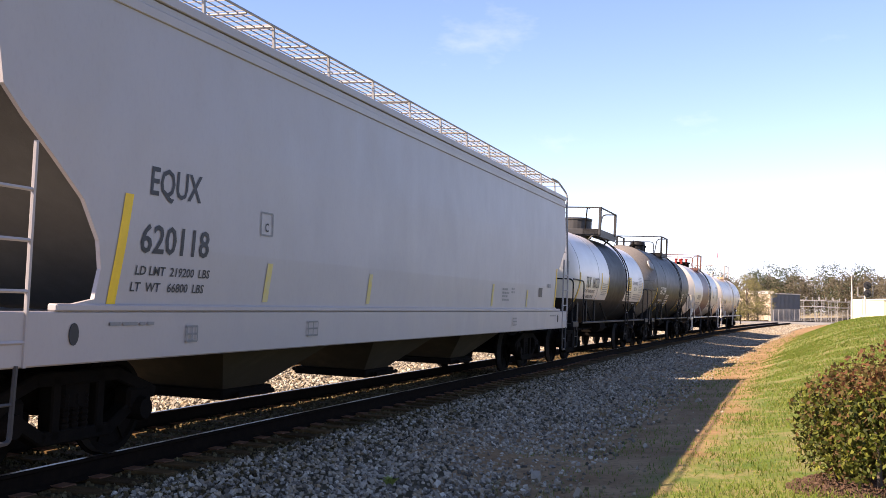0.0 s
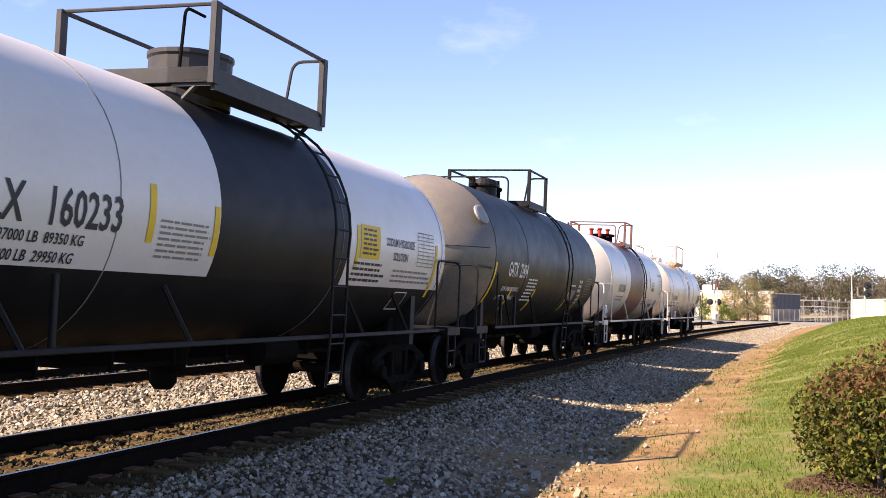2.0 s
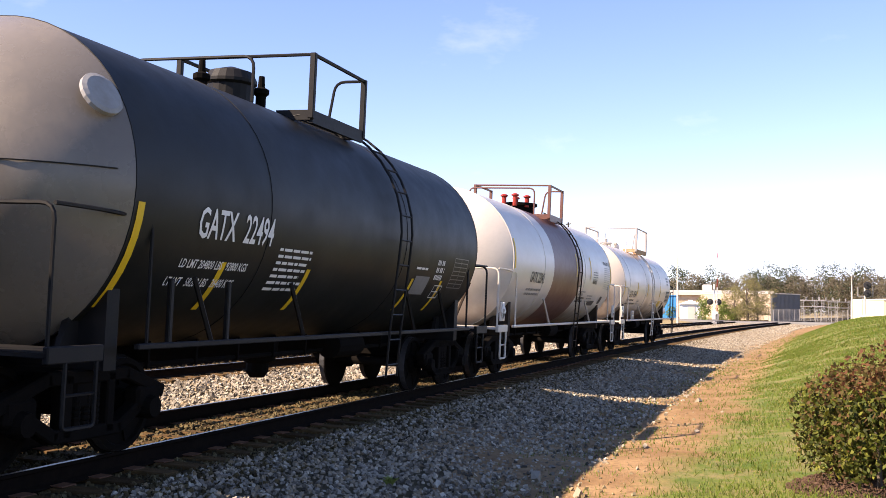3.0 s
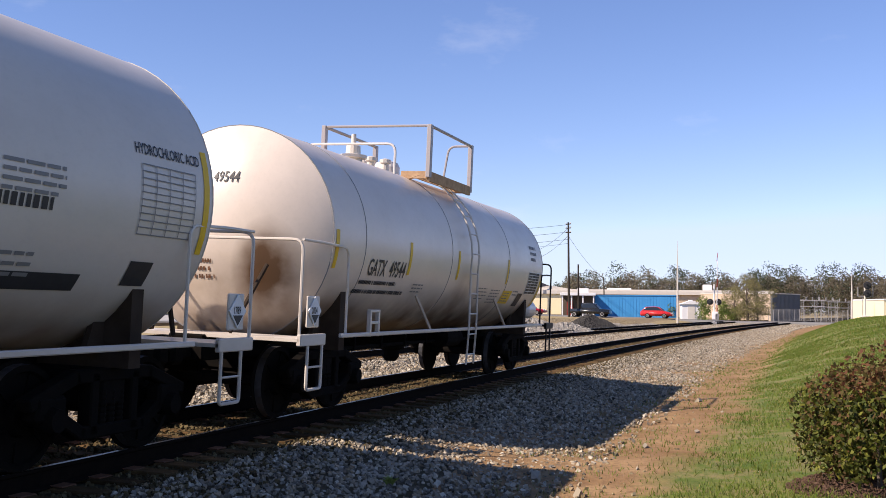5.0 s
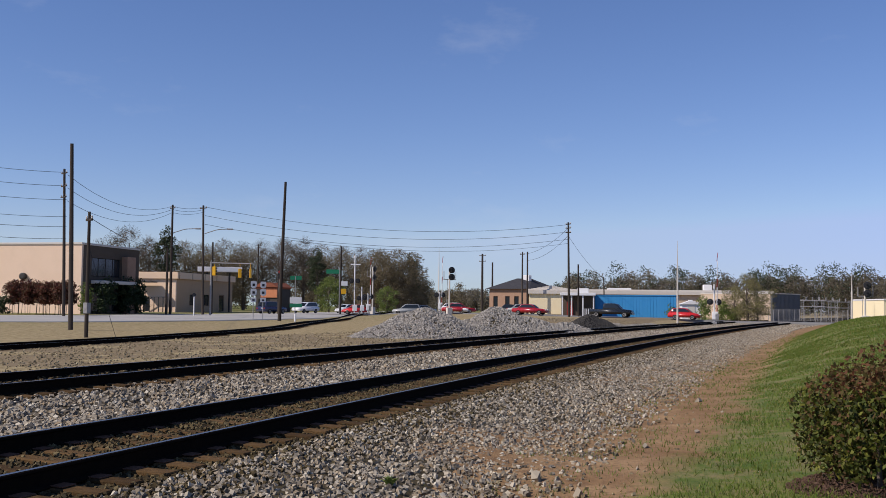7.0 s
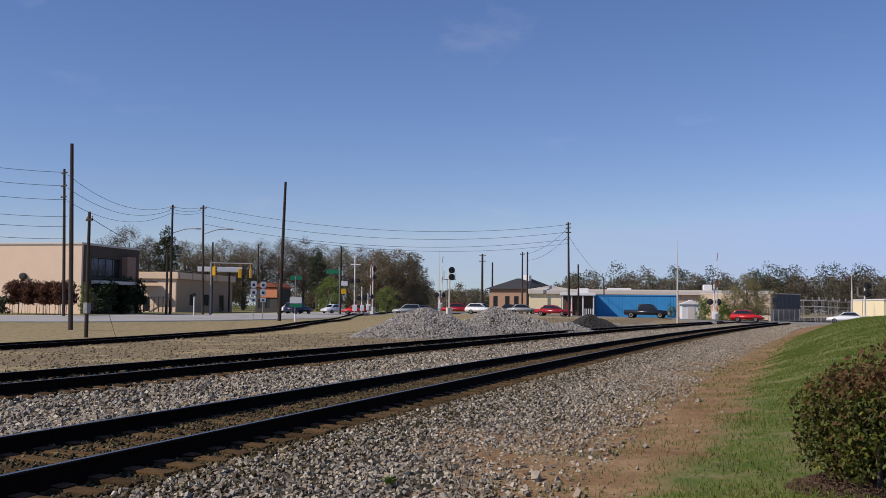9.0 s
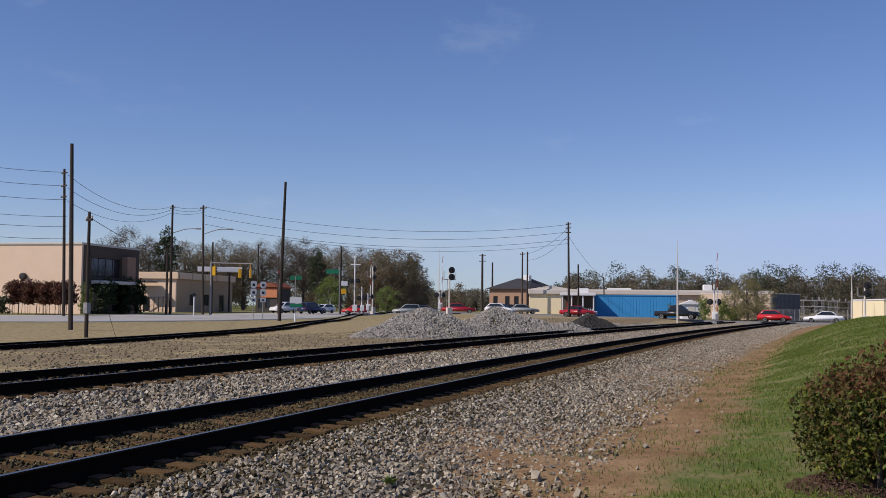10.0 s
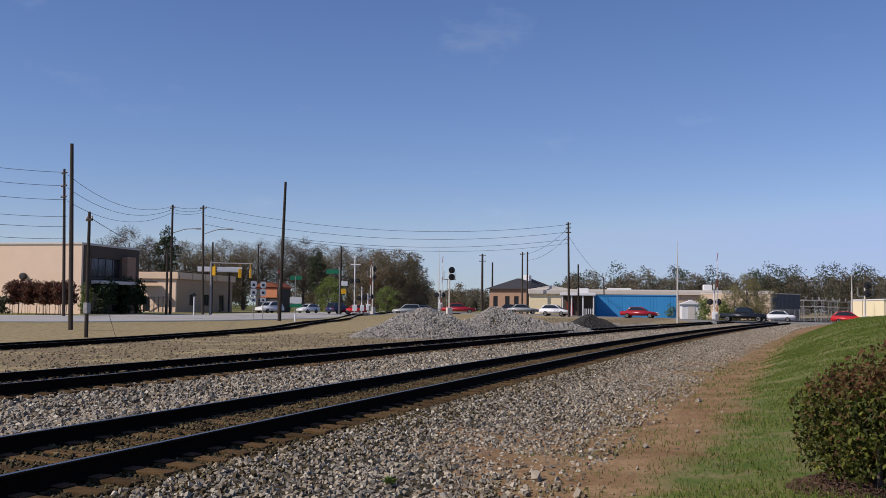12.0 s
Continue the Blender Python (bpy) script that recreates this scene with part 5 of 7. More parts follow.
def crown_points(n, lobes, hollow=0.45, gap=-0.22):
    """Points in the outer part of a heap of lobes (centre, radii), with gaps."""
    pts = []
    w = np.array([l[1][0] * l[1][1] * l[1][2] for l in lobes]) ** 0.7
    pick = RNG.choice(len(lobes), n, p=w / w.sum())
    d = RNG.normal(size=(n, 3))
    d /= np.linalg.norm(d, axis=1)[:, None]
    r = hollow + (1 - hollow) * RNG.random(n) ** 0.6
    c = np.array([l[0] for l in lobes])[pick]
    s = np.array([l[1] for l in lobes])[pick]
    p = c + d * s * r[:, None]
    keep = np.array([noise.noise(Vector(q) * 0.8) > gap for q in p])
    return p[keep]


def tree_mesh(name, height, spread, trunk_r, leaf_mat, leaf_n, leaf_size, lobes_n=9, low=0.3, pine=False, twigs=160, slim=0.55):
    """Tapered trunk with limbs, and a crown of small clumps; returns two meshes."""
    bm = B()
    top = height * 0.8
    tube(bm, [(0, 0, -0.3), (0.1, 0.05, height * 0.25), (-0.1, 0.1, height * 0.55), (0, 0, top)], [trunk_r, trunk_r * 0.8, trunk_r * 0.5, trunk_r * 0.15], 7)
    lobes = []
    for i in range(lobes_n):
        a = 2.4 * i + random.uniform(-0.4, 0.4)
        z = height * (low + (0.86 - low) * (i + 0.5) / lobes_n)
        if pine:
            rad = spread * random.uniform(0.35, 0.75) * (1.15 - (z / height) ** 2)
        else:
            rad = spread * random.uniform(0.45, 0.8) * math.sqrt(max(0.15, 1 - ((z / height - 0.58) / 0.5) ** 2))
        c = (rad * math.cos(a), rad * math.sin(a), z)
        k = spread * random.uniform(0.28, 0.5)
        lobes.append((c, (k, k, k * (0.55 if pine else 0.8))))
        tube(bm, [(0, 0, z * 0.72), (c[0] * 0.5, c[1] * 0.5, z * 0.9), c], [trunk_r * 0.35, trunk_r * 0.2, trunk_r * 0.06], 5)
    lobes.append(((0, 0, height * 0.9), (spread * 0.35, spread * 0.35, height * 0.12)))
    for i in range(twigs):
        c, k = random.choice(lobes)
        d = Vector((random.gauss(0, 1), random.gauss(0, 1), random.gauss(0.3, 1))).normalized()
        a = Vector(c) + d * k[0] * 0.2
        tube(bm, [a, Vector(c) + Vector((d.x * k[0], d.y * k[1], d.z * k[2])) * random.uniform(0.8, 1.25)], [trunk_r * 0.08, trunk_r * 0.02], 3)
    tm = bpy.data.meshes.new("trunk")
    bm.to_mesh(tm)
    bm.free()
    tm.materials.append(M["bark"])
    v, f = leaves_on(crown_points(leaf_n, lobes, 0.25), leaf_size, slim)
    ob = big_mesh("crown", v, f, leaf_mat)
    cm = ob.data
    bpy.data.objects.remove(ob)
    return tm, cm


def plant(name, meshes, x, y, label, category, scale=1.0, turn=0.0, group=""):
    t = thing(name, rest(x, y, turn, 0.05) @ Matrix.Diagonal((scale, scale, scale, 1)), label, category, group)
    for nm, me in zip(("trunk", "crown"), meshes):
        o = new(nm, me)
        o.parent = t
    return t


BARE = leafy("bare_twigs", [(0.13, 0.1, 0.075), (0.18, 0.145, 0.105), (0.15, 0.12, 0.083), (0.12, 0.11, 0.065)], 0.3)
WOODS = leafy("far_woods_twigs", [(0.19, 0.16, 0.115), (0.23, 0.195, 0.145), (0.21, 0.178, 0.125), (0.18, 0.172, 0.1)], 0.5)
BUDS = leafy("spring_buds", [(0.18, 0.145, 0.082), (0.225, 0.175, 0.11), (0.155, 0.135, 0.07), (0.2, 0.152, 0.1)], 0.4)
GREEN = leafy("spring_leaves", [(0.13, 0.18, 0.035), (0.2, 0.25, 0.06), (0.1, 0.14, 0.035), (0.24, 0.26, 0.08)], 0.35)
PINE = leafy("pine_needles", [(0.045, 0.062, 0.03), (0.065, 0.085, 0.042), (0.055, 0.07, 0.035), (0.09, 0.095, 0.055)], 0.3)
WILLOW = leafy("willow_buds", [(0.22, 0.2, 0.07), (0.28, 0.25, 0.1), (0.18, 0.17, 0.07), (0.25, 0.2, 0.11)], 0.4)
DARKLEAF = leafy("dark_evergreen_leaves", [(0.02, 0.035, 0.012), (0.035, 0.055, 0.02), (0.03, 0.045, 0.016)], 0.1)
REDLEAF = leafy("red_shrub_leaves", [(0.11, 0.035, 0.025), (0.16, 0.05, 0.03), (0.08, 0.045, 0.025), (0.13, 0.08, 0.04)], 0.2)
MIXLEAF = leafy("red_and_green_leaves", [(0.0375, 0.0506, 0.0096), (0.075, 0.0956, 0.0144), (0.163, 0.163, 0.024), (0.0275, 0.0338, 0.0084), (0.125, 0.0619, 0.024)], 0.25)
BRONZE = leafy("bronze_leaves", [(0.12, 0.045, 0.022), (0.17, 0.075, 0.032), (0.11, 0.08, 0.026), (0.13, 0.11, 0.032)], 0.35)
bare_a = tree_mesh("bare", 14, 5.5, 0.35, BARE, 7000, 0.42, 13, 0.3, twigs=620, slim=0.05)
bare_b = tree_mesh("bare", 13, 6.0, 0.35, BUDS, 11000, 0.3, 14, 0.22, twigs=420, slim=0.11)
pine_a = tree_mesh("pine", 15, 3.6, 0.3, PINE, 7000, 0.17, 13, 0.35, True, 80)
green_a = tree_mesh("green", 7, 3.4, 0.2, GREEN, 7000, 0.12, 11, 0.12, twigs=80)
round_a = tree_mesh("round", 11, 6.0, 0.35, BUDS, 17000, 0.24, 17, 0.1, twigs=200, slim=0.2)
willow_a = tree_mesh("willow", 5.4, 2.6, 0.14, WILLOW, 5200, 0.16, 12, 0.12, twigs=460, slim=0.16)
for k, (x, y, mesh, sc, lab) in enumerate((
        (176.11, 121.72, bare_a, 0.98, "bare"), (185.99, 123.68, bare_a, 0.95, "bare"), (182.67, 117.67, pine_a, 0.95, "pine"), (196.99, 122.14, bare_b, 0.95, "bud"), (189.31, 113.40, bare_b, 0.9, "bud"),
        (199.61, 114.05, bare_b, 1.0, "bud"), (205.38, 112.44, bare_b, 0.95, "bud"), (211.09, 111.02, bare_a, 1.0, "bare"), (217.02, 108.94, bare_a, 1.05, "bare"), (218.49, 104.37, bare_a, 1.0, "bare"),
        (228.97, 104.48, bare_b, 1.02, "bud"), (230.38, 100.11, bare_b, 1.0, "bud"), (227.32, 93.32, bare_a, 0.95, "bare"), (200.49, 78.80, round_a, 1.02, "round"), (201.77, 74.82, round_a, 1.02, "round"), (212.31, 74.71, round_a, 0.7, "round"), (209.19, 74.63, pine_a, 0.75, "pine"),
        (174.46, 78.04, green_a, 0.95, "green"), (177.71, 67.97, green_a, 0.72, "green"), (210.35, 97.07, pine_a, 0.8, "pine"),
        (147.85, 4.27, willow_a, 1.3, "willow"), (152.45, 3.04, willow_a, 1.05, "willow"), (155.63, 6.21, willow_a, 0.95, "willow"))):
    names = {"bare": ("bare_tree", "tall bare tree with grey-brown twigs"), "bud": ("budding_tree", "tall tree with brown spring buds"), "pine": ("pine_tree", "tall dark green pine"),
             "green": ("leafy_tree", "small tree in fresh green leaf"), "round": ("rounded_tree", "broad rounded tree with brownish-green buds"), "willow": ("young_tree", "thin young tree with yellowish spring buds")}
    plant(names[lab][0], mesh, x, y, names[lab][1], "tree", (sc if lab in ('willow', 'green') else sc * 1.17) * random.uniform(0.95, 1.05), k * 67)

# far woods: one mass of many crowns
def far_woods(name, spots, label):
    V, F, n = [], [], 0
    for x, y, hgt, pine in spots:
        lobes = []
        for i in range(6):
            a, z = 2.4 * i, hgt * (0.35 + 0.1 * i)
            r = hgt * 0.2 * (1 - 0.1 * i)
            lobes.append(((x + r * math.cos(a), y + r * math.sin(a), z), (hgt * 0.2, hgt * 0.2, hgt * (0.1 if pine else 0.16))))
        lobes.append(((x, y, hgt * 0.9), (hgt * 0.14, hgt * 0.14, hgt * 0.1)))
        lobes.append(((x, y, hgt * 0.22), (hgt * 0.25, hgt * 0.25, hgt * 0.22)))
        v, f = leaves_on(crown_points(680, lobes, 0.05, -0.6), 0.27, 0.5)
        V.append(v)
        F.append(f + n)
        n += len(v)
    return np.concatenate(V), np.concatenate(F)


def wood_band(points, count, h0, h1, pine):
    out = []
    for _ in range(count):
        t = random.random() * (len(points) - 1)
        i = int(t)
        a, b = points[i], points[i + 1]
        k = t - i
        x, y = a[0] + (b[0] - a[0]) * k + random.uniform(-14, 14), a[1] + (b[1] - a[1]) * k + random.uniform(-14, 14)
        out.append((x, y, random.uniform(h0, h1) * (0.68 if 0.2 < y / x < 0.38 else 1.0), pine))
    return out


line_a = [(398.06, 134.06), (320.44, 81.57), (289.31, 47.82), (311.25, 12.43), (305.16, -17.52), (298.08, -44.39)]
v, f = far_woods("far", wood_band(line_a, 270, 8.6, 12.4, False), "")
big_mesh("far_woods", v, f, WOODS, "stuff", "distant brown leafless woods behind the warehouses", "woods")
line_b = [(315.0, 69.4), (293.0, 46.8), (312.0, 12.5), (306.0, -17.6), (300.0, -44.7)]
v, f = far_woods("far", wood_band(line_b, 44, 11.0, 15.2, True), "")
big_mesh("far_pines", v, f, PINE, "stuff", "distant dark pines rising over brown woods", "woods")
line_c = [(243.47, 222.24), (239.33, 170.00), (258.47, 143.27), (278.35, 114.27), (312.77, 105.33)]
v, f = far_woods("far", wood_band(line_c, 80, 10, 17, False) + wood_band(line_c, 40, 4, 6, False), "")
big_mesh("far_street_woods", v, f, BUDS, "stuff", "distant brown budding woods behind the street", "woods")


def shrub(name, x, y, w, d, hgt, mat, n, leaf, label, legs=0, top_mat=None, base=0.0):
    t = thing(name, rest(x, y), label, "shrub")
    for i in range(max(legs, 5)):
        px, py = random.uniform(-0.2, 0.2) * w, random.uniform(-0.2, 0.2) * d
        bm = tube(B(), [(px, py, -0.1), (px * 1.1 + 0.05, py * 1.1, hgt * 0.3), (px * 1.3, py * 1.4, hgt * 0.7)], [0.03, 0.022, 0.008], 5)
        part("stem", bm, M["bark"], t)
    lobes = []
    for i in range(14):
        a = i * 2.4
        r = math.sqrt((i + 0.5) / 14)
        z = base + (hgt - base) * (0.5 + 0.28 * (1 - r * r)) + random.uniform(-0.06, 0.06) * hgt
        lobes.append(((0.33 * w * r * math.cos(a), 0.33 * d * r * math.sin(a), z), (w * 0.2, d * 0.2, (hgt - base) * 0.32)))
        lobes.append(((0.32 * w * r * math.cos(a), 0.32 * d * r * math.sin(a), base + (hgt - base) * 0.3), (w * 0.19, d * 0.19, (hgt - base) * 0.3)))
    pts = crown_points(n, lobes, 0.4)
    hi = pts[:, 2] > hgt * (0.8 + 0.12 * np.sin(pts[:, 0] * 5)) if top_mat else np.zeros(len(pts), bool)
    for nm, sel, m in (("foliage", ~hi, mat), ("young_foliage", hi, top_mat)):
        if m is None or not sel.any():
            continue
        v, f = leaves_on(pts[sel], leaf)
        ob = big_mesh(nm, v, f, m)
        ob.parent = t
    return t


near_bush = shrub("shrub", 11.06, -1.04, 2.65, 2.05, 1.2, MIXLEAF, 30000, 0.029, "dense clipped shrub with green leaves and bronze young tips", 12, BRONZE)
bm = B()
ring = [bm.verts.new((1.1 * math.cos(a) * (1 + 0.1 * math.sin(3 * a)), 1.05 * math.sin(a), ground_at(11.06, -1.06) - (ground_at(11.06, -1.06)) + 0.02)) for a in np.linspace(0, 2 * math.pi, 25)[:-1]]
mid = bm.verts.new((0, 0, 0.09))
for a, b in zip(ring, ring[1:] + ring[:1]):
    bm.faces.new((a, b, mid))
for v in ring:
    v.co.z = ground_at(v.co.x + near_bush.location.x, v.co.y + near_bush.location.y) - near_bush.location.z - 0.03
mulch_bed = part("mulch", bm, M["mulch"], None, "", True)
mulch_bed.matrix_world = near_bush.matrix_world.copy()
tagged(mulch_bed, "dark brown bark mulch round the shrub", "mulch", "", "structure")
chips = np.array([(near_bush.location.x + 1.05 * r * math.cos(a), near_bush.location.y + 1.0 * r * math.sin(a), 0) for r, a in zip(np.sqrt(RNG.random(2600)), RNG.uniform(0, 6.283, 2600))])
chips[:, 2] = [ground_at(p[0], p[1]) + 0.1 - 0.1 * math.hypot(p[0] - near_bush.location.x, p[1] - near_bush.location.y) for p in chips]
v, f = stones_at(chips, 0.022, 0.4)
big_mesh("mulch_chips", v, f, M["mulch"], "stuff", "loose bark chips under the shrub", "mulch")
for px in ((92.57, 77.79), (92.26, 75.49), (92.36, 73.56), (92.41, 71.76)):
    shrub("red_shrub", px[0], px[1], 4.6, 2.4, 3.5, REDLEAF, 5200, 0.12, "reddish-brown shrub on bare stems by the tan wall", 7, None, 1.0)
shrub("shrub", 90.46, 77.81, 2.6, 2.2, 1.9, DARKLEAF, 900, 0.13, "low dark evergreen shrub by the street")
shrub("shrub", 99.88, 74.67, 1.6, 2.2, 3.6, GREEN, 700, 0.13, "yellowish-green shrub at the building's corner")
for px, w in (((103.98, 75.01), 4.2), ((109.94, 76.07), 3.6), ((112.89, 76.71), 2.6)):
    shrub("evergreen_shrub", px[0], px[1], w, 3.0, 4.2, DARKLEAF, 2600, 0.16, "tall dark evergreen shrub before the shaded front")
for px, w, hh in (((143.97, 9.76), 4.2, 3.5), ((147.84, 7.54), 3.0, 3.0), ((152.76, 15.09), 3.2, 2.2), ((153.55, 6.13), 2.6, 2.0)):
    shrub("wild_shrub", px[0], px[1], w, 2.6, hh, GREEN, 1500, 0.13, "rough olive-green shrub beside the warehouse")


# ---------------- grass ----------------
def grass(name, count, s0, s1, lat0, lat1, hgt, label, thin=None, bias=1.6):
    s = s0 + (s1 - s0) * RNG.random(count) ** bias
    lat = RNG.uniform(lat0, lat1, count)
    keep = np.array([RNG.random() < np.interp(b, *thin) * (0.45 + 1.6 * (noise.noise((a * 0.9, b * 0.9, 5)) + 0.2)) for a, b in zip(s, lat)])
    s, lat = s[keep], lat[keep]
    n = len(s)
    base = np.zeros((n, 3))
    for i, (a, b) in enumerate(zip(s, lat)):
        x, y, _h = along(a, b)
        base[i] = (x, y, ground_z(a, b) + uneven(x, y, 1 - abs(a) / 400))
    a = RNG.uniform(0, 6.283, n)
    w = 0.0035 * (1 + s / 14)
    hh = hgt * RNG.uniform(0.4, 1.2, n)
    dx = np.stack([np.cos(a) * w, np.sin(a) * w, np.zeros(n)], 1)
    lean = np.stack([RNG.normal(0, 0.35, n) * hh, RNG.normal(0, 0.35, n) * hh, hh], 1)
    v = np.stack([base - dx, base + dx, base + lean], 1).reshape(-1, 3)
    return big_mesh(name, v, np.arange(3 * n).reshape(-1, 3), BLADES, "stuff", label, "grass")


grass("grass", 130000, 7, 42, -10.5, -3.9, 0.055, "short patchy spring grass on the bank", ([-7.6, -6.6, -5.9, -4.9, -3.9], [1.0, 0.72, 0.24, 0.03, 0.0]))
grass("far_grass", 26000, 40, 92, -12.5, -4.6, 0.07, "short spring grass along the far bank", ([-12.5, -7.4, -6.4, -5.4, -4.6], [1.0, 1.0, 0.7, 0.25, 0.0]), 1.1)
grass("weeds", 9000, 7, 40, -5.2, -3.2, 0.06, "sparse weeds in the stony verge", ([-5.2, -4.2, -3.2], [0.6, 0.25, 0.0]))
loose = [(11.6, 2.62), (14.5, 1.75), (16.2, 1.2), (12.4, 1.6), (19.5, 1.0), (13.1, 2.15), (22, 1.6), (10.6, 1.95)]
for k, (x, y) in enumerate(loose):
    v, f = stones_at(np.array([(0, 0, 0.02)]), (0.085, 0.055, 0.05, 0.045, 0.06, 0.05, 0.07, 0.045)[k], 0.6)
    o = big_mesh("loose_stone", v, f, STONES, "", "pale loose stone lying on bare earth", "stone")
    o.matrix_world = rest(x, y)


weed = thing("weed", rest(10.18, 3.84), "small green weed growing in the ballast", "weed")
for k in range(26):
    a, r, hh = k * 2.4, random.uniform(0.03, 0.12), random.uniform(0.06, 0.13)
    part("leaf", tube(B(), [(0, 0, -0.03), (r * 0.5 * math.cos(a), r * 0.5 * math.sin(a), hh * 0.8), (r * math.cos(a), r * math.sin(a), hh)], [0.004, 0.009, 0.001], 3), GREEN, weed)


# ---------------- gravel heaps ----------------
def heap(name, cones, count, size, mat, bed_mat, label):
    def z_at(x, y):
        z = -9.0
        for cx, cy, r, top, g in cones:
            d = math.hypot((x - cx), (y - cy)) / r
            z = max(z, top * (1 - (math.sqrt(d * d + 0.05) - 0.2236) / 0.8) + 0.12 * top * noise.noise((x * 0.7, y * 0.7, 2)) if d < 1 else -9)
        return z
    x0, x1 = min(c[0] - c[2] for c in cones), max(c[0] + c[2] for c in cones)
    y0, y1 = min(c[1] - c[2] for c in cones), max(c[1] + c[2] for c in cones)
    xs, ys = np.arange(x0, x1, 0.3), np.arange(y0, y1, 0.3)
    V = [(x, y, ground_at(x, y) - 0.1 + max(0.0, z_at(x, y))) for x in xs for y in ys]
    n = len(ys)
    i, j = np.meshgrid(np.arange(len(xs) - 1), np.arange(n - 1), indexing="ij")
    k = (i * n + j).ravel()
    t = big_mesh(name, V, np.stack([k, k + n, k + n + 1, k + 1], 1), bed_mat, "", label, "gravel heap")
    pts = []
    while len(pts) < count:
        x, y = random.uniform(x0, x1), random.uniform(y0, y1)
        z = z_at(x, y)
        if z > 0.02:
            pts.append((x, y, ground_at(x, y) - 0.09 + z))
    v, f = stones_at(np.array(pts), size)
    o = big_mesh("crushed_stone", v, f, mat, "stuff")
    o.parent = t
    return t


GREY_STONES = island("grey_stones", [(0.19, 0.17, 0.146), (0.27, 0.25, 0.216), (0.37, 0.345, 0.301), (0.24, 0.215, 0.183)], 0.9)
DARK_STONES = island("dark_stones", [(0.04, 0.038, 0.036), (0.07, 0.066, 0.06), (0.055, 0.05, 0.046)], 0.95)
heap("gravel_heap", [(62.47, 21.34, 4.4, 1.85, 0), (62.6, 20.6, 3.6, 1.6, 0), (60.08, 22.21, 3.4, 0.95, 0), (64.5, 18.9, 4.0, 1.2, 0), (65.80, 17.51, 4.0, 1.85, 0), (66.31, 15.93, 3.5, 1.4, 0), (68.96, 14.24, 2.9, 0.75, 0)], 16000, 0.075, GREY_STONES, M["ballast_bed"], "large heap of grey crushed stone beside the tracks")
heap("asphalt_heap", [(91.55, 15.88, 2.3, 1.25, 0), (92.81, 15.24, 2.0, 0.9, 0)], 3500, 0.06, DARK_STONES, M["tank_black"], "low heap of dark asphalt millings")
heap("gravel_heap", [(95.25, 14.20, 2.4, 0.5, 0), (98.91, 12.63, 2.6, 0.45, 0), (83.24, 15.58, 2.4, 0.45, 0)], 4000, 0.06, GREY_STONES, M["ballast_bed"], "low spread of pale crushed stone")


# ---------------- buildings ----------------
def wall_with_openings(bm, w, h, t, openings, m):
    """A wall in x from 0 to w, z from 0 to h, thickness t in +y, with holes (x0, x1, z0, z1)."""
    xs = sorted({0, w, *[o[0] for o in openings], *[o[1] for o in openings]})
    zs = sorted({0, h, *[o[2] for o in openings], *[o[3] for o in openings]})
    for a, b in zip(xs, xs[1:]):
        for c, d in zip(zs, zs[1:]):
            if any(o[0] <= a and b <= o[1] and o[2] <= c and d <= o[3] for o in openings):
                continue
            box(bm, a, b, 0, t, c, d, 0, m)


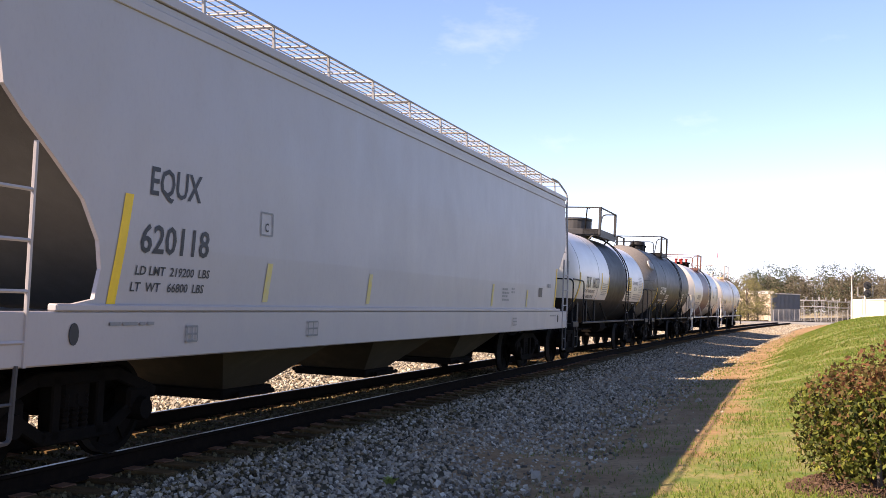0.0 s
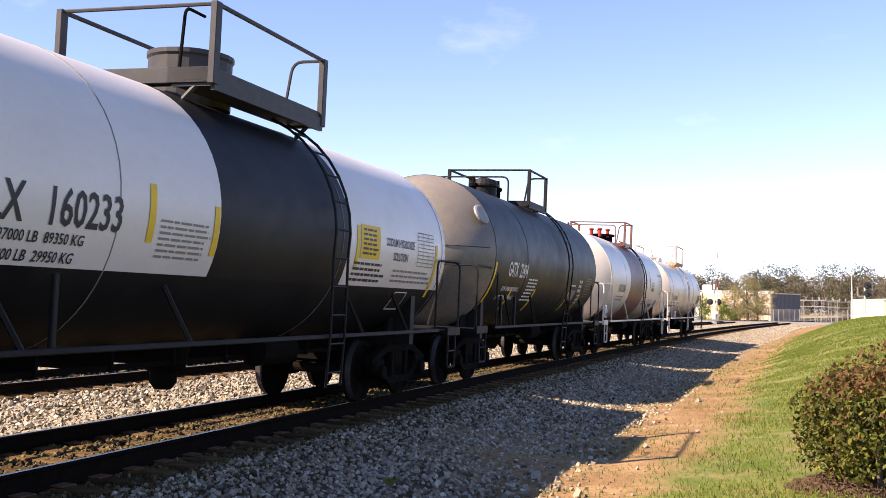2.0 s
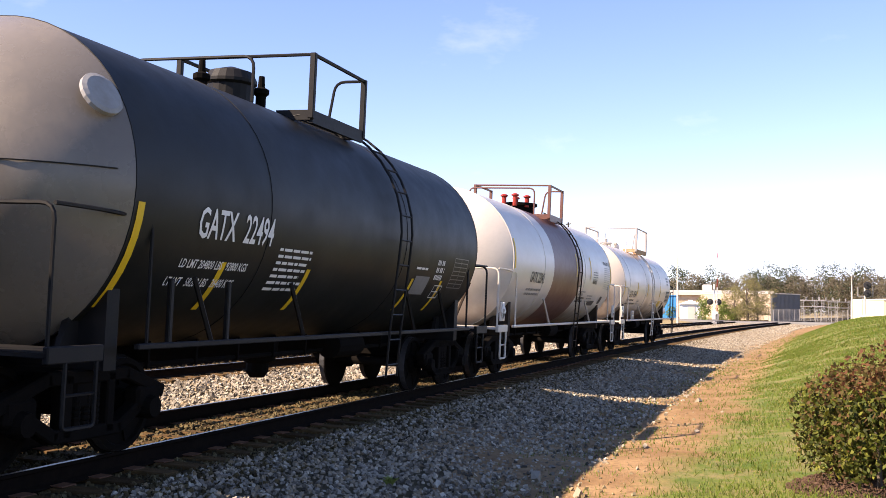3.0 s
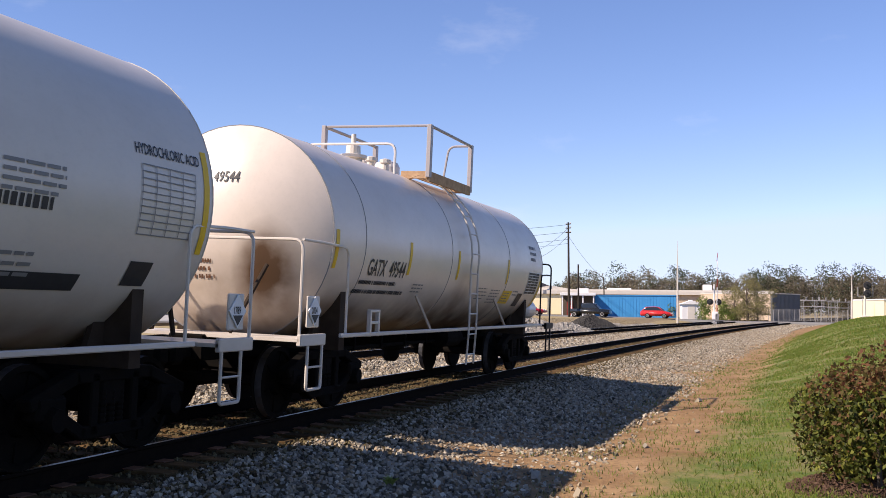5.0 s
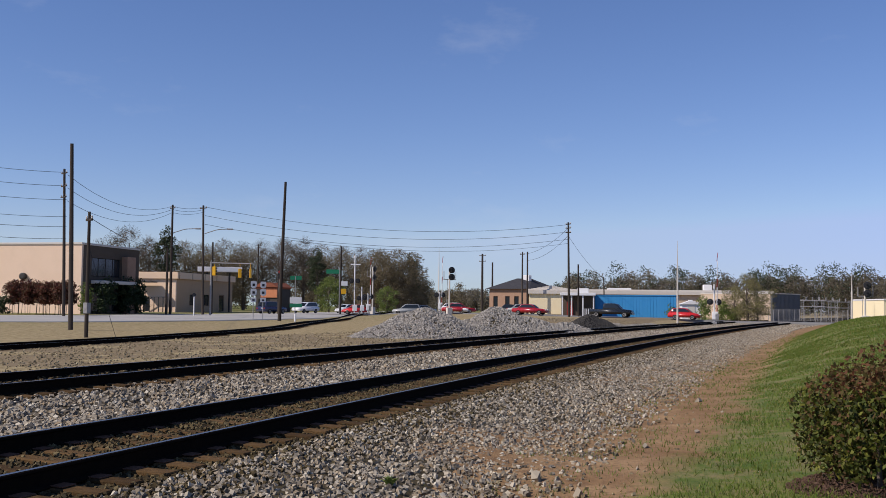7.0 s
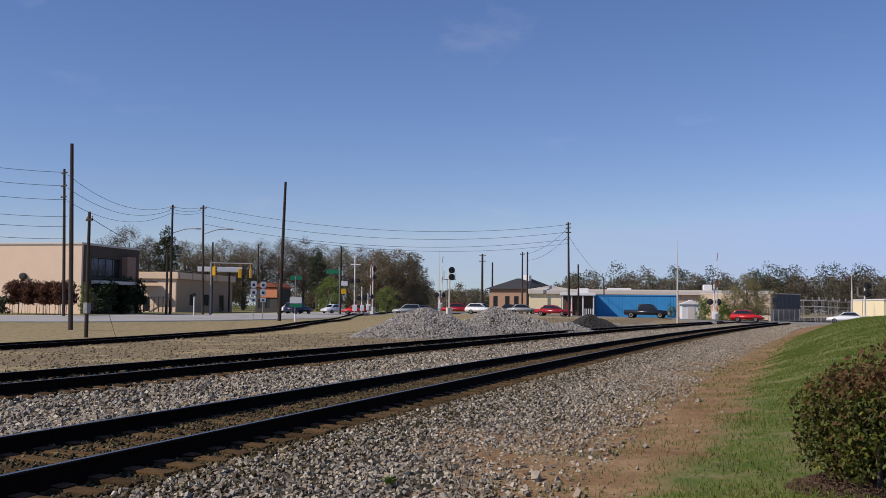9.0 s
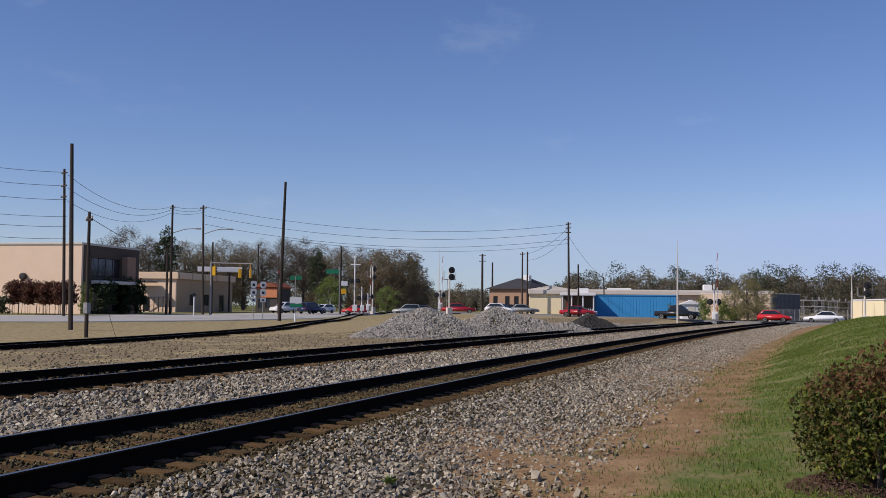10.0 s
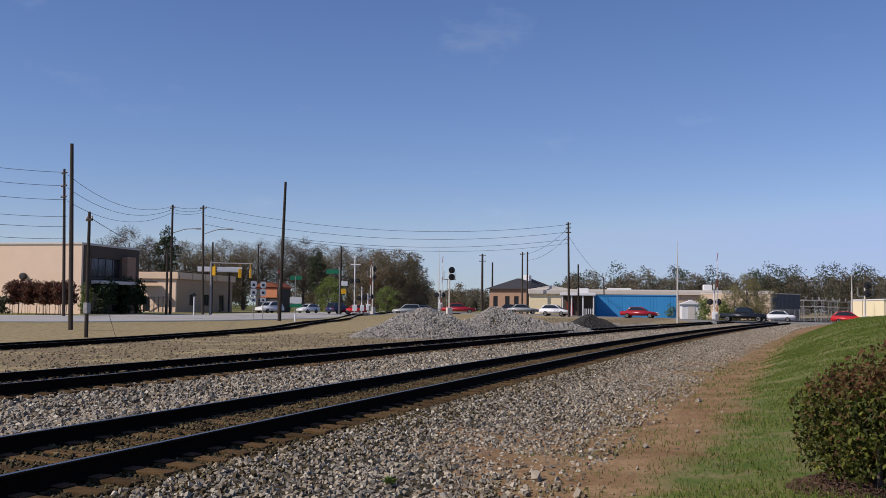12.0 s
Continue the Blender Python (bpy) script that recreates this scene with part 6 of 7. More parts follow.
def building(name, corner, towards, depth, hgt, mats, label, openings=(), side_openings=(), coping=0.25, base=0.4, roof=None, back_trim=True):
    """A flat-roofed block: front wall from corner to towards (seen from the tracks), depth behind it."""
    a, b = Vector(corner), Vector(towards)
    w = (b - a).length
    ang = math.degrees(math.atan2(b.y - a.y, b.x - a.x))
    t = thing(name, pose(a.x, a.y, min(ground_at(a.x, a.y), ground_at(b.x, b.y)) - base, 0, 0, ang), label, "building")
    H = hgt + base
    ops = [(o[0], o[1], o[2] + base, o[3] + base) for o in openings]
    bm = B()
    wall_with_openings(bm, w, H, 0.3, ops, Matrix())
    bmesh.ops.remove_doubles(bm, verts=bm.verts[:], dist=0.001)
    part("front_wall", bm, M[mats[0]], t)
    sops = [(o[0], o[1], o[2] + base, o[3] + base) for o in side_openings]
    for nm, x in (("side_wall", w), ("side_wall", 0.0)):
        bm = B()
        wall_with_openings(bm, depth - 0.3, H, 0.3, sops if x else [], pose(x if x else 0.3, 0.3, 0, 0, 0, 90))
        bmesh.ops.remove_doubles(bm, verts=bm.verts[:], dist=0.001)
        part(nm, bm, M[mats[1]], t)
    bm = box(B(), 0.3, w - 0.3, depth - 0.3, depth, 0, H)
    part("back_wall", bm, M[mats[1]], t)
    bm = box(B(), 0.05, w - 0.05, 0.05, depth - 0.05, H - 0.35, H - 0.2)
    part("roof_deck", bm, M["asphalt"], t)
    if coping:
        bm = box(B(), -0.08, w + 0.08, -0.1, 0.34, H, H + coping, 0.02)
        box(bm, -0.08, 0.34, 0.34, depth + 0.05, H, H + coping, 0.02)
        box(bm, w - 0.34, w + 0.08, 0.34, depth + 0.05, H, H + coping, 0.02)
        part("coping", bm, M[mats[2]], t)
    for k, (x0, x1, z0, z1) in enumerate(ops):
        win = part("window", box(B(), x0 + 0.06, x1 - 0.06, 0.14, 0.17, z0 + 0.06, z1 - 0.06), M["glass"], t)
        bm = B()
        for q in ((x0, x0 + 0.06, z0, z1), (x1 - 0.06, x1, z0, z1), (x0 + 0.06, x1 - 0.06, z0, z0 + 0.06), (x0 + 0.06, x1 - 0.06, z1 - 0.06, z1)):
            box(bm, q[0], q[1], 0.1, 0.2, q[2], q[3])
        part("frame", bm, M["frame_dark"], win)
    for k, (x0, x1, z0, z1) in enumerate(sops):
        win = part("window", box(B(), x0 + 0.06, x1 - 0.06, 0.14, 0.17, z0 + 0.06, z1 - 0.06, 0, pose(w, 0.3, 0, 0, 0, 90)), M["glass"], t)
        bm = B()
        for q in np.linspace(x0, x1 - 0.06, max(2, int((x1 - x0) / 1.4) + 1)):
            box(bm, q, q + 0.06, 0.1, 0.2, z0, z1, 0, pose(w, 0.3, 0, 0, 0, 90))
        part("frame", bm, M["frame_dark"], win)
    return t, w, H


M["stucco_tan"] = material("stucco_tan", (0.8, 0.6, 0.44), 0.9, other=(0.76, 0.56, 0.4), scale=0.3, amount=0.6, fine=0.1, bump=0.1, soil=(0.62, 0.47, 0.33), soil_amount=0.3, soil_scale=0.4)
M["fascia_peach"] = material("fascia_peach", (0.74, 0.55, 0.38), 0.85, other=(0.68, 0.5, 0.34), scale=0.5, amount=0.4)
# tan stucco with the unlit side's shade put into a near-black tone
M["stucco_shade"] = material("stucco_shade_tone", (0.11, 0.085, 0.065), 0.9, other=(0.085, 0.066, 0.05), scale=0.4, amount=0.6)
# same tan stucco, the low shop's half-shaded side painted into the colour
M["stucco_half_shade"] = material("stucco_half_shade", (0.46, 0.32, 0.2), 0.9, other=(0.4, 0.27, 0.17), scale=0.4, amount=0.5)
M["cream_wall"] = material("cream_wall", (0.84, 0.72, 0.47), 0.85, other=(0.78, 0.67, 0.43), scale=0.4, amount=0.5)
M["metal_tan"] = material("metal_tan", (0.55, 0.43, 0.31), 0.6, other=(0.5, 0.38, 0.27), scale=0.5, amount=0.5, stretch=(4, 4, 0.3))
M["metal_blue"] = material("metal_blue", (0.035, 0.24, 0.5), 0.6, other=(0.05, 0.27, 0.54), scale=0.5, amount=0.5, stretch=(4, 4, 0.3))
M["metal_grey"] = material("metal_grey", (0.12, 0.125, 0.13), 0.6, other=(0.1, 0.1, 0.105), scale=0.5, amount=0.5)
M["trim_light"] = material("trim_light", (0.62, 0.57, 0.5), 0.8, scale=0.6, amount=0.3)
M["trim_white"] = material("trim_white", (0.75, 0.74, 0.72), 0.6, scale=0.8, amount=0.25)
M["frame_dark"] = material("frame_dark", (0.05, 0.045, 0.04), 0.6, amount=0.3)
M["brick_red"] = material("brick_red", (0.36, 0.23, 0.16), 0.9, other=(0.29, 0.18, 0.12), scale=2, amount=0.6)
M["roof_dark"] = material("roof_dark", (0.045, 0.045, 0.05), 0.9, other=(0.07, 0.068, 0.07), scale=2, amount=0.6)
M["roof_red"] = material("roof_red", (0.2, 0.07, 0.04), 0.8, other=(0.26, 0.1, 0.06), scale=1, amount=0.5)
M["orange_wall"] = material("orange_wall", (0.5, 0.2, 0.1), 0.8, amount=0.4)

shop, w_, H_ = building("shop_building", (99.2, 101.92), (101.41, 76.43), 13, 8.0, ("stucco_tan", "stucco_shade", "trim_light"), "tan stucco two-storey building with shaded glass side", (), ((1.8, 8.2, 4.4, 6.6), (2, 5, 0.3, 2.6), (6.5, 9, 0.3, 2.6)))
bm = box(B(), w_ + 0.3, w_ + 2.0, 1.5, 9, 3.9, 4.3, 0.05)
part("awning", bm, M["trim_light"], shop)
bm = box(B(), w_ + 0.004, w_ + 0.8, 8.8, 10.8, 0, 7.4, 0.03)
part("brick_pier", bm, M["brick_red"], shop)
bm = lathe(B(), [(-0.5, 0.25), (-0.45, 0.4), (-0.05, 0.4), (0.0, 0.3)], 14, "Y", (w_ - 7.4, 0.0, 4.7))
part("wall_fan", bm, M["frame_dark"], shop)
diner, w_, H_ = building("low_shop", (132.5, 90.3), (133.2, 84.0), 20.8, 5.9, ("stucco_tan", "stucco_half_shade", "fascia_peach"), "low tan shop with pale fascia and dark doors", ((1.2, 2.2, 0.1, 2.2),), ((4.4, 6.0, 1.0, 2.7), (9.2, 11.4, 1.0, 2.7), (15.2, 17.2, 0.1, 2.7)), 0.0)
bm = box(B(), -0.1, w_ + 0.45, -0.35, -0.004, H_ - 1.0, H_ - 0.04, 0.02)
box(bm, w_ + 0.004, w_ + 0.45, 0.0, 21.0, H_ - 1.0, H_ - 0.04, 0.02)
part("fascia", bm, M["fascia_peach"], diner)
bm = B()
for k in range(5):
    box(bm, w_ + 0.451, w_ + 0.48, 0.2 + 4.4 * k, 0.3 + 4.4 * k, H_ - 1.0, H_ - 0.04)
part("fascia_joint", bm, M["frame_dark"], diner)
bm = box(B(), 0.2, 3.6, -2.2, -0.36, H_ - 1.6, H_ - 1.45)
part("porch_roof", bm, M["roof_dark"], diner)
# timber stair and railing before the lit wall
for k in range(6):
    part("stair_tread", box(B(), 1.2 + 0.32 * k, 1.5 + 0.32 * k, -2.0, -0.7, 0.4 + 0.2 * k, 0.46 + 0.2 * k), M["frame_dark"], diner)
for y in (-2.0, -0.7):
    part("stair_rail", tube(B(), [(1.2, y, 1.5), (3.1, y, 2.6), (5.4, y, 2.6)], 0.06, 6), M["frame_dark"], diner)
    for k in range(7):
        part("rail_post", tube(B(), [(1.2 + 0.7 * k, y, 0.3), (1.2 + 0.7 * k, y, min(1.5 + 0.41 * k, 2.6))], 0.05, 6), M["frame_dark"], diner)
canopy = thing("canopy_sign", rest(146.19, 84.23, facing(146.19, 84.23) + 30), "white station canopy with dark underside beyond the shop", "canopy")
bm = box(B(), -3.4, 3.4, -1.4, 1.4, 6.35, 7.1, 0.03, Matrix.Rotation(radians(-32), 4, "Z"))
part("fascia", bm, M["trim_white"], canopy)
for x in (-2, 2):
    part("column", tube(B(), [(x, 0.5, -0.1), (x, 0.5, 6.4)], 0.15, 8), M["frame_dark"], canopy)
cafe, w_, H_ = building("roadside_cafe", (163.18, 86.92), (162.53, 82.45), 4, 4.0, ("frame_dark", "frame_dark", "roof_red"), "small dark roadside shop with orange fascia and red roof", ((0.6, 1.5, 0.6, 2.2), (2.1, 3.0, 0.6, 2.2)), (), 0.3)
part("fascia", box(B(), 1.2, w_ + 0.1, -0.2, -0.004, H_ - 1.5, H_ - 0.1, 0.02), M["orange_wall"], cafe)
part("roof", prism(B(), [(-0.3, H_ + 0.3), (w_ + 0.3, H_ + 0.3), (w_ * 0.75, H_ + 1.1), (w_ * 0.25, H_ + 1.1)], -0.3, 4.2), M["roof_red"], cafe)
house, w_, H_ = building("brick_house", (181.49, 49.76), (179.71, 42.26), 12, 4.5, ("brick_red", "brick_red", "trim_light"), "brick house with dark hipped roof and white chimney", ((0.8, 1.7, 1.2, 3.2), (3.2, 4.1, 1.2, 3.2), (5.0, 5.9, 1.2, 3.2)), (), 0.0)
bm = B()
a = [bm.verts.new(p) for p in ((-0.6, -0.6, H_), (w_ + 0.6, -0.6, H_), (w_ + 0.6, 12.6, H_), (-0.6, 12.6, H_))]
r0, r1 = bm.verts.new((w_ * 0.42, 4.5, H_ + 2.0)), bm.verts.new((w_ * 0.62, 7.5, H_ + 2.0))
for q in ((a[0], a[1], r0), (a[1], a[2], r1, r0), (a[2], a[3], r1), (a[3], a[0], r0, r1)):
    bm.faces.new(q)
bm.faces.new(a[::-1])
part("roof", bm, M["roof_dark"], house)
part("chimney", box(B(), w_ * 0.55, w_ * 0.55 + 1.2, 5, 6, H_ + 1.4, H_ + 2.6, 0.04), M["trim_white"], house)
ware, w_, H_ = building("warehouse", (168.05, 39.33), (175.07, 1.33), 30, 4.5, ("metal_tan", "metal_grey", "trim_light"), "long low tan metal warehouse with pale roof edge", ((1.2, 2.4, 0.1, 2.3), (4.2, 5.0, 1.0, 2.2)), (), 0.0)
bm = box(B(), -0.4, w_ + 0.4, -0.5, -0.004, H_ - 0.5, H_ + 0.1, 0.02)
box(bm, -0.4, w_ + 0.4, -0.2, 30.4, H_ + 0.1, H_ + 0.3, 0.02)
part("roof_edge", bm, M["trim_light"], ware)
bm = B()
for x in np.arange(0.6, w_, 0.6):
    box(bm, x - 0.02, x + 0.02, -0.03, -0.004, 0, H_ - 0.52)
part("wall_rib", bm, M["metal_tan"], ware)
bm = prism(B(), [(0.2, H_ + 0.3), (7.0, H_ + 0.3), (3.6, H_ + 0.9)], 0.0, 30)
part("gable", bm, M["trim_light"], ware)
bm = box(B(), 0.0, 6.8, -0.12, -0.04, 0.0, H_ - 0.52)
part("cream_front", bm, M["cream_wall"], ware, "lit cream painted front panel")
part("roof_unit", box(B(), 29, 30.4, 8, 9.4, H_ + 0.3, H_ + 1.4, 0.05), M["trim_white"], ware)
part("roof_unit", box(B(), 13, 17, 8, 10, H_ + 0.3, H_ + 0.7, 0.05), M["trim_white"], ware)
grey, w_, H_ = building("warehouse_annex", (167.78, 1.11), (177.54, -3.07), 12, 4.3, ("metal_grey", "metal_tan", "trim_light"), "dark grey metal warehouse annex", (), (), 0.15)
bm = B()
for x in np.arange(0.5, w_, 0.5):
    box(bm, x - 0.02, x + 0.02, -0.03, -0.004, 0, H_)
part("wall_rib", bm, M["metal_grey"], grey)
blue, w_, H_ = building("blue_building", (151.44, 25.69), (152.01, 14.14), 9, 3.1, ("metal_blue", "metal_blue", "metal_blue"), "blue metal-clad building with flat roof", (), (), 0.12)
bm = B()
for x in np.arange(0.4, w_, 0.4):
    box(bm, x - 0.015, x + 0.015, -0.03, -0.004, 0, H_)
part("wall_rib", bm, M["metal_blue"], blue)
porch = thing("entrance_porch", rest(148.75, 27.51, facing(148.75, 27.51)), "white timber entrance porch with railings and red door", "porch")
part("roof", box(B(), -2.6, 2.4, -1.6, 2.4, 2.95, 3.35, 0.03), M["trim_white"], porch)
part("sign_board", box(B(), -0.2, 1.4, -0.6, -0.4, 3.35, 4.0, 0.02), M["trim_white"], porch)
for x in (-2.3, -1.0, 0.6, 2.1):
    part("post", box(B(), x - 0.09, x + 0.09, -1.4, -1.22, -0.1, 2.95, 0.01), M["trim_white"], porch)
for x in np.arange(0.9, 2.0, 0.25):
    part("baluster", box(B(), x - 0.05, x + 0.05, -1.36, -1.28, 0.0, 1.1), M["trim_white"], porch)
part("door", box(B(), -1.7, -0.8, 1.6, 1.7, -0.1, 2.2, 0.01), M["valve_red"], porch)
# the porch's rear wall takes the same shade-painted stucco
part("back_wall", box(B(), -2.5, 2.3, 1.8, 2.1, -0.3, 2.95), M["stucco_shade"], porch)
end_b, w_, H_ = building("roadside_building", (160.0, -14.0), (162.4, -22.0), 12, 3.3, ("cream_wall", "cream_wall", "trim_white"), "cream roadside building with white roof", ((1.5, 2.6, 0.6, 1.8),), (), 0.2)
part("blue_awning", prism(B(), [(2.6, 0.4), (7.2, 0.4), (7.2, 2.3), (6.6, 2.3)], -3.0, -0.3), M["awning_blue"] if "awning_blue" in M else M.setdefault("awning_blue", material("awning_blue", (0.05, 0.055, 0.1), 0.7)), end_b)


# ---------------- poles, wires, signals ----------------
def utility_pole(x, y, hgt, r, arms, label, lean=(0, 0), mat="pole_wood"):
    t = thing("utility_pole", rest(x, y), label, "utility pole", "utility poles")
    bm = tube(B(), [(0, 0, -0.5), (lean[0] * 0.5, lean[1] * 0.5, hgt * 0.5), (lean[0], lean[1], hgt)], [r, r * 0.86, r * 0.68], 10)
    part("pole", bm, M[mat], t)
    for z, w in arms:
        bm = box(B(), -w / 2, w / 2, -0.05, 0.05, z - 0.06, z + 0.06, 0.01, pose(lean[0], lean[1], 0, 0, 0, 62))
        arm = part("crossarm", bm, M[mat], t)
        bm = B()
        for k in (-0.45, 0.0, 0.45):
            lathe(bm, [(0.06, 0.05), (0.1, 0.06), (0.14, 0.035), (0.18, 0.06), (0.22, 0.03)], 8, "Z", Matrix.Rotation(radians(62), 3, "Z") @ Vector((k * w, 0, z)) + Vector((lean[0], lean[1], 0)))
        part("insulator", bm, M["trim_light"], arm)
    return t


POLES = {}
for key, x, y, hgt, r, arms, lab, lean in (
        ("a", 57.71, 44.19, 12.25, 0.165, (), "tall weathered wooden utility pole without crossarms", (-0.23, 0.17)),
        ("b", 87.39, 67.79, 14.73, 0.17, ((14.3, 1.2), (13.0, 1.2), (11.9, 1.2)), "wooden utility pole carrying three wire arms", (-0.16, 0.33)),
        ("c", 48.53, 36.15, 6.9, 0.115, ((6.45, 0.7),), "short wooden pole with meter box and guy wire", (-0.07, -0.04)),
        ("d", 111.56, 71.07, 13.5, 0.17, ((13.1, 1.2),), "wooden street pole with lamp bracket", (0, 0)),
        ("e", 116.31, 69.35, 13.86, 0.17, ((13.5, 1.6),), "wooden street pole with lamp bracket", (-0.05, 0.25)),
        ("f", 109.67, 70.41, 8.07, 0.16, (), "short wooden pole beside the street", (0, 0)),
        ("g", 120.18, 70.40, 9.43, 0.15, (), "short wooden pole behind the signals", (0, 0)),
        ("h", 98.31, 49.58, 14.55, 0.19, (), "tall dark leaning utility pole", (0.11, -0.38)),
        ("i", 152.05, 66.07, 10.72, 0.17, (), "wooden pole by the street crossing", (0.05, 0)),
        ("j", 221.54, 62.41, 13.07, 0.3, ((12.70, 2.0), (11.45, 2.0)), "distant steel transmission pole", (0, 0)),
        ("k", 202.91, 55.04, 10.46, 0.22, (), "distant wooden pole by the house", (0, 0)),
        ("l", 160.88, 38.75, 9.83, 0.16, ((9.47, 1.0),), "wooden pole before the brick house", (0, 0)),
        ("m", 166.01, 39.14, 10.12, 0.16, (), "wooden pole before the brick house", (0, 0)),
        ("n", 138.43, 26.90, 12.67, 0.17, ((12.44, 0.9), (11.9, 0.9), (11.3, 0.9)), "tall wooden utility pole with stacked arms", (-0.2, 0.1)),
        ("o", 140.81, 26.04, 7.15, 0.15, (), "weathered leaning service pole", (-0.15, 0.05)),
        ("p", 179.42, 95.20, 12.78, 0.16, ((12.13, 1.4),), "distant wooden street pole", (0, 0)),
        ("q", 135.49, 68.55, 8.45, 0.1, (), "slim dark wooden street pole", (0, 0)),
        ("r", 164.88, 26.36, 6.07, 0.12, (), "short leaning wooden pole by the blue building", (-0.4, 0.1))):
    POLES[key] = (utility_pole(x, y, hgt, r, arms, lab, lean), hgt)


def top_of(key, drop=0.0):
    p, hgt = POLES[key]
    return p.location + Vector((0, 0, hgt - drop))


def wire(a, b, sag=0.6, r=0.012):
    r *= 1.5
    pts = [a.lerp(b, i / 14) - Vector((0, 0, sag * 4 * (i / 14) * (1 - i / 14))) for i in range(15)]
    return tagged(part("overhead_wire", tube(B(), pts, r, 4), M["wire"]), "thin black overhead wire strung between poles", "wire", "overhead wires")


left_off = Vector((71.61, 77.61, 0))
for dz, dd in ((0.35, 0.0), (1.7, 0.0), (3.1, 0.0), (4.8, 0.0), (5.8, 0.0), (7.0, 0.0)):
    a = top_of("b", dz)
    wire(Vector((left_off.x, left_off.y, a.z + 0.9)), a, 0.5, 0.016)
for dz in (0.6, 1.9, 3.2):
    wire(top_of("b", dz), top_of("d", dz * 0.3), 1.6, 0.015)
    wire(top_of("d", dz * 0.3), top_of("e", dz * 0.25), 0.3, 0.015)
for dz in (0.2, 1.3, 2.4):
    wire(top_of("e", dz), top_of("n", dz * 0.9 + 0.1), 1.9, 0.018)
wire(top_of("c", 0.3), top_of("d", 5.0), 0.8, 0.012)
wire(top_of("h", 6.0), top_of("n", 2.8), 1.2, 0.014)
wire(top_of("n", 0.6), top_of("l", 0.4), 0.8, 0.014)
wire(top_of("n", 1.6), top_of("m", 1.4), 0.8, 0.014)
wire(top_of("n", 2.0), top_of("r", 0.4), 0.5, 0.012)
for key in ("d", "e"):
    p, hgt = POLES[key]
    dirv = Vector((0.33, -0.94, 0))
    bm = tube(B(), rounded([p.location + Vector((0, 0, hgt * 0.74)), p.location + dirv * 1.6 + Vector((0, 0, hgt * 0.78)), p.location + dirv * 3.0 + Vector((0, 0, hgt * 0.785))], 0.5), 0.05, 6)
    box(bm, -0.35, 0.35, -0.12, 0.12, -0.1, 0.08, 0.03, Matrix.Translation(p.location + dirv * 3.2 + Vector((0, 0, hgt * 0.785))) @ Matrix.Rotation(math.atan2(dirv.y, dirv.x), 4, "Z"))
    o = part("lamp_arm", bm, M["steel_grey"], p)
    o.matrix_parent_inverse = p.matrix_world.inverted()
bm = box(B(), -0.16, 0.16, -0.14, 0.14, 1.3, 1.9, 0.02)
part("meter_box", bm, M["steel_grey"], POLES["c"][0])
part("guy_wire", tube(B(), [(0.0, 0.0, 5.0), (1.0, -1.2, 0.0)], 0.012, 4), M["wire"], POLES["c"][0])

M["signal_yellow"] = material("signal_yellow", (0.75, 0.4, 0.02), 0.5, amount=0.3, bump=0)
M["sign_green"] = material("sign_green", (0.02, 0.2, 0.1), 0.5, amount=0.3, bump=0)
M["lens_dark"] = material("lens_dark", (0.03, 0.03, 0.03), 0.2, bump=0)
signal_x, signal_y = 113.06, 66.39
t = thing("traffic_signal", rest(signal_x, signal_y), "traffic signal arm with yellow lights over the street", "traffic light")
base_z = t.location.z
part("mast", tube(B(), [(0, 0, -0.2), (0, 0, 6.6)], 0.11, 8), M["steel_grey"], t)
part("arm", tube(B(), [(0, 0, 6.45), ((112.83, 60.63)[0] - signal_x, (112.83, 60.63)[1] - signal_y, 6.3)], 0.06, 6), M["steel_grey"], t)
for x, y, z, turn, k in ((113.19, 66.00, 5.57, 10, 0), (113.26, 62.54, 5.30, 30, 0), (112.76, 60.82, 5.28, 200, 1)):
    q = Matrix.Translation((x - signal_x, y - signal_y, z - 0.55 - base_z)) @ Matrix.Rotation(radians(turn), 4, "Z")
    bm = box(B(), -0.2, 0.2, -0.2, 0.2, 0, 1.1, 0.03) if not k else box(B(), -0.42, 0.42, -0.08, 0.08, 0, 1.1, 0.03)
    tube(bm, [(0, 0, 1.05), (0, 0, 6.35 - q.translation.z)], 0.03, 5)
    hd = part("signal_head", bm, M["signal_yellow"], t)
    hd.matrix_local = q
    for z2 in (0.2, 0.55, 0.9):
        part("lens", lathe(B(), [(-0.32, 0.12), (-0.2, 0.13), (-0.2, 0.02)], 12, "Y", (0, 0, z2)), M["lens_dark"], hd)


def route_signs(x, y, label, shields):
    t = thing("route_sign", rest(x, y), label, "road sign", "route signs")
    part("post", tube(B(), [(0, 0, -0.2), (0, 0, 3.9)], 0.045, 6), M["steel_grey"], t)
    for k in range(shields):
        z = 3.75 - 0.82 * k
        hh = 0.36 if k < shields - 1 else 0.24
        bm = prism(B(), [(-0.3, z - hh * 0.7), (-0.12, z - hh), (0.12, z - hh), (0.3, z - hh * 0.7), (0.33, z + hh * 0.3), (0.28, z + hh), (-0.28, z + hh), (-0.33, z + hh * 0.3)] if k < shields - 1 else [(-0.3, z - hh), (0.3, z - hh), (0.3, z + hh), (-0.3, z + hh)], -0.075, -0.055)
        s = part("shield", bm, M["trim_white"], t)
        part("route_mark", box(B(), -0.13, 0.13, -0.085, -0.076, z - hh * 0.45, z + hh * 0.3), M["ink"], s)
    t.rotation_euler.z = radians(facing(x, y) + 8)
    return t


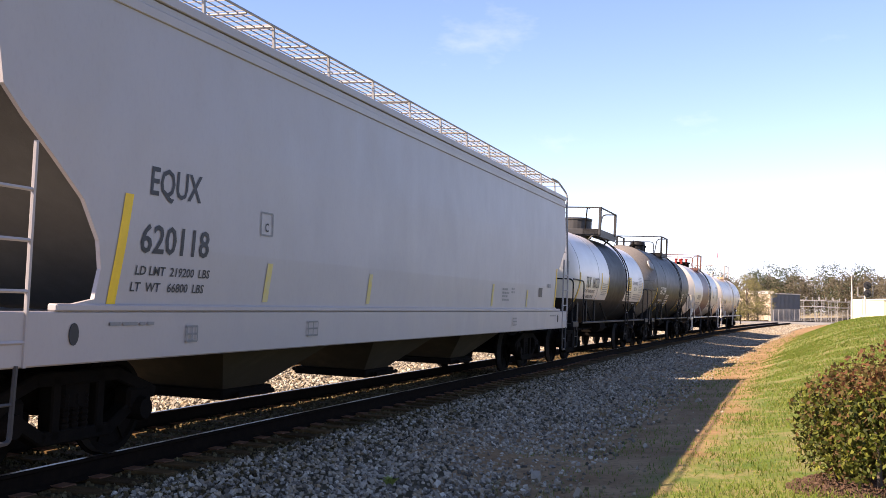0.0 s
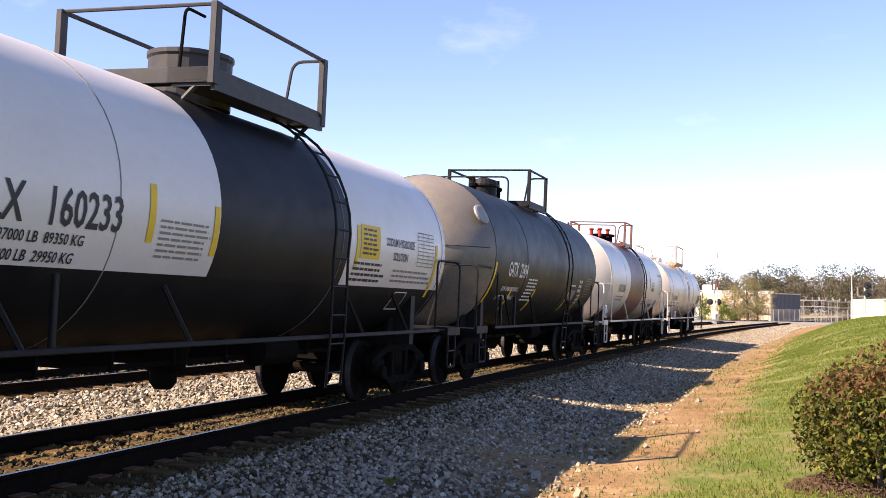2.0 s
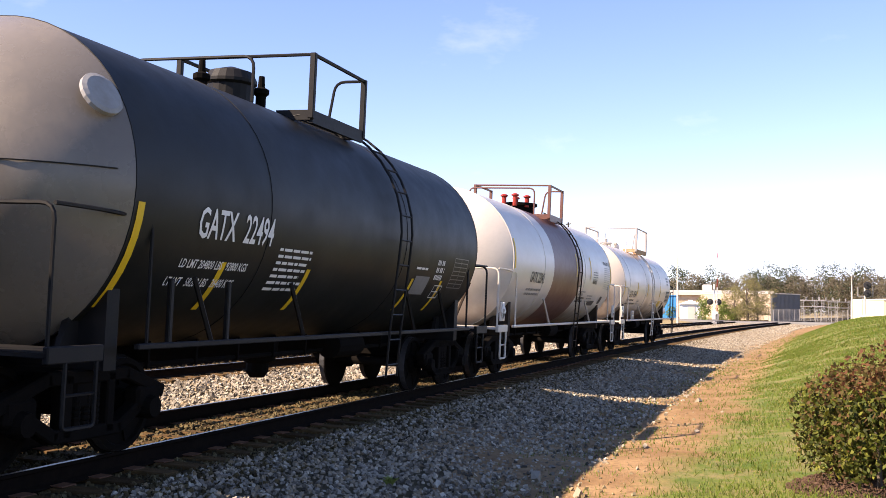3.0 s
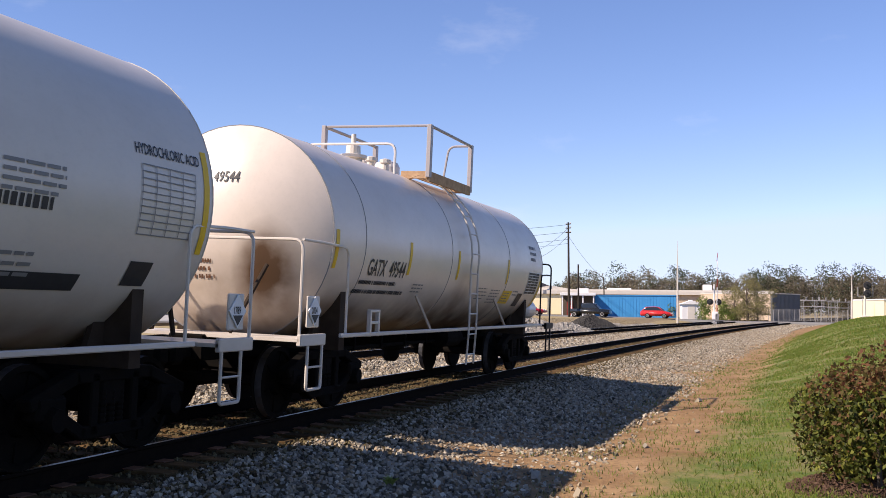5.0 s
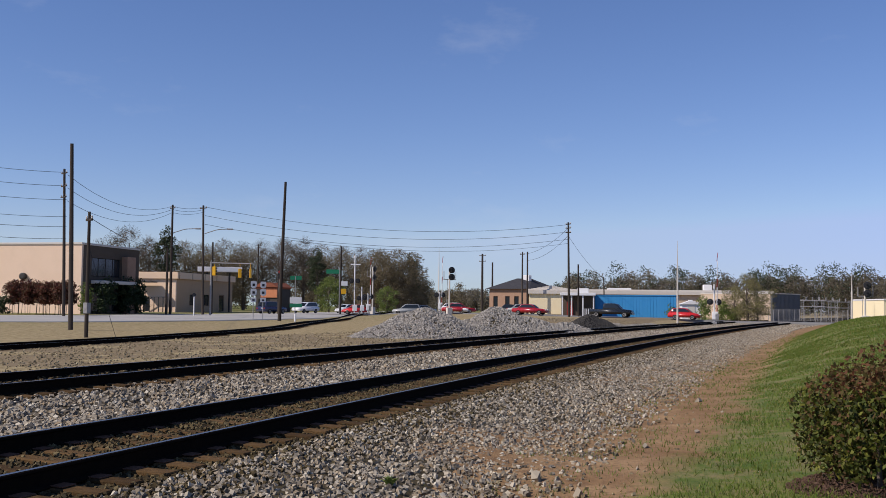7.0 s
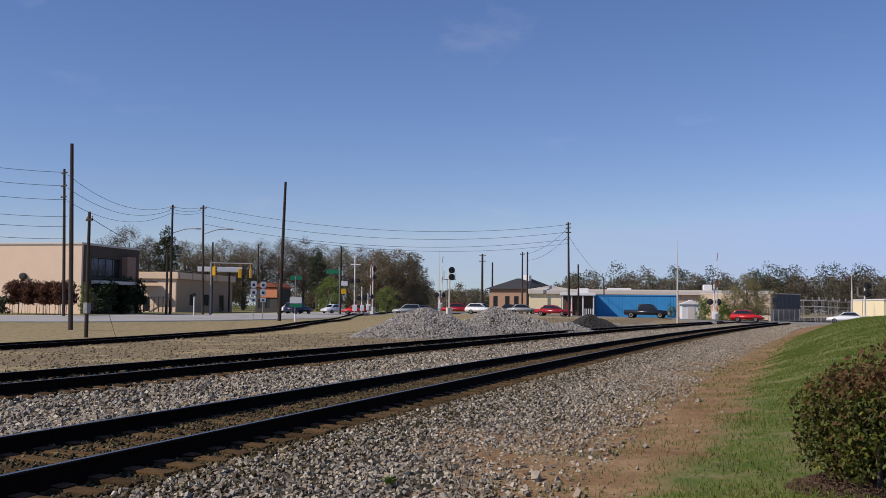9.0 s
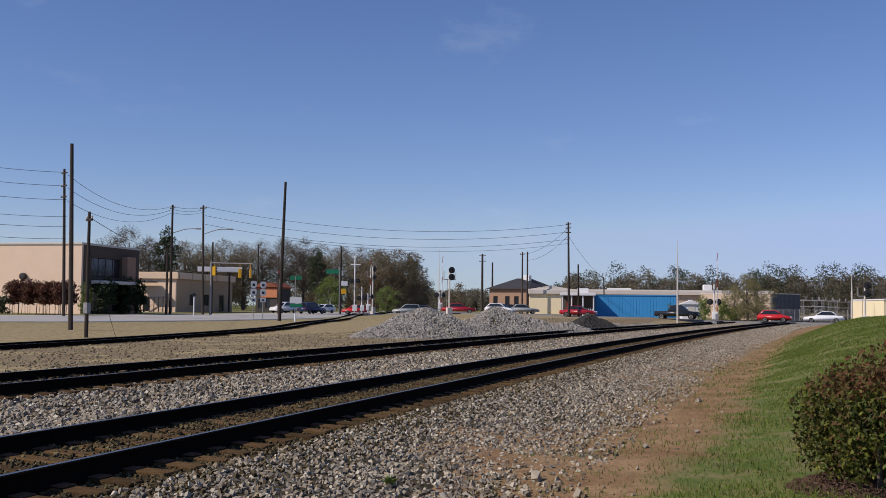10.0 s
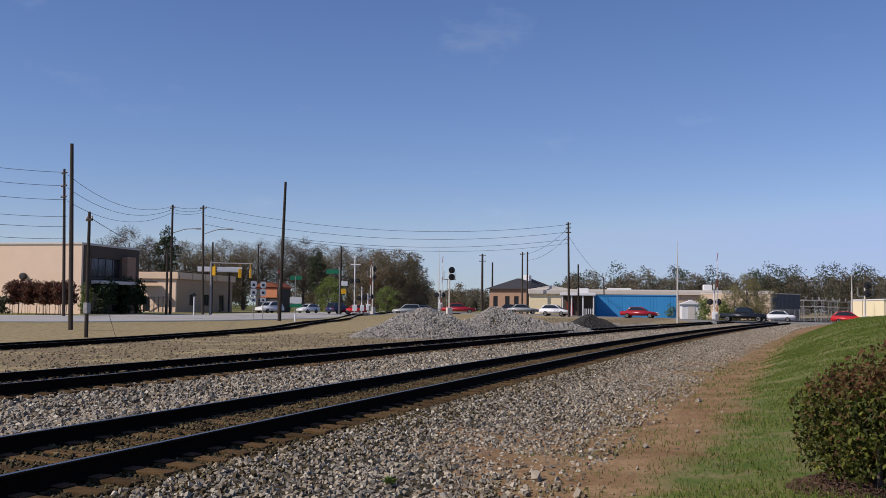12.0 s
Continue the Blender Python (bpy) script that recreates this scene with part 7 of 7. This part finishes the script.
route_signs(100.35, 53.72, "white route shields on a grey post by the street", 3)
route_signs(102.46, 53.68, "white route shields on a grey post by the street", 3)
t = thing("street_sign", rest(108.99, 52.99, facing(108.99, 52.99)), "green street name sign over white notice board", "road sign")
part("post", tube(B(), [(0, 0, -0.2), (0, 0, 4.9)], 0.05, 6), M["steel_grey"], t)
part("name_plate", box(B(), -0.6, 0.7, -0.03, 0.03, 4.5, 4.95, 0.01), M["sign_green"], t)
part("notice_board", box(B(), -0.6, 0.75, -0.06, 0.0, 1.8, 2.5, 0.01), M["trim_white"], t)
part("notice_base", box(B(), -0.6, 0.8, -0.06, 0.0, 1.35, 1.75, 0.01), M["sign_green"], t)
t = thing("street_sign", rest(138.18, 60.22, facing(138.18, 60.22)), "green street name sign above the crossing", "road sign")
part("post", tube(B(), [(0, 0, -0.2), (0, 0, 6.9)], 0.06, 6), M["steel_grey"], t)
part("name_plate", box(B(), -1.9, 0.1, -0.03, 0.03, 6.0, 6.6, 0.01), M["sign_green"], t)
t = thing("marker_post", rest(98.34, 47.78), "short white marker post beside the siding", "post")
part("post", box(B(), -0.09, 0.09, -0.09, 0.09, -0.1, 0.8, 0.02), M["trim_white"], t)
t = thing("crossing_bell_post", rest(107.18, 65.10, facing(107.18, 65.10)), "white post with round black target", "signal")
part("post", tube(B(), [(0, 0, -0.1), (0, 0, 2.3)], 0.07, 8), M["trim_white"], t)
part("target", lathe(B(), [(-0.06, 0.05), (-0.06, 0.22), (0.06, 0.22), (0.06, 0.05)], 14, "Y", (0, 0, 2.45)), M["ink"], t)


def crossing_signal(x, y, hgt, label, gate=False, turn=0):
    t = thing("crossing_signal", rest(x, y, facing(x, y) + turn), label, "crossing signal", "crossing signals")
    part("mast", tube(B(), [(0, 0, -0.1), (0, 0, hgt)], 0.08, 8), M["trim_white"], t)
    part("mast_base", box(B(), -0.3, 0.3, -0.3, 0.3, -0.1, 0.35, 0.05), M["steel_grey"], t)
    # the crossbuck shows its edge to the tracks
    for a in (35, -35):
        part("crossbuck", box(B(), -0.1, -0.07, -0.65, 0.65, -0.1, 0.1, 0.01, pose(0, 0, min(hgt - 0.35, 3.9), a, 0, 0)), M["trim_white"], t)
    lamp_z = 0.6 * hgt if hgt > 6 else 2.6
    for k in (-0.45, 0.45):
        part("flasher", lathe(B(), [(-0.3, 0.14), (-0.1, 0.16), (-0.08, 0.36), (-0.04, 0.36), (0.05, 0.1)], 14, "Y", (k, 0, lamp_z)), M["ink"], t)
    part("flasher_bar", tube(B(), [(-0.5, 0, lamp_z), (0.5, 0, lamp_z)], 0.04, 6), M["steel_grey"], t)
    if hgt > 6:
        part("top_bar", box(B(), -0.6, 0.8, -0.06, 0.06, hgt - 1.0, hgt - 0.84, 0.02), M["trim_white"], t)
        part("bell", lathe(B(), [(hgt - 0.02, 0.1), (hgt + 0.1, 0.24), (hgt + 0.3, 0.2), (hgt + 0.38, 0.05)], 12, "Z"), M["trim_white"], t)
    part("gate_machine", box(B(), -0.25, 0.4, -0.3, 0.3, 0.6, 1.5, 0.04), M["trim_white"], t)
    if gate:
        for i in range(7):
            part("gate_arm", tube(B(), [(0.3, -0.2, 1.3 + i * 0.98), (0.3 + 0.02 * i, -0.2, 2.28 + i * 0.98)], 0.06 - 0.004 * i, 6), M["trim_white"] if i % 3 else M["valve_red"], t)
        part("counterweight", box(B(), 0.1, 0.5, -0.3, -0.1, 0.5, 1.3, 0.03), M["steel_grey"], t)
    return t


crossing_signal(121.72, 7.07, 4.6, "white crossing flasher mast with raised gate", True)
crossing_signal(138.85, 58.14, 8.2, "tall white crossing mast with flashers", False)
crossing_signal(153.09, 62.85, 4.4, "crossing flasher mast beyond the street", False)
crossing_signal(139.45, 56.29, 3.0, "crossing flasher mast with raised white gate", True)
crossing_signal(142.61, 46.49, 3.0, "crossing flasher mast with raised white gate behind the heap", True)


def block_signal(x, y, hgt, label, turn=0, lattice=False):
    t = thing("railway_signal", rest(x, y, facing(x, y) + turn), label, "railway signal", "railway signals")
    part("mast", tube(B(), [(0, 0, -0.1), (0, 0, hgt)], 0.11, 8), M["trim_light"], t)
    part("signal_case", box(B(), -0.35, 0.35, -0.3, 0.3, -0.1, 1.2, 0.03), M["trim_light"], t)
    for z in (hgt - 0.25, hgt - 1.15) if not lattice else (hgt - 0.3, hgt - 1.5):
        head = part("signal_head", lathe(B(), [(-0.12, 0.1), (-0.1, 0.42), (0.0, 0.42), (0.02, 0.12)], 18, "Y", (0.25, -0.1, z)), M["ink"], t)
        for k in range(3):
            a = k * 2.094
            part("hood", tube(B(), [(0.25 + 0.2 * math.cos(a), -0.15, z + 0.2 * math.sin(a)), (0.25 + 0.2 * math.cos(a), -0.45, z + 0.2 * math.sin(a))], 0.09, 8), M["ink"], head)
    part("signal_cage", box(B(), -0.7, 0.9, 0.1, 0.5, hgt - 1.5, hgt - 1.42), M["steel_grey"], t)
    for q in ((-0.7, 0.1), (0.9, 0.1), (-0.7, 0.5), (0.9, 0.5)):
        part("cage_post", tube(B(), [(q[0], q[1], hgt - 1.45), (q[0], q[1], hgt - 0.4)], 0.025, 5), M["steel_grey"], t)
    part("access_ladder", tube(B(), [(-0.3, 0.3, 0), (-0.2, 0.2, hgt - 1.4)], 0.03, 5), M["steel_grey"], t)
    return t


block_signal(128.73, 40.66, 6.29, "pale railway signal mast with round black heads", 20)
block_signal(144.30, 57.52, 7.13, "grey railway signal mast with two black heads", 60, True)
block_signal(126.96, -9.14, 4.85, "railway signal mast with round heads by the crossing", 10)
for x, y, hgt in ((127.59, 11.67, 9.88), (171.08, 55.97, 11.69), (160.81, -9.84, 7.31)):
    t = thing("antenna_pole", rest(x, y), "slim pale steel mast with thin whip tip", "mast")
    part("mast", tube(B(), [(0, 0, -0.1), (0, 0, hgt * 0.6), (0, 0, hgt)], [0.12, 0.09, 0.015], 8), M["trim_light"], t)

# road signs and a red light by the street crossing
sign_pole = POLES["i"][0]
turn_i = facing(152.05, 66.07)
for z0, z1, w, mat_, nm in ((4.5, 5.2, 1.0, "trim_white", "notice_board"), (3.2, 4.0, 0.8, "signal_yellow", "warning_board")):
    part(nm, box(B(), 0.1, 0.1 + w, -0.25, -0.2, z0, z1, 0.01, pose(0, 0, 0, 0, 0, turn_i)), M[mat_], sign_pole)
t = thing("traffic_signal", rest(128.0, 64.6, facing(128.0, 64.6)), "grey signal post with dark head and red light", "traffic light")
part("mast", tube(B(), [(0, 0, -0.2), (0, 0, 5.6)], 0.09, 8), M["steel_grey"], t)
hd = part("signal_head", box(B(), -0.3, 0.3, -0.2, 0.2, 4.9, 6.1, 0.05), M["frame_dark"], t)
part("lens", lathe(B(), [(-0.3, 0.17), (-0.2, 0.2), (-0.2, 0.02)], 14, "Y", (0, 0, 5.85)), M["valve_red"], hd)
for z in (5.5, 5.15):
    part("lens", lathe(B(), [(-0.3, 0.15), (-0.2, 0.17), (-0.2, 0.02)], 14, "Y", (0, 0, z)), M["lens_dark"], hd)

# signal bungalow
t = thing("signal_hut", rest(147.53, 11.74, facing(147.53, 11.74) + 8) @ Matrix.Diagonal((1.32, 1.3, 1.22, 1)), "small white signal hut with pitched metal roof", "hut")
part("wall", box(B(), -1.0, 1.0, -0.9, 0.9, -0.1, 1.75, 0.02), M["trim_white"], t)
part("roof", prism(B(), [(-1.2, 1.75), (1.2, 1.75), (0.25, 2.12), (-0.25, 2.12)], -1.05, 1.05), M["trim_white"], t)
part("roof_vent", box(B(), -0.2, 0.2, -0.2, 0.2, 2.1, 2.25, 0.02), M["trim_white"], t)
part("door", box(B(), -0.4, 0.35, -0.93, -0.902, 0.05, 1.6, 0.005), M["trim_light"], t)
part("vent_grille", box(B(), 0.45, 0.75, -0.93, -0.902, 0.1, 0.4, 0.005), M["steel_grey"], t)

# substation frames and fence
for k, (x, y) in enumerate(((185.58, -5.18), (183.08, -7.21), (188.04, -9.55))):
    t = thing("substation_frame", rest(x, y, facing(x, y) + k * 8), "grey steel lattice frame of a substation", "substation", "substation frames")
    for px in (-1.6, 1.6):
        for q in (-0.2, 0.2):
            part("leg", tube(B(), [(px + q, 0, -0.2), (px + q, 0, 3.6)], 0.05, 5), M["steel_grey"], t)
        bm = B()
        for z in np.arange(0.2, 3.5, 0.45):
            tube(bm, [(px - 0.2, 0, z), (px + 0.2, 0, z + 0.4)], 0.025, 4)
        part("lattice", bm, M["steel_grey"], t)
    for z in (2.4, 3.4):
        part("beam", tube(B(), [(-2.0, 0, z), (2.0, 0, z)], 0.07, 5), M["steel_grey"], t)
    for px in (-1, 0, 1):
        part("insulator", lathe(B(), [(3.4, 0.05), (3.6, 0.12), (3.7, 0.06), (3.85, 0.12), (4.0, 0.04)], 8, "Z", (px, 0, 0)), M["steel_grey"], t)
t = thing("wire_fence", Matrix(), "grey chain-link fence along the road", "fence")
fa, fb = Vector((167.60, 1.69, 0)), Vector((165.97, -9.53, 0))
bm = B()
for k in range(16):
    q = fa.lerp(fb, k / 15)
    z = ground_at(q.x, q.y)
    part("fence_post", tube(B(), [(q.x, q.y, z - 0.2), (q.x, q.y, z + 1.9)], 0.04, 5), M["steel_grey"], t)
for z in np.arange(0.1, 1.95, 0.16):
    tube(bm, [(fa.x, fa.y, ground_at(fa.x, fa.y) + z), (fb.x, fb.y, ground_at(fb.x, fb.y) + z)], 0.012, 3)
part("fence_mesh", bm, M["steel_grey"], t)


# ---------------- road vehicles ----------------
def vehicle(name, kind, paint, label, x, y, heading):
    t = thing(name, pose(x, y, ground_at(x, y) + 0.06, 0, 0, heading), label, "car", "road vehicles")
    L, W, Hb, Hr = {"sedan": (4.9, 1.85, 0.88, 1.45), "hatch": (4.1, 1.72, 0.9, 1.5), "suv": (4.8, 1.9, 1.0, 1.75), "pickup": (5.7, 2.0, 1.05, 1.85)}[kind]
    h = L / 2
    low = {"sedan": [(-h, 0.45), (-h, 0.8), (-h + 0.35, Hb), (h - 1.3, Hb), (h - 0.2, 0.72), (h, 0.55), (h - 0.05, 0.28), (-h + 0.1, 0.28)],
           "hatch": [(-h, 0.45), (-h + 0.05, Hb), (h - 1.0, Hb), (h - 0.25, 0.72), (h, 0.5), (h - 0.05, 0.26), (-h + 0.1, 0.26)],
           "suv": [(-h, 0.45), (-h + 0.05, Hb), (h - 1.15, Hb), (h - 0.15, 0.85), (h, 0.55), (h - 0.05, 0.32), (-h + 0.1, 0.32)],
           "pickup": [(-h, 0.55), (-h, Hb), (h - 1.4, Hb + 0.03), (h - 0.15, 0.95), (h, 0.6), (h - 0.05, 0.4), (-h + 0.1, 0.4)]}[kind]
    cab = {"sedan": [(-h + 0.75, Hb), (-h + 1.35, Hr - 0.03), (-0.1, Hr), (0.35, Hr - 0.05), (h - 1.35, Hb)],
           "hatch": [(-h + 0.1, Hb), (-h + 0.7, Hr - 0.05), (-0.2, Hr), (0.3, Hr - 0.06), (h - 1.0, Hb)],
           "suv": [(-h + 0.15, Hb), (-h + 0.45, Hr - 0.05), (-0.2, Hr), (0.3, Hr - 0.05), (h - 1.25, Hb)],
           "pickup": [(-1.05, Hb), (-0.95, Hr - 0.03), (0.0, Hr), (0.65, Hr - 0.04), (h - 1.4, Hb)]}[kind]
    bm = prism(B(), low, -W / 2, W / 2)
    bmesh.ops.bevel(bm, geom=[e for e in bm.edges], offset=0.06, segments=2, affect="EDGES")
    body = part("body", bm, paint, t, smooth=True)
    bm = prism(B(), cab, -W / 2 + 0.12, W / 2 - 0.12)
    for v in bm.verts:
        if v.co.z > Hb + 0.1:
            v.co.y *= 0.86
    bmesh.ops.bevel(bm, geom=[e for e in bm.edges], offset=0.04, segments=1, affect="EDGES")
    part("cabin", bm, paint, t, smooth=True)
    # side glass, windscreen, rear glass set just proud of the cabin
    def inset(p, k):
        cx, cz = sum(q[0] for q in p) / len(p), (Hb + Hr) / 2
        return [(cx + (x_ - cx) * k, cz + 0.03 + (z_ - cz) * (k - 0.12)) for x_, z_ in p]
    for sg in (-1, 1):
        bm = prism(B(), inset(cab, 0.84), -0.012, 0.012)
        for v in bm.verts:
            q = (v.co.z - Hb) / (Hr - Hb)
            v.co.y += sg * ((W / 2 - 0.105) * (1 - 0.14 * q))
        part("side_window", bm, M["glass"], t)
    for a, b in ((cab[0], cab[1]), (cab[-1], cab[-2])):
        sgn = 1 if a is cab[-1] else -1
        bm = B()
        vs = []
        for (x_, z_), k in (((a[0] * 0.88 + b[0] * 0.12), (a[1] * 0.88 + b[1] * 0.12)), 0.8), (((a[0] * 0.12 + b[0] * 0.88), (a[1] * 0.12 + b[1] * 0.88)), 0.7):
            for sg in (-1, 1):
                vs.append(bm.verts.new((x_ + sgn * 0.03, sg * (W / 2 - 0.12) * k, z_ + 0.02)))
        bm.faces.new((vs[0], vs[1], vs[3], vs[2]))
        bmesh.ops.solidify(bm, geom=bm.faces[:], thickness=0.012)
        part("windscreen", bm, M["glass"], t)
    rw = 0.38 if kind == "pickup" else (0.35 if kind == "suv" else 0.32)
    for xw in (-h + 0.95, h - 0.95):
        for sg in (-1, 1):
            wl = part("wheel", lathe(B(), [(-0.11, rw * 0.6), (-0.11, rw * 0.92), (-0.07, rw), (0.07, rw), (0.11, rw * 0.92), (0.11, rw * 0.6)], 18, "Y"), M["rubber"], t)
            wl.location = (xw, sg * (W / 2 - 0.08), rw - 0.02)
            part("rim", lathe(B(), [(sg * 0.09, rw * 0.62), (sg * 0.118, rw * 0.6), (sg * 0.1, rw * 0.2), (sg * 0.12, 0.03)], 14, "Y"), M["steel_grey"], wl)
    for sg in (-1, 1):
        part("headlight", box(B(), h - 0.16, h - 0.02, sg * (W / 2 - 0.42) - 0.17, sg * (W / 2 - 0.42) + 0.17, 0.6, 0.72, 0.02), M["ink_white"], t)
        part("tail_light", box(B(), -h - 0.01, -h + 0.08, sg * (W / 2 - 0.25) - 0.13, sg * (W / 2 - 0.25) + 0.13, 0.68, 0.84, 0.02), M["valve_red"], t)
    part("bumper", box(B(), h - 0.1, h + 0.04, -W / 2 + 0.1, W / 2 - 0.1, 0.36, 0.52, 0.03), paint, t)
    part("bumper", box(B(), -h - 0.04, -h + 0.1, -W / 2 + 0.1, W / 2 - 0.1, 0.4, 0.56, 0.03), paint, t)
    return t


def car_paint(name, base):
    return material(name, base, 0.28, other=tuple(0.9 * c for c in base), scale=1.5, amount=0.4, fine=0.0, bump=0, coat=0.6)


RED, RED2, WHITE_P = car_paint("paint_red", (0.5, 0.02, 0.02)), car_paint("paint_dark_red", (0.33, 0.012, 0.02)), car_paint("paint_white", (0.72, 0.72, 0.72))
BLACK_P, BLUE_P, SILVER = car_paint("paint_black", (0.015, 0.018, 0.022)), car_paint("paint_navy", (0.02, 0.025, 0.07)), car_paint("paint_silver", (0.3, 0.31, 0.31))
vehicle("car", "sedan", RED2, "parked dark red sedan behind the gravel heap", 141.55, 43.28, facing(141.55, 43.28))
vehicle("car", "suv", SILVER, "silver sport-utility car waiting on the street", 161.87, 58.44, facing(161.87, 58.44) + 180)
vehicle("car", "hatch", RED, "red hatchback waiting behind the crossing signals", 155.54, 65.03, facing(155.54, 65.03) + 170)
vehicle("car", "hatch", WHITE_P, "small white car far along the street", 203.59, 69.18, facing(203.59, 69.18))
vehicle("car", "sedan", BLACK_P, "dark sedan parked by the brick house", 160.36, 40.36, facing(160.36, 40.36))
vehicle("car", "sedan", SILVER, "grey sedan parked by the cream front", 156.03, 37.49, facing(156.03, 37.49) + 8)
MOVERS = []


def mover(name, kind, paint, label, rows):
    """A vehicle with the places it passes, (seconds, x, y); it faces along its way."""
    x0, y0, x1, y1 = rows[0][1], rows[0][2], rows[-1][1], rows[-1][2]
    heading = math.degrees(math.atan2(y1 - y0, x1 - x0))
    MOVERS.append((vehicle(name, kind, paint, label, x0, y0, heading), rows, heading))


mover("car", "hatch", RED, "bright red small hatchback driving over the crossing", [(0, 139.77, 19.19), (4.8, 139.47, 15.60), (5.5, 139.40, 14.79), (6.5, 139.25, 12.88), (7.2, 139.12, 11.29), (8.8, 138.58, 4.77), (9.5, 138.37, 2.28), (10, 138.24, 0.65), (10.5, 138.06, -1.45), (11, 137.87, -3.78), (11.5, 137.70, -5.88), (12, 137.52, -8.02)])
mover("car", "sedan", WHITE_P, "white four-door sedan driving towards the crossing", [(0, 140.83, -38.33), (5, 142.01, -21.14), (7.2, 142.53, -13.62), (8.8, 142.87, -8.54), (9.5, 142.99, -6.92), (10, 143.09, -5.36), (10.5, 143.14, -4.61), (11, 143.32, -1.99), (11.5, 143.43, -0.45), (12, 143.50, 0.53)])
mover("pickup_truck", "pickup", BLACK_P, "black pickup truck driving to the crossing", [(0, 140.58, 29.03), (5, 140.20, 24.39), (6.5, 140.03, 22.38), (7.2, 139.92, 21.01), (8.8, 139.62, 17.46), (9.5, 139.40, 14.71), (10, 139.23, 12.74), (10.5, 139.06, 10.64), (11, 138.89, 8.57), (11.5, 138.72, 6.45), (12, 138.55, 4.42)])
mover("car", "sedan", RED2, "dark red sedan following to the crossing", [(0, 140.98, 33.87), (5, 140.91, 33.06), (7.2, 140.88, 32.65), (8.8, 140.67, 30.07), (9.5, 140.48, 27.84), (10, 140.33, 25.95), (10.5, 140.22, 24.70), (11, 139.95, 21.39), (11.5, 139.80, 19.64), (12, 139.64, 17.68)])
mover("car", "hatch", WHITE_P, "white compact car turning in behind the heap", [(0, 142.58, 53.21), (5, 141.99, 46.11), (9, 141.49, 40.11), (10.5, 141.08, 35.10), (11, 140.89, 32.81), (11.5, 140.76, 31.20), (12, 140.60, 29.27)])
mover("car", "suv", BLUE_P, "dark navy sport-utility car on the street", [(0, 120.25, 76.69), (5, 132.46, 73.41), (6.5, 137.19, 72.15), (7.2, 140.25, 71.33), (8.8, 144.67, 70.14), (9.5, 146.44, 69.66), (10.5, 149.71, 68.79), (11.2, 151.45, 68.32), (11.6, 153.36, 67.81), (12, 154.75, 67.44)])
mover("van", "suv", WHITE_P, "white van driving along the street", [(0, 166.20, 70.32), (5, 158.27, 72.52), (6.5, 155.94, 73.17), (7.2, 154.59, 73.54), (9, 151.69, 74.34), (10.5, 149.01, 75.09), (12, 146.76, 75.71)])
mover("car", "hatch", WHITE_P, "small white car far down the street", [(0, 182.37, 65.83), (7, 165.01, 70.65), (8.8, 161.80, 71.54), (10.5, 158.41, 72.48), (12, 155.53, 73.28)])


# ---------------- motion ----------------
def motions():
    """The train rolls by at 11.7 m/s; each wheel turns with the way it has gone."""
    def gone(t):
        return 11.694 * t + 0.022 * t * t
    for car, s in CARS:
        walk(car, [(t, on_track(s - gone(t))) for t in np.arange(0, 12.01, 0.5)])
    for car, rows, heading in MOVERS:
        walk(car, [(t, pose(x, y, max(ground_at(x, y), crossing_height(x, y) if x > 60 and y < 40 else -9) + 0.05, 0, 0, heading)) for t, x, y in rows])
    for w, dx in WHEELSETS:
        walk(w, [(k / 30, pose(dx, 0, 0.457, 0, -math.degrees(gone(k / 30) / 0.457) % 360, 0)) for k in range(0, 361)])


motions()
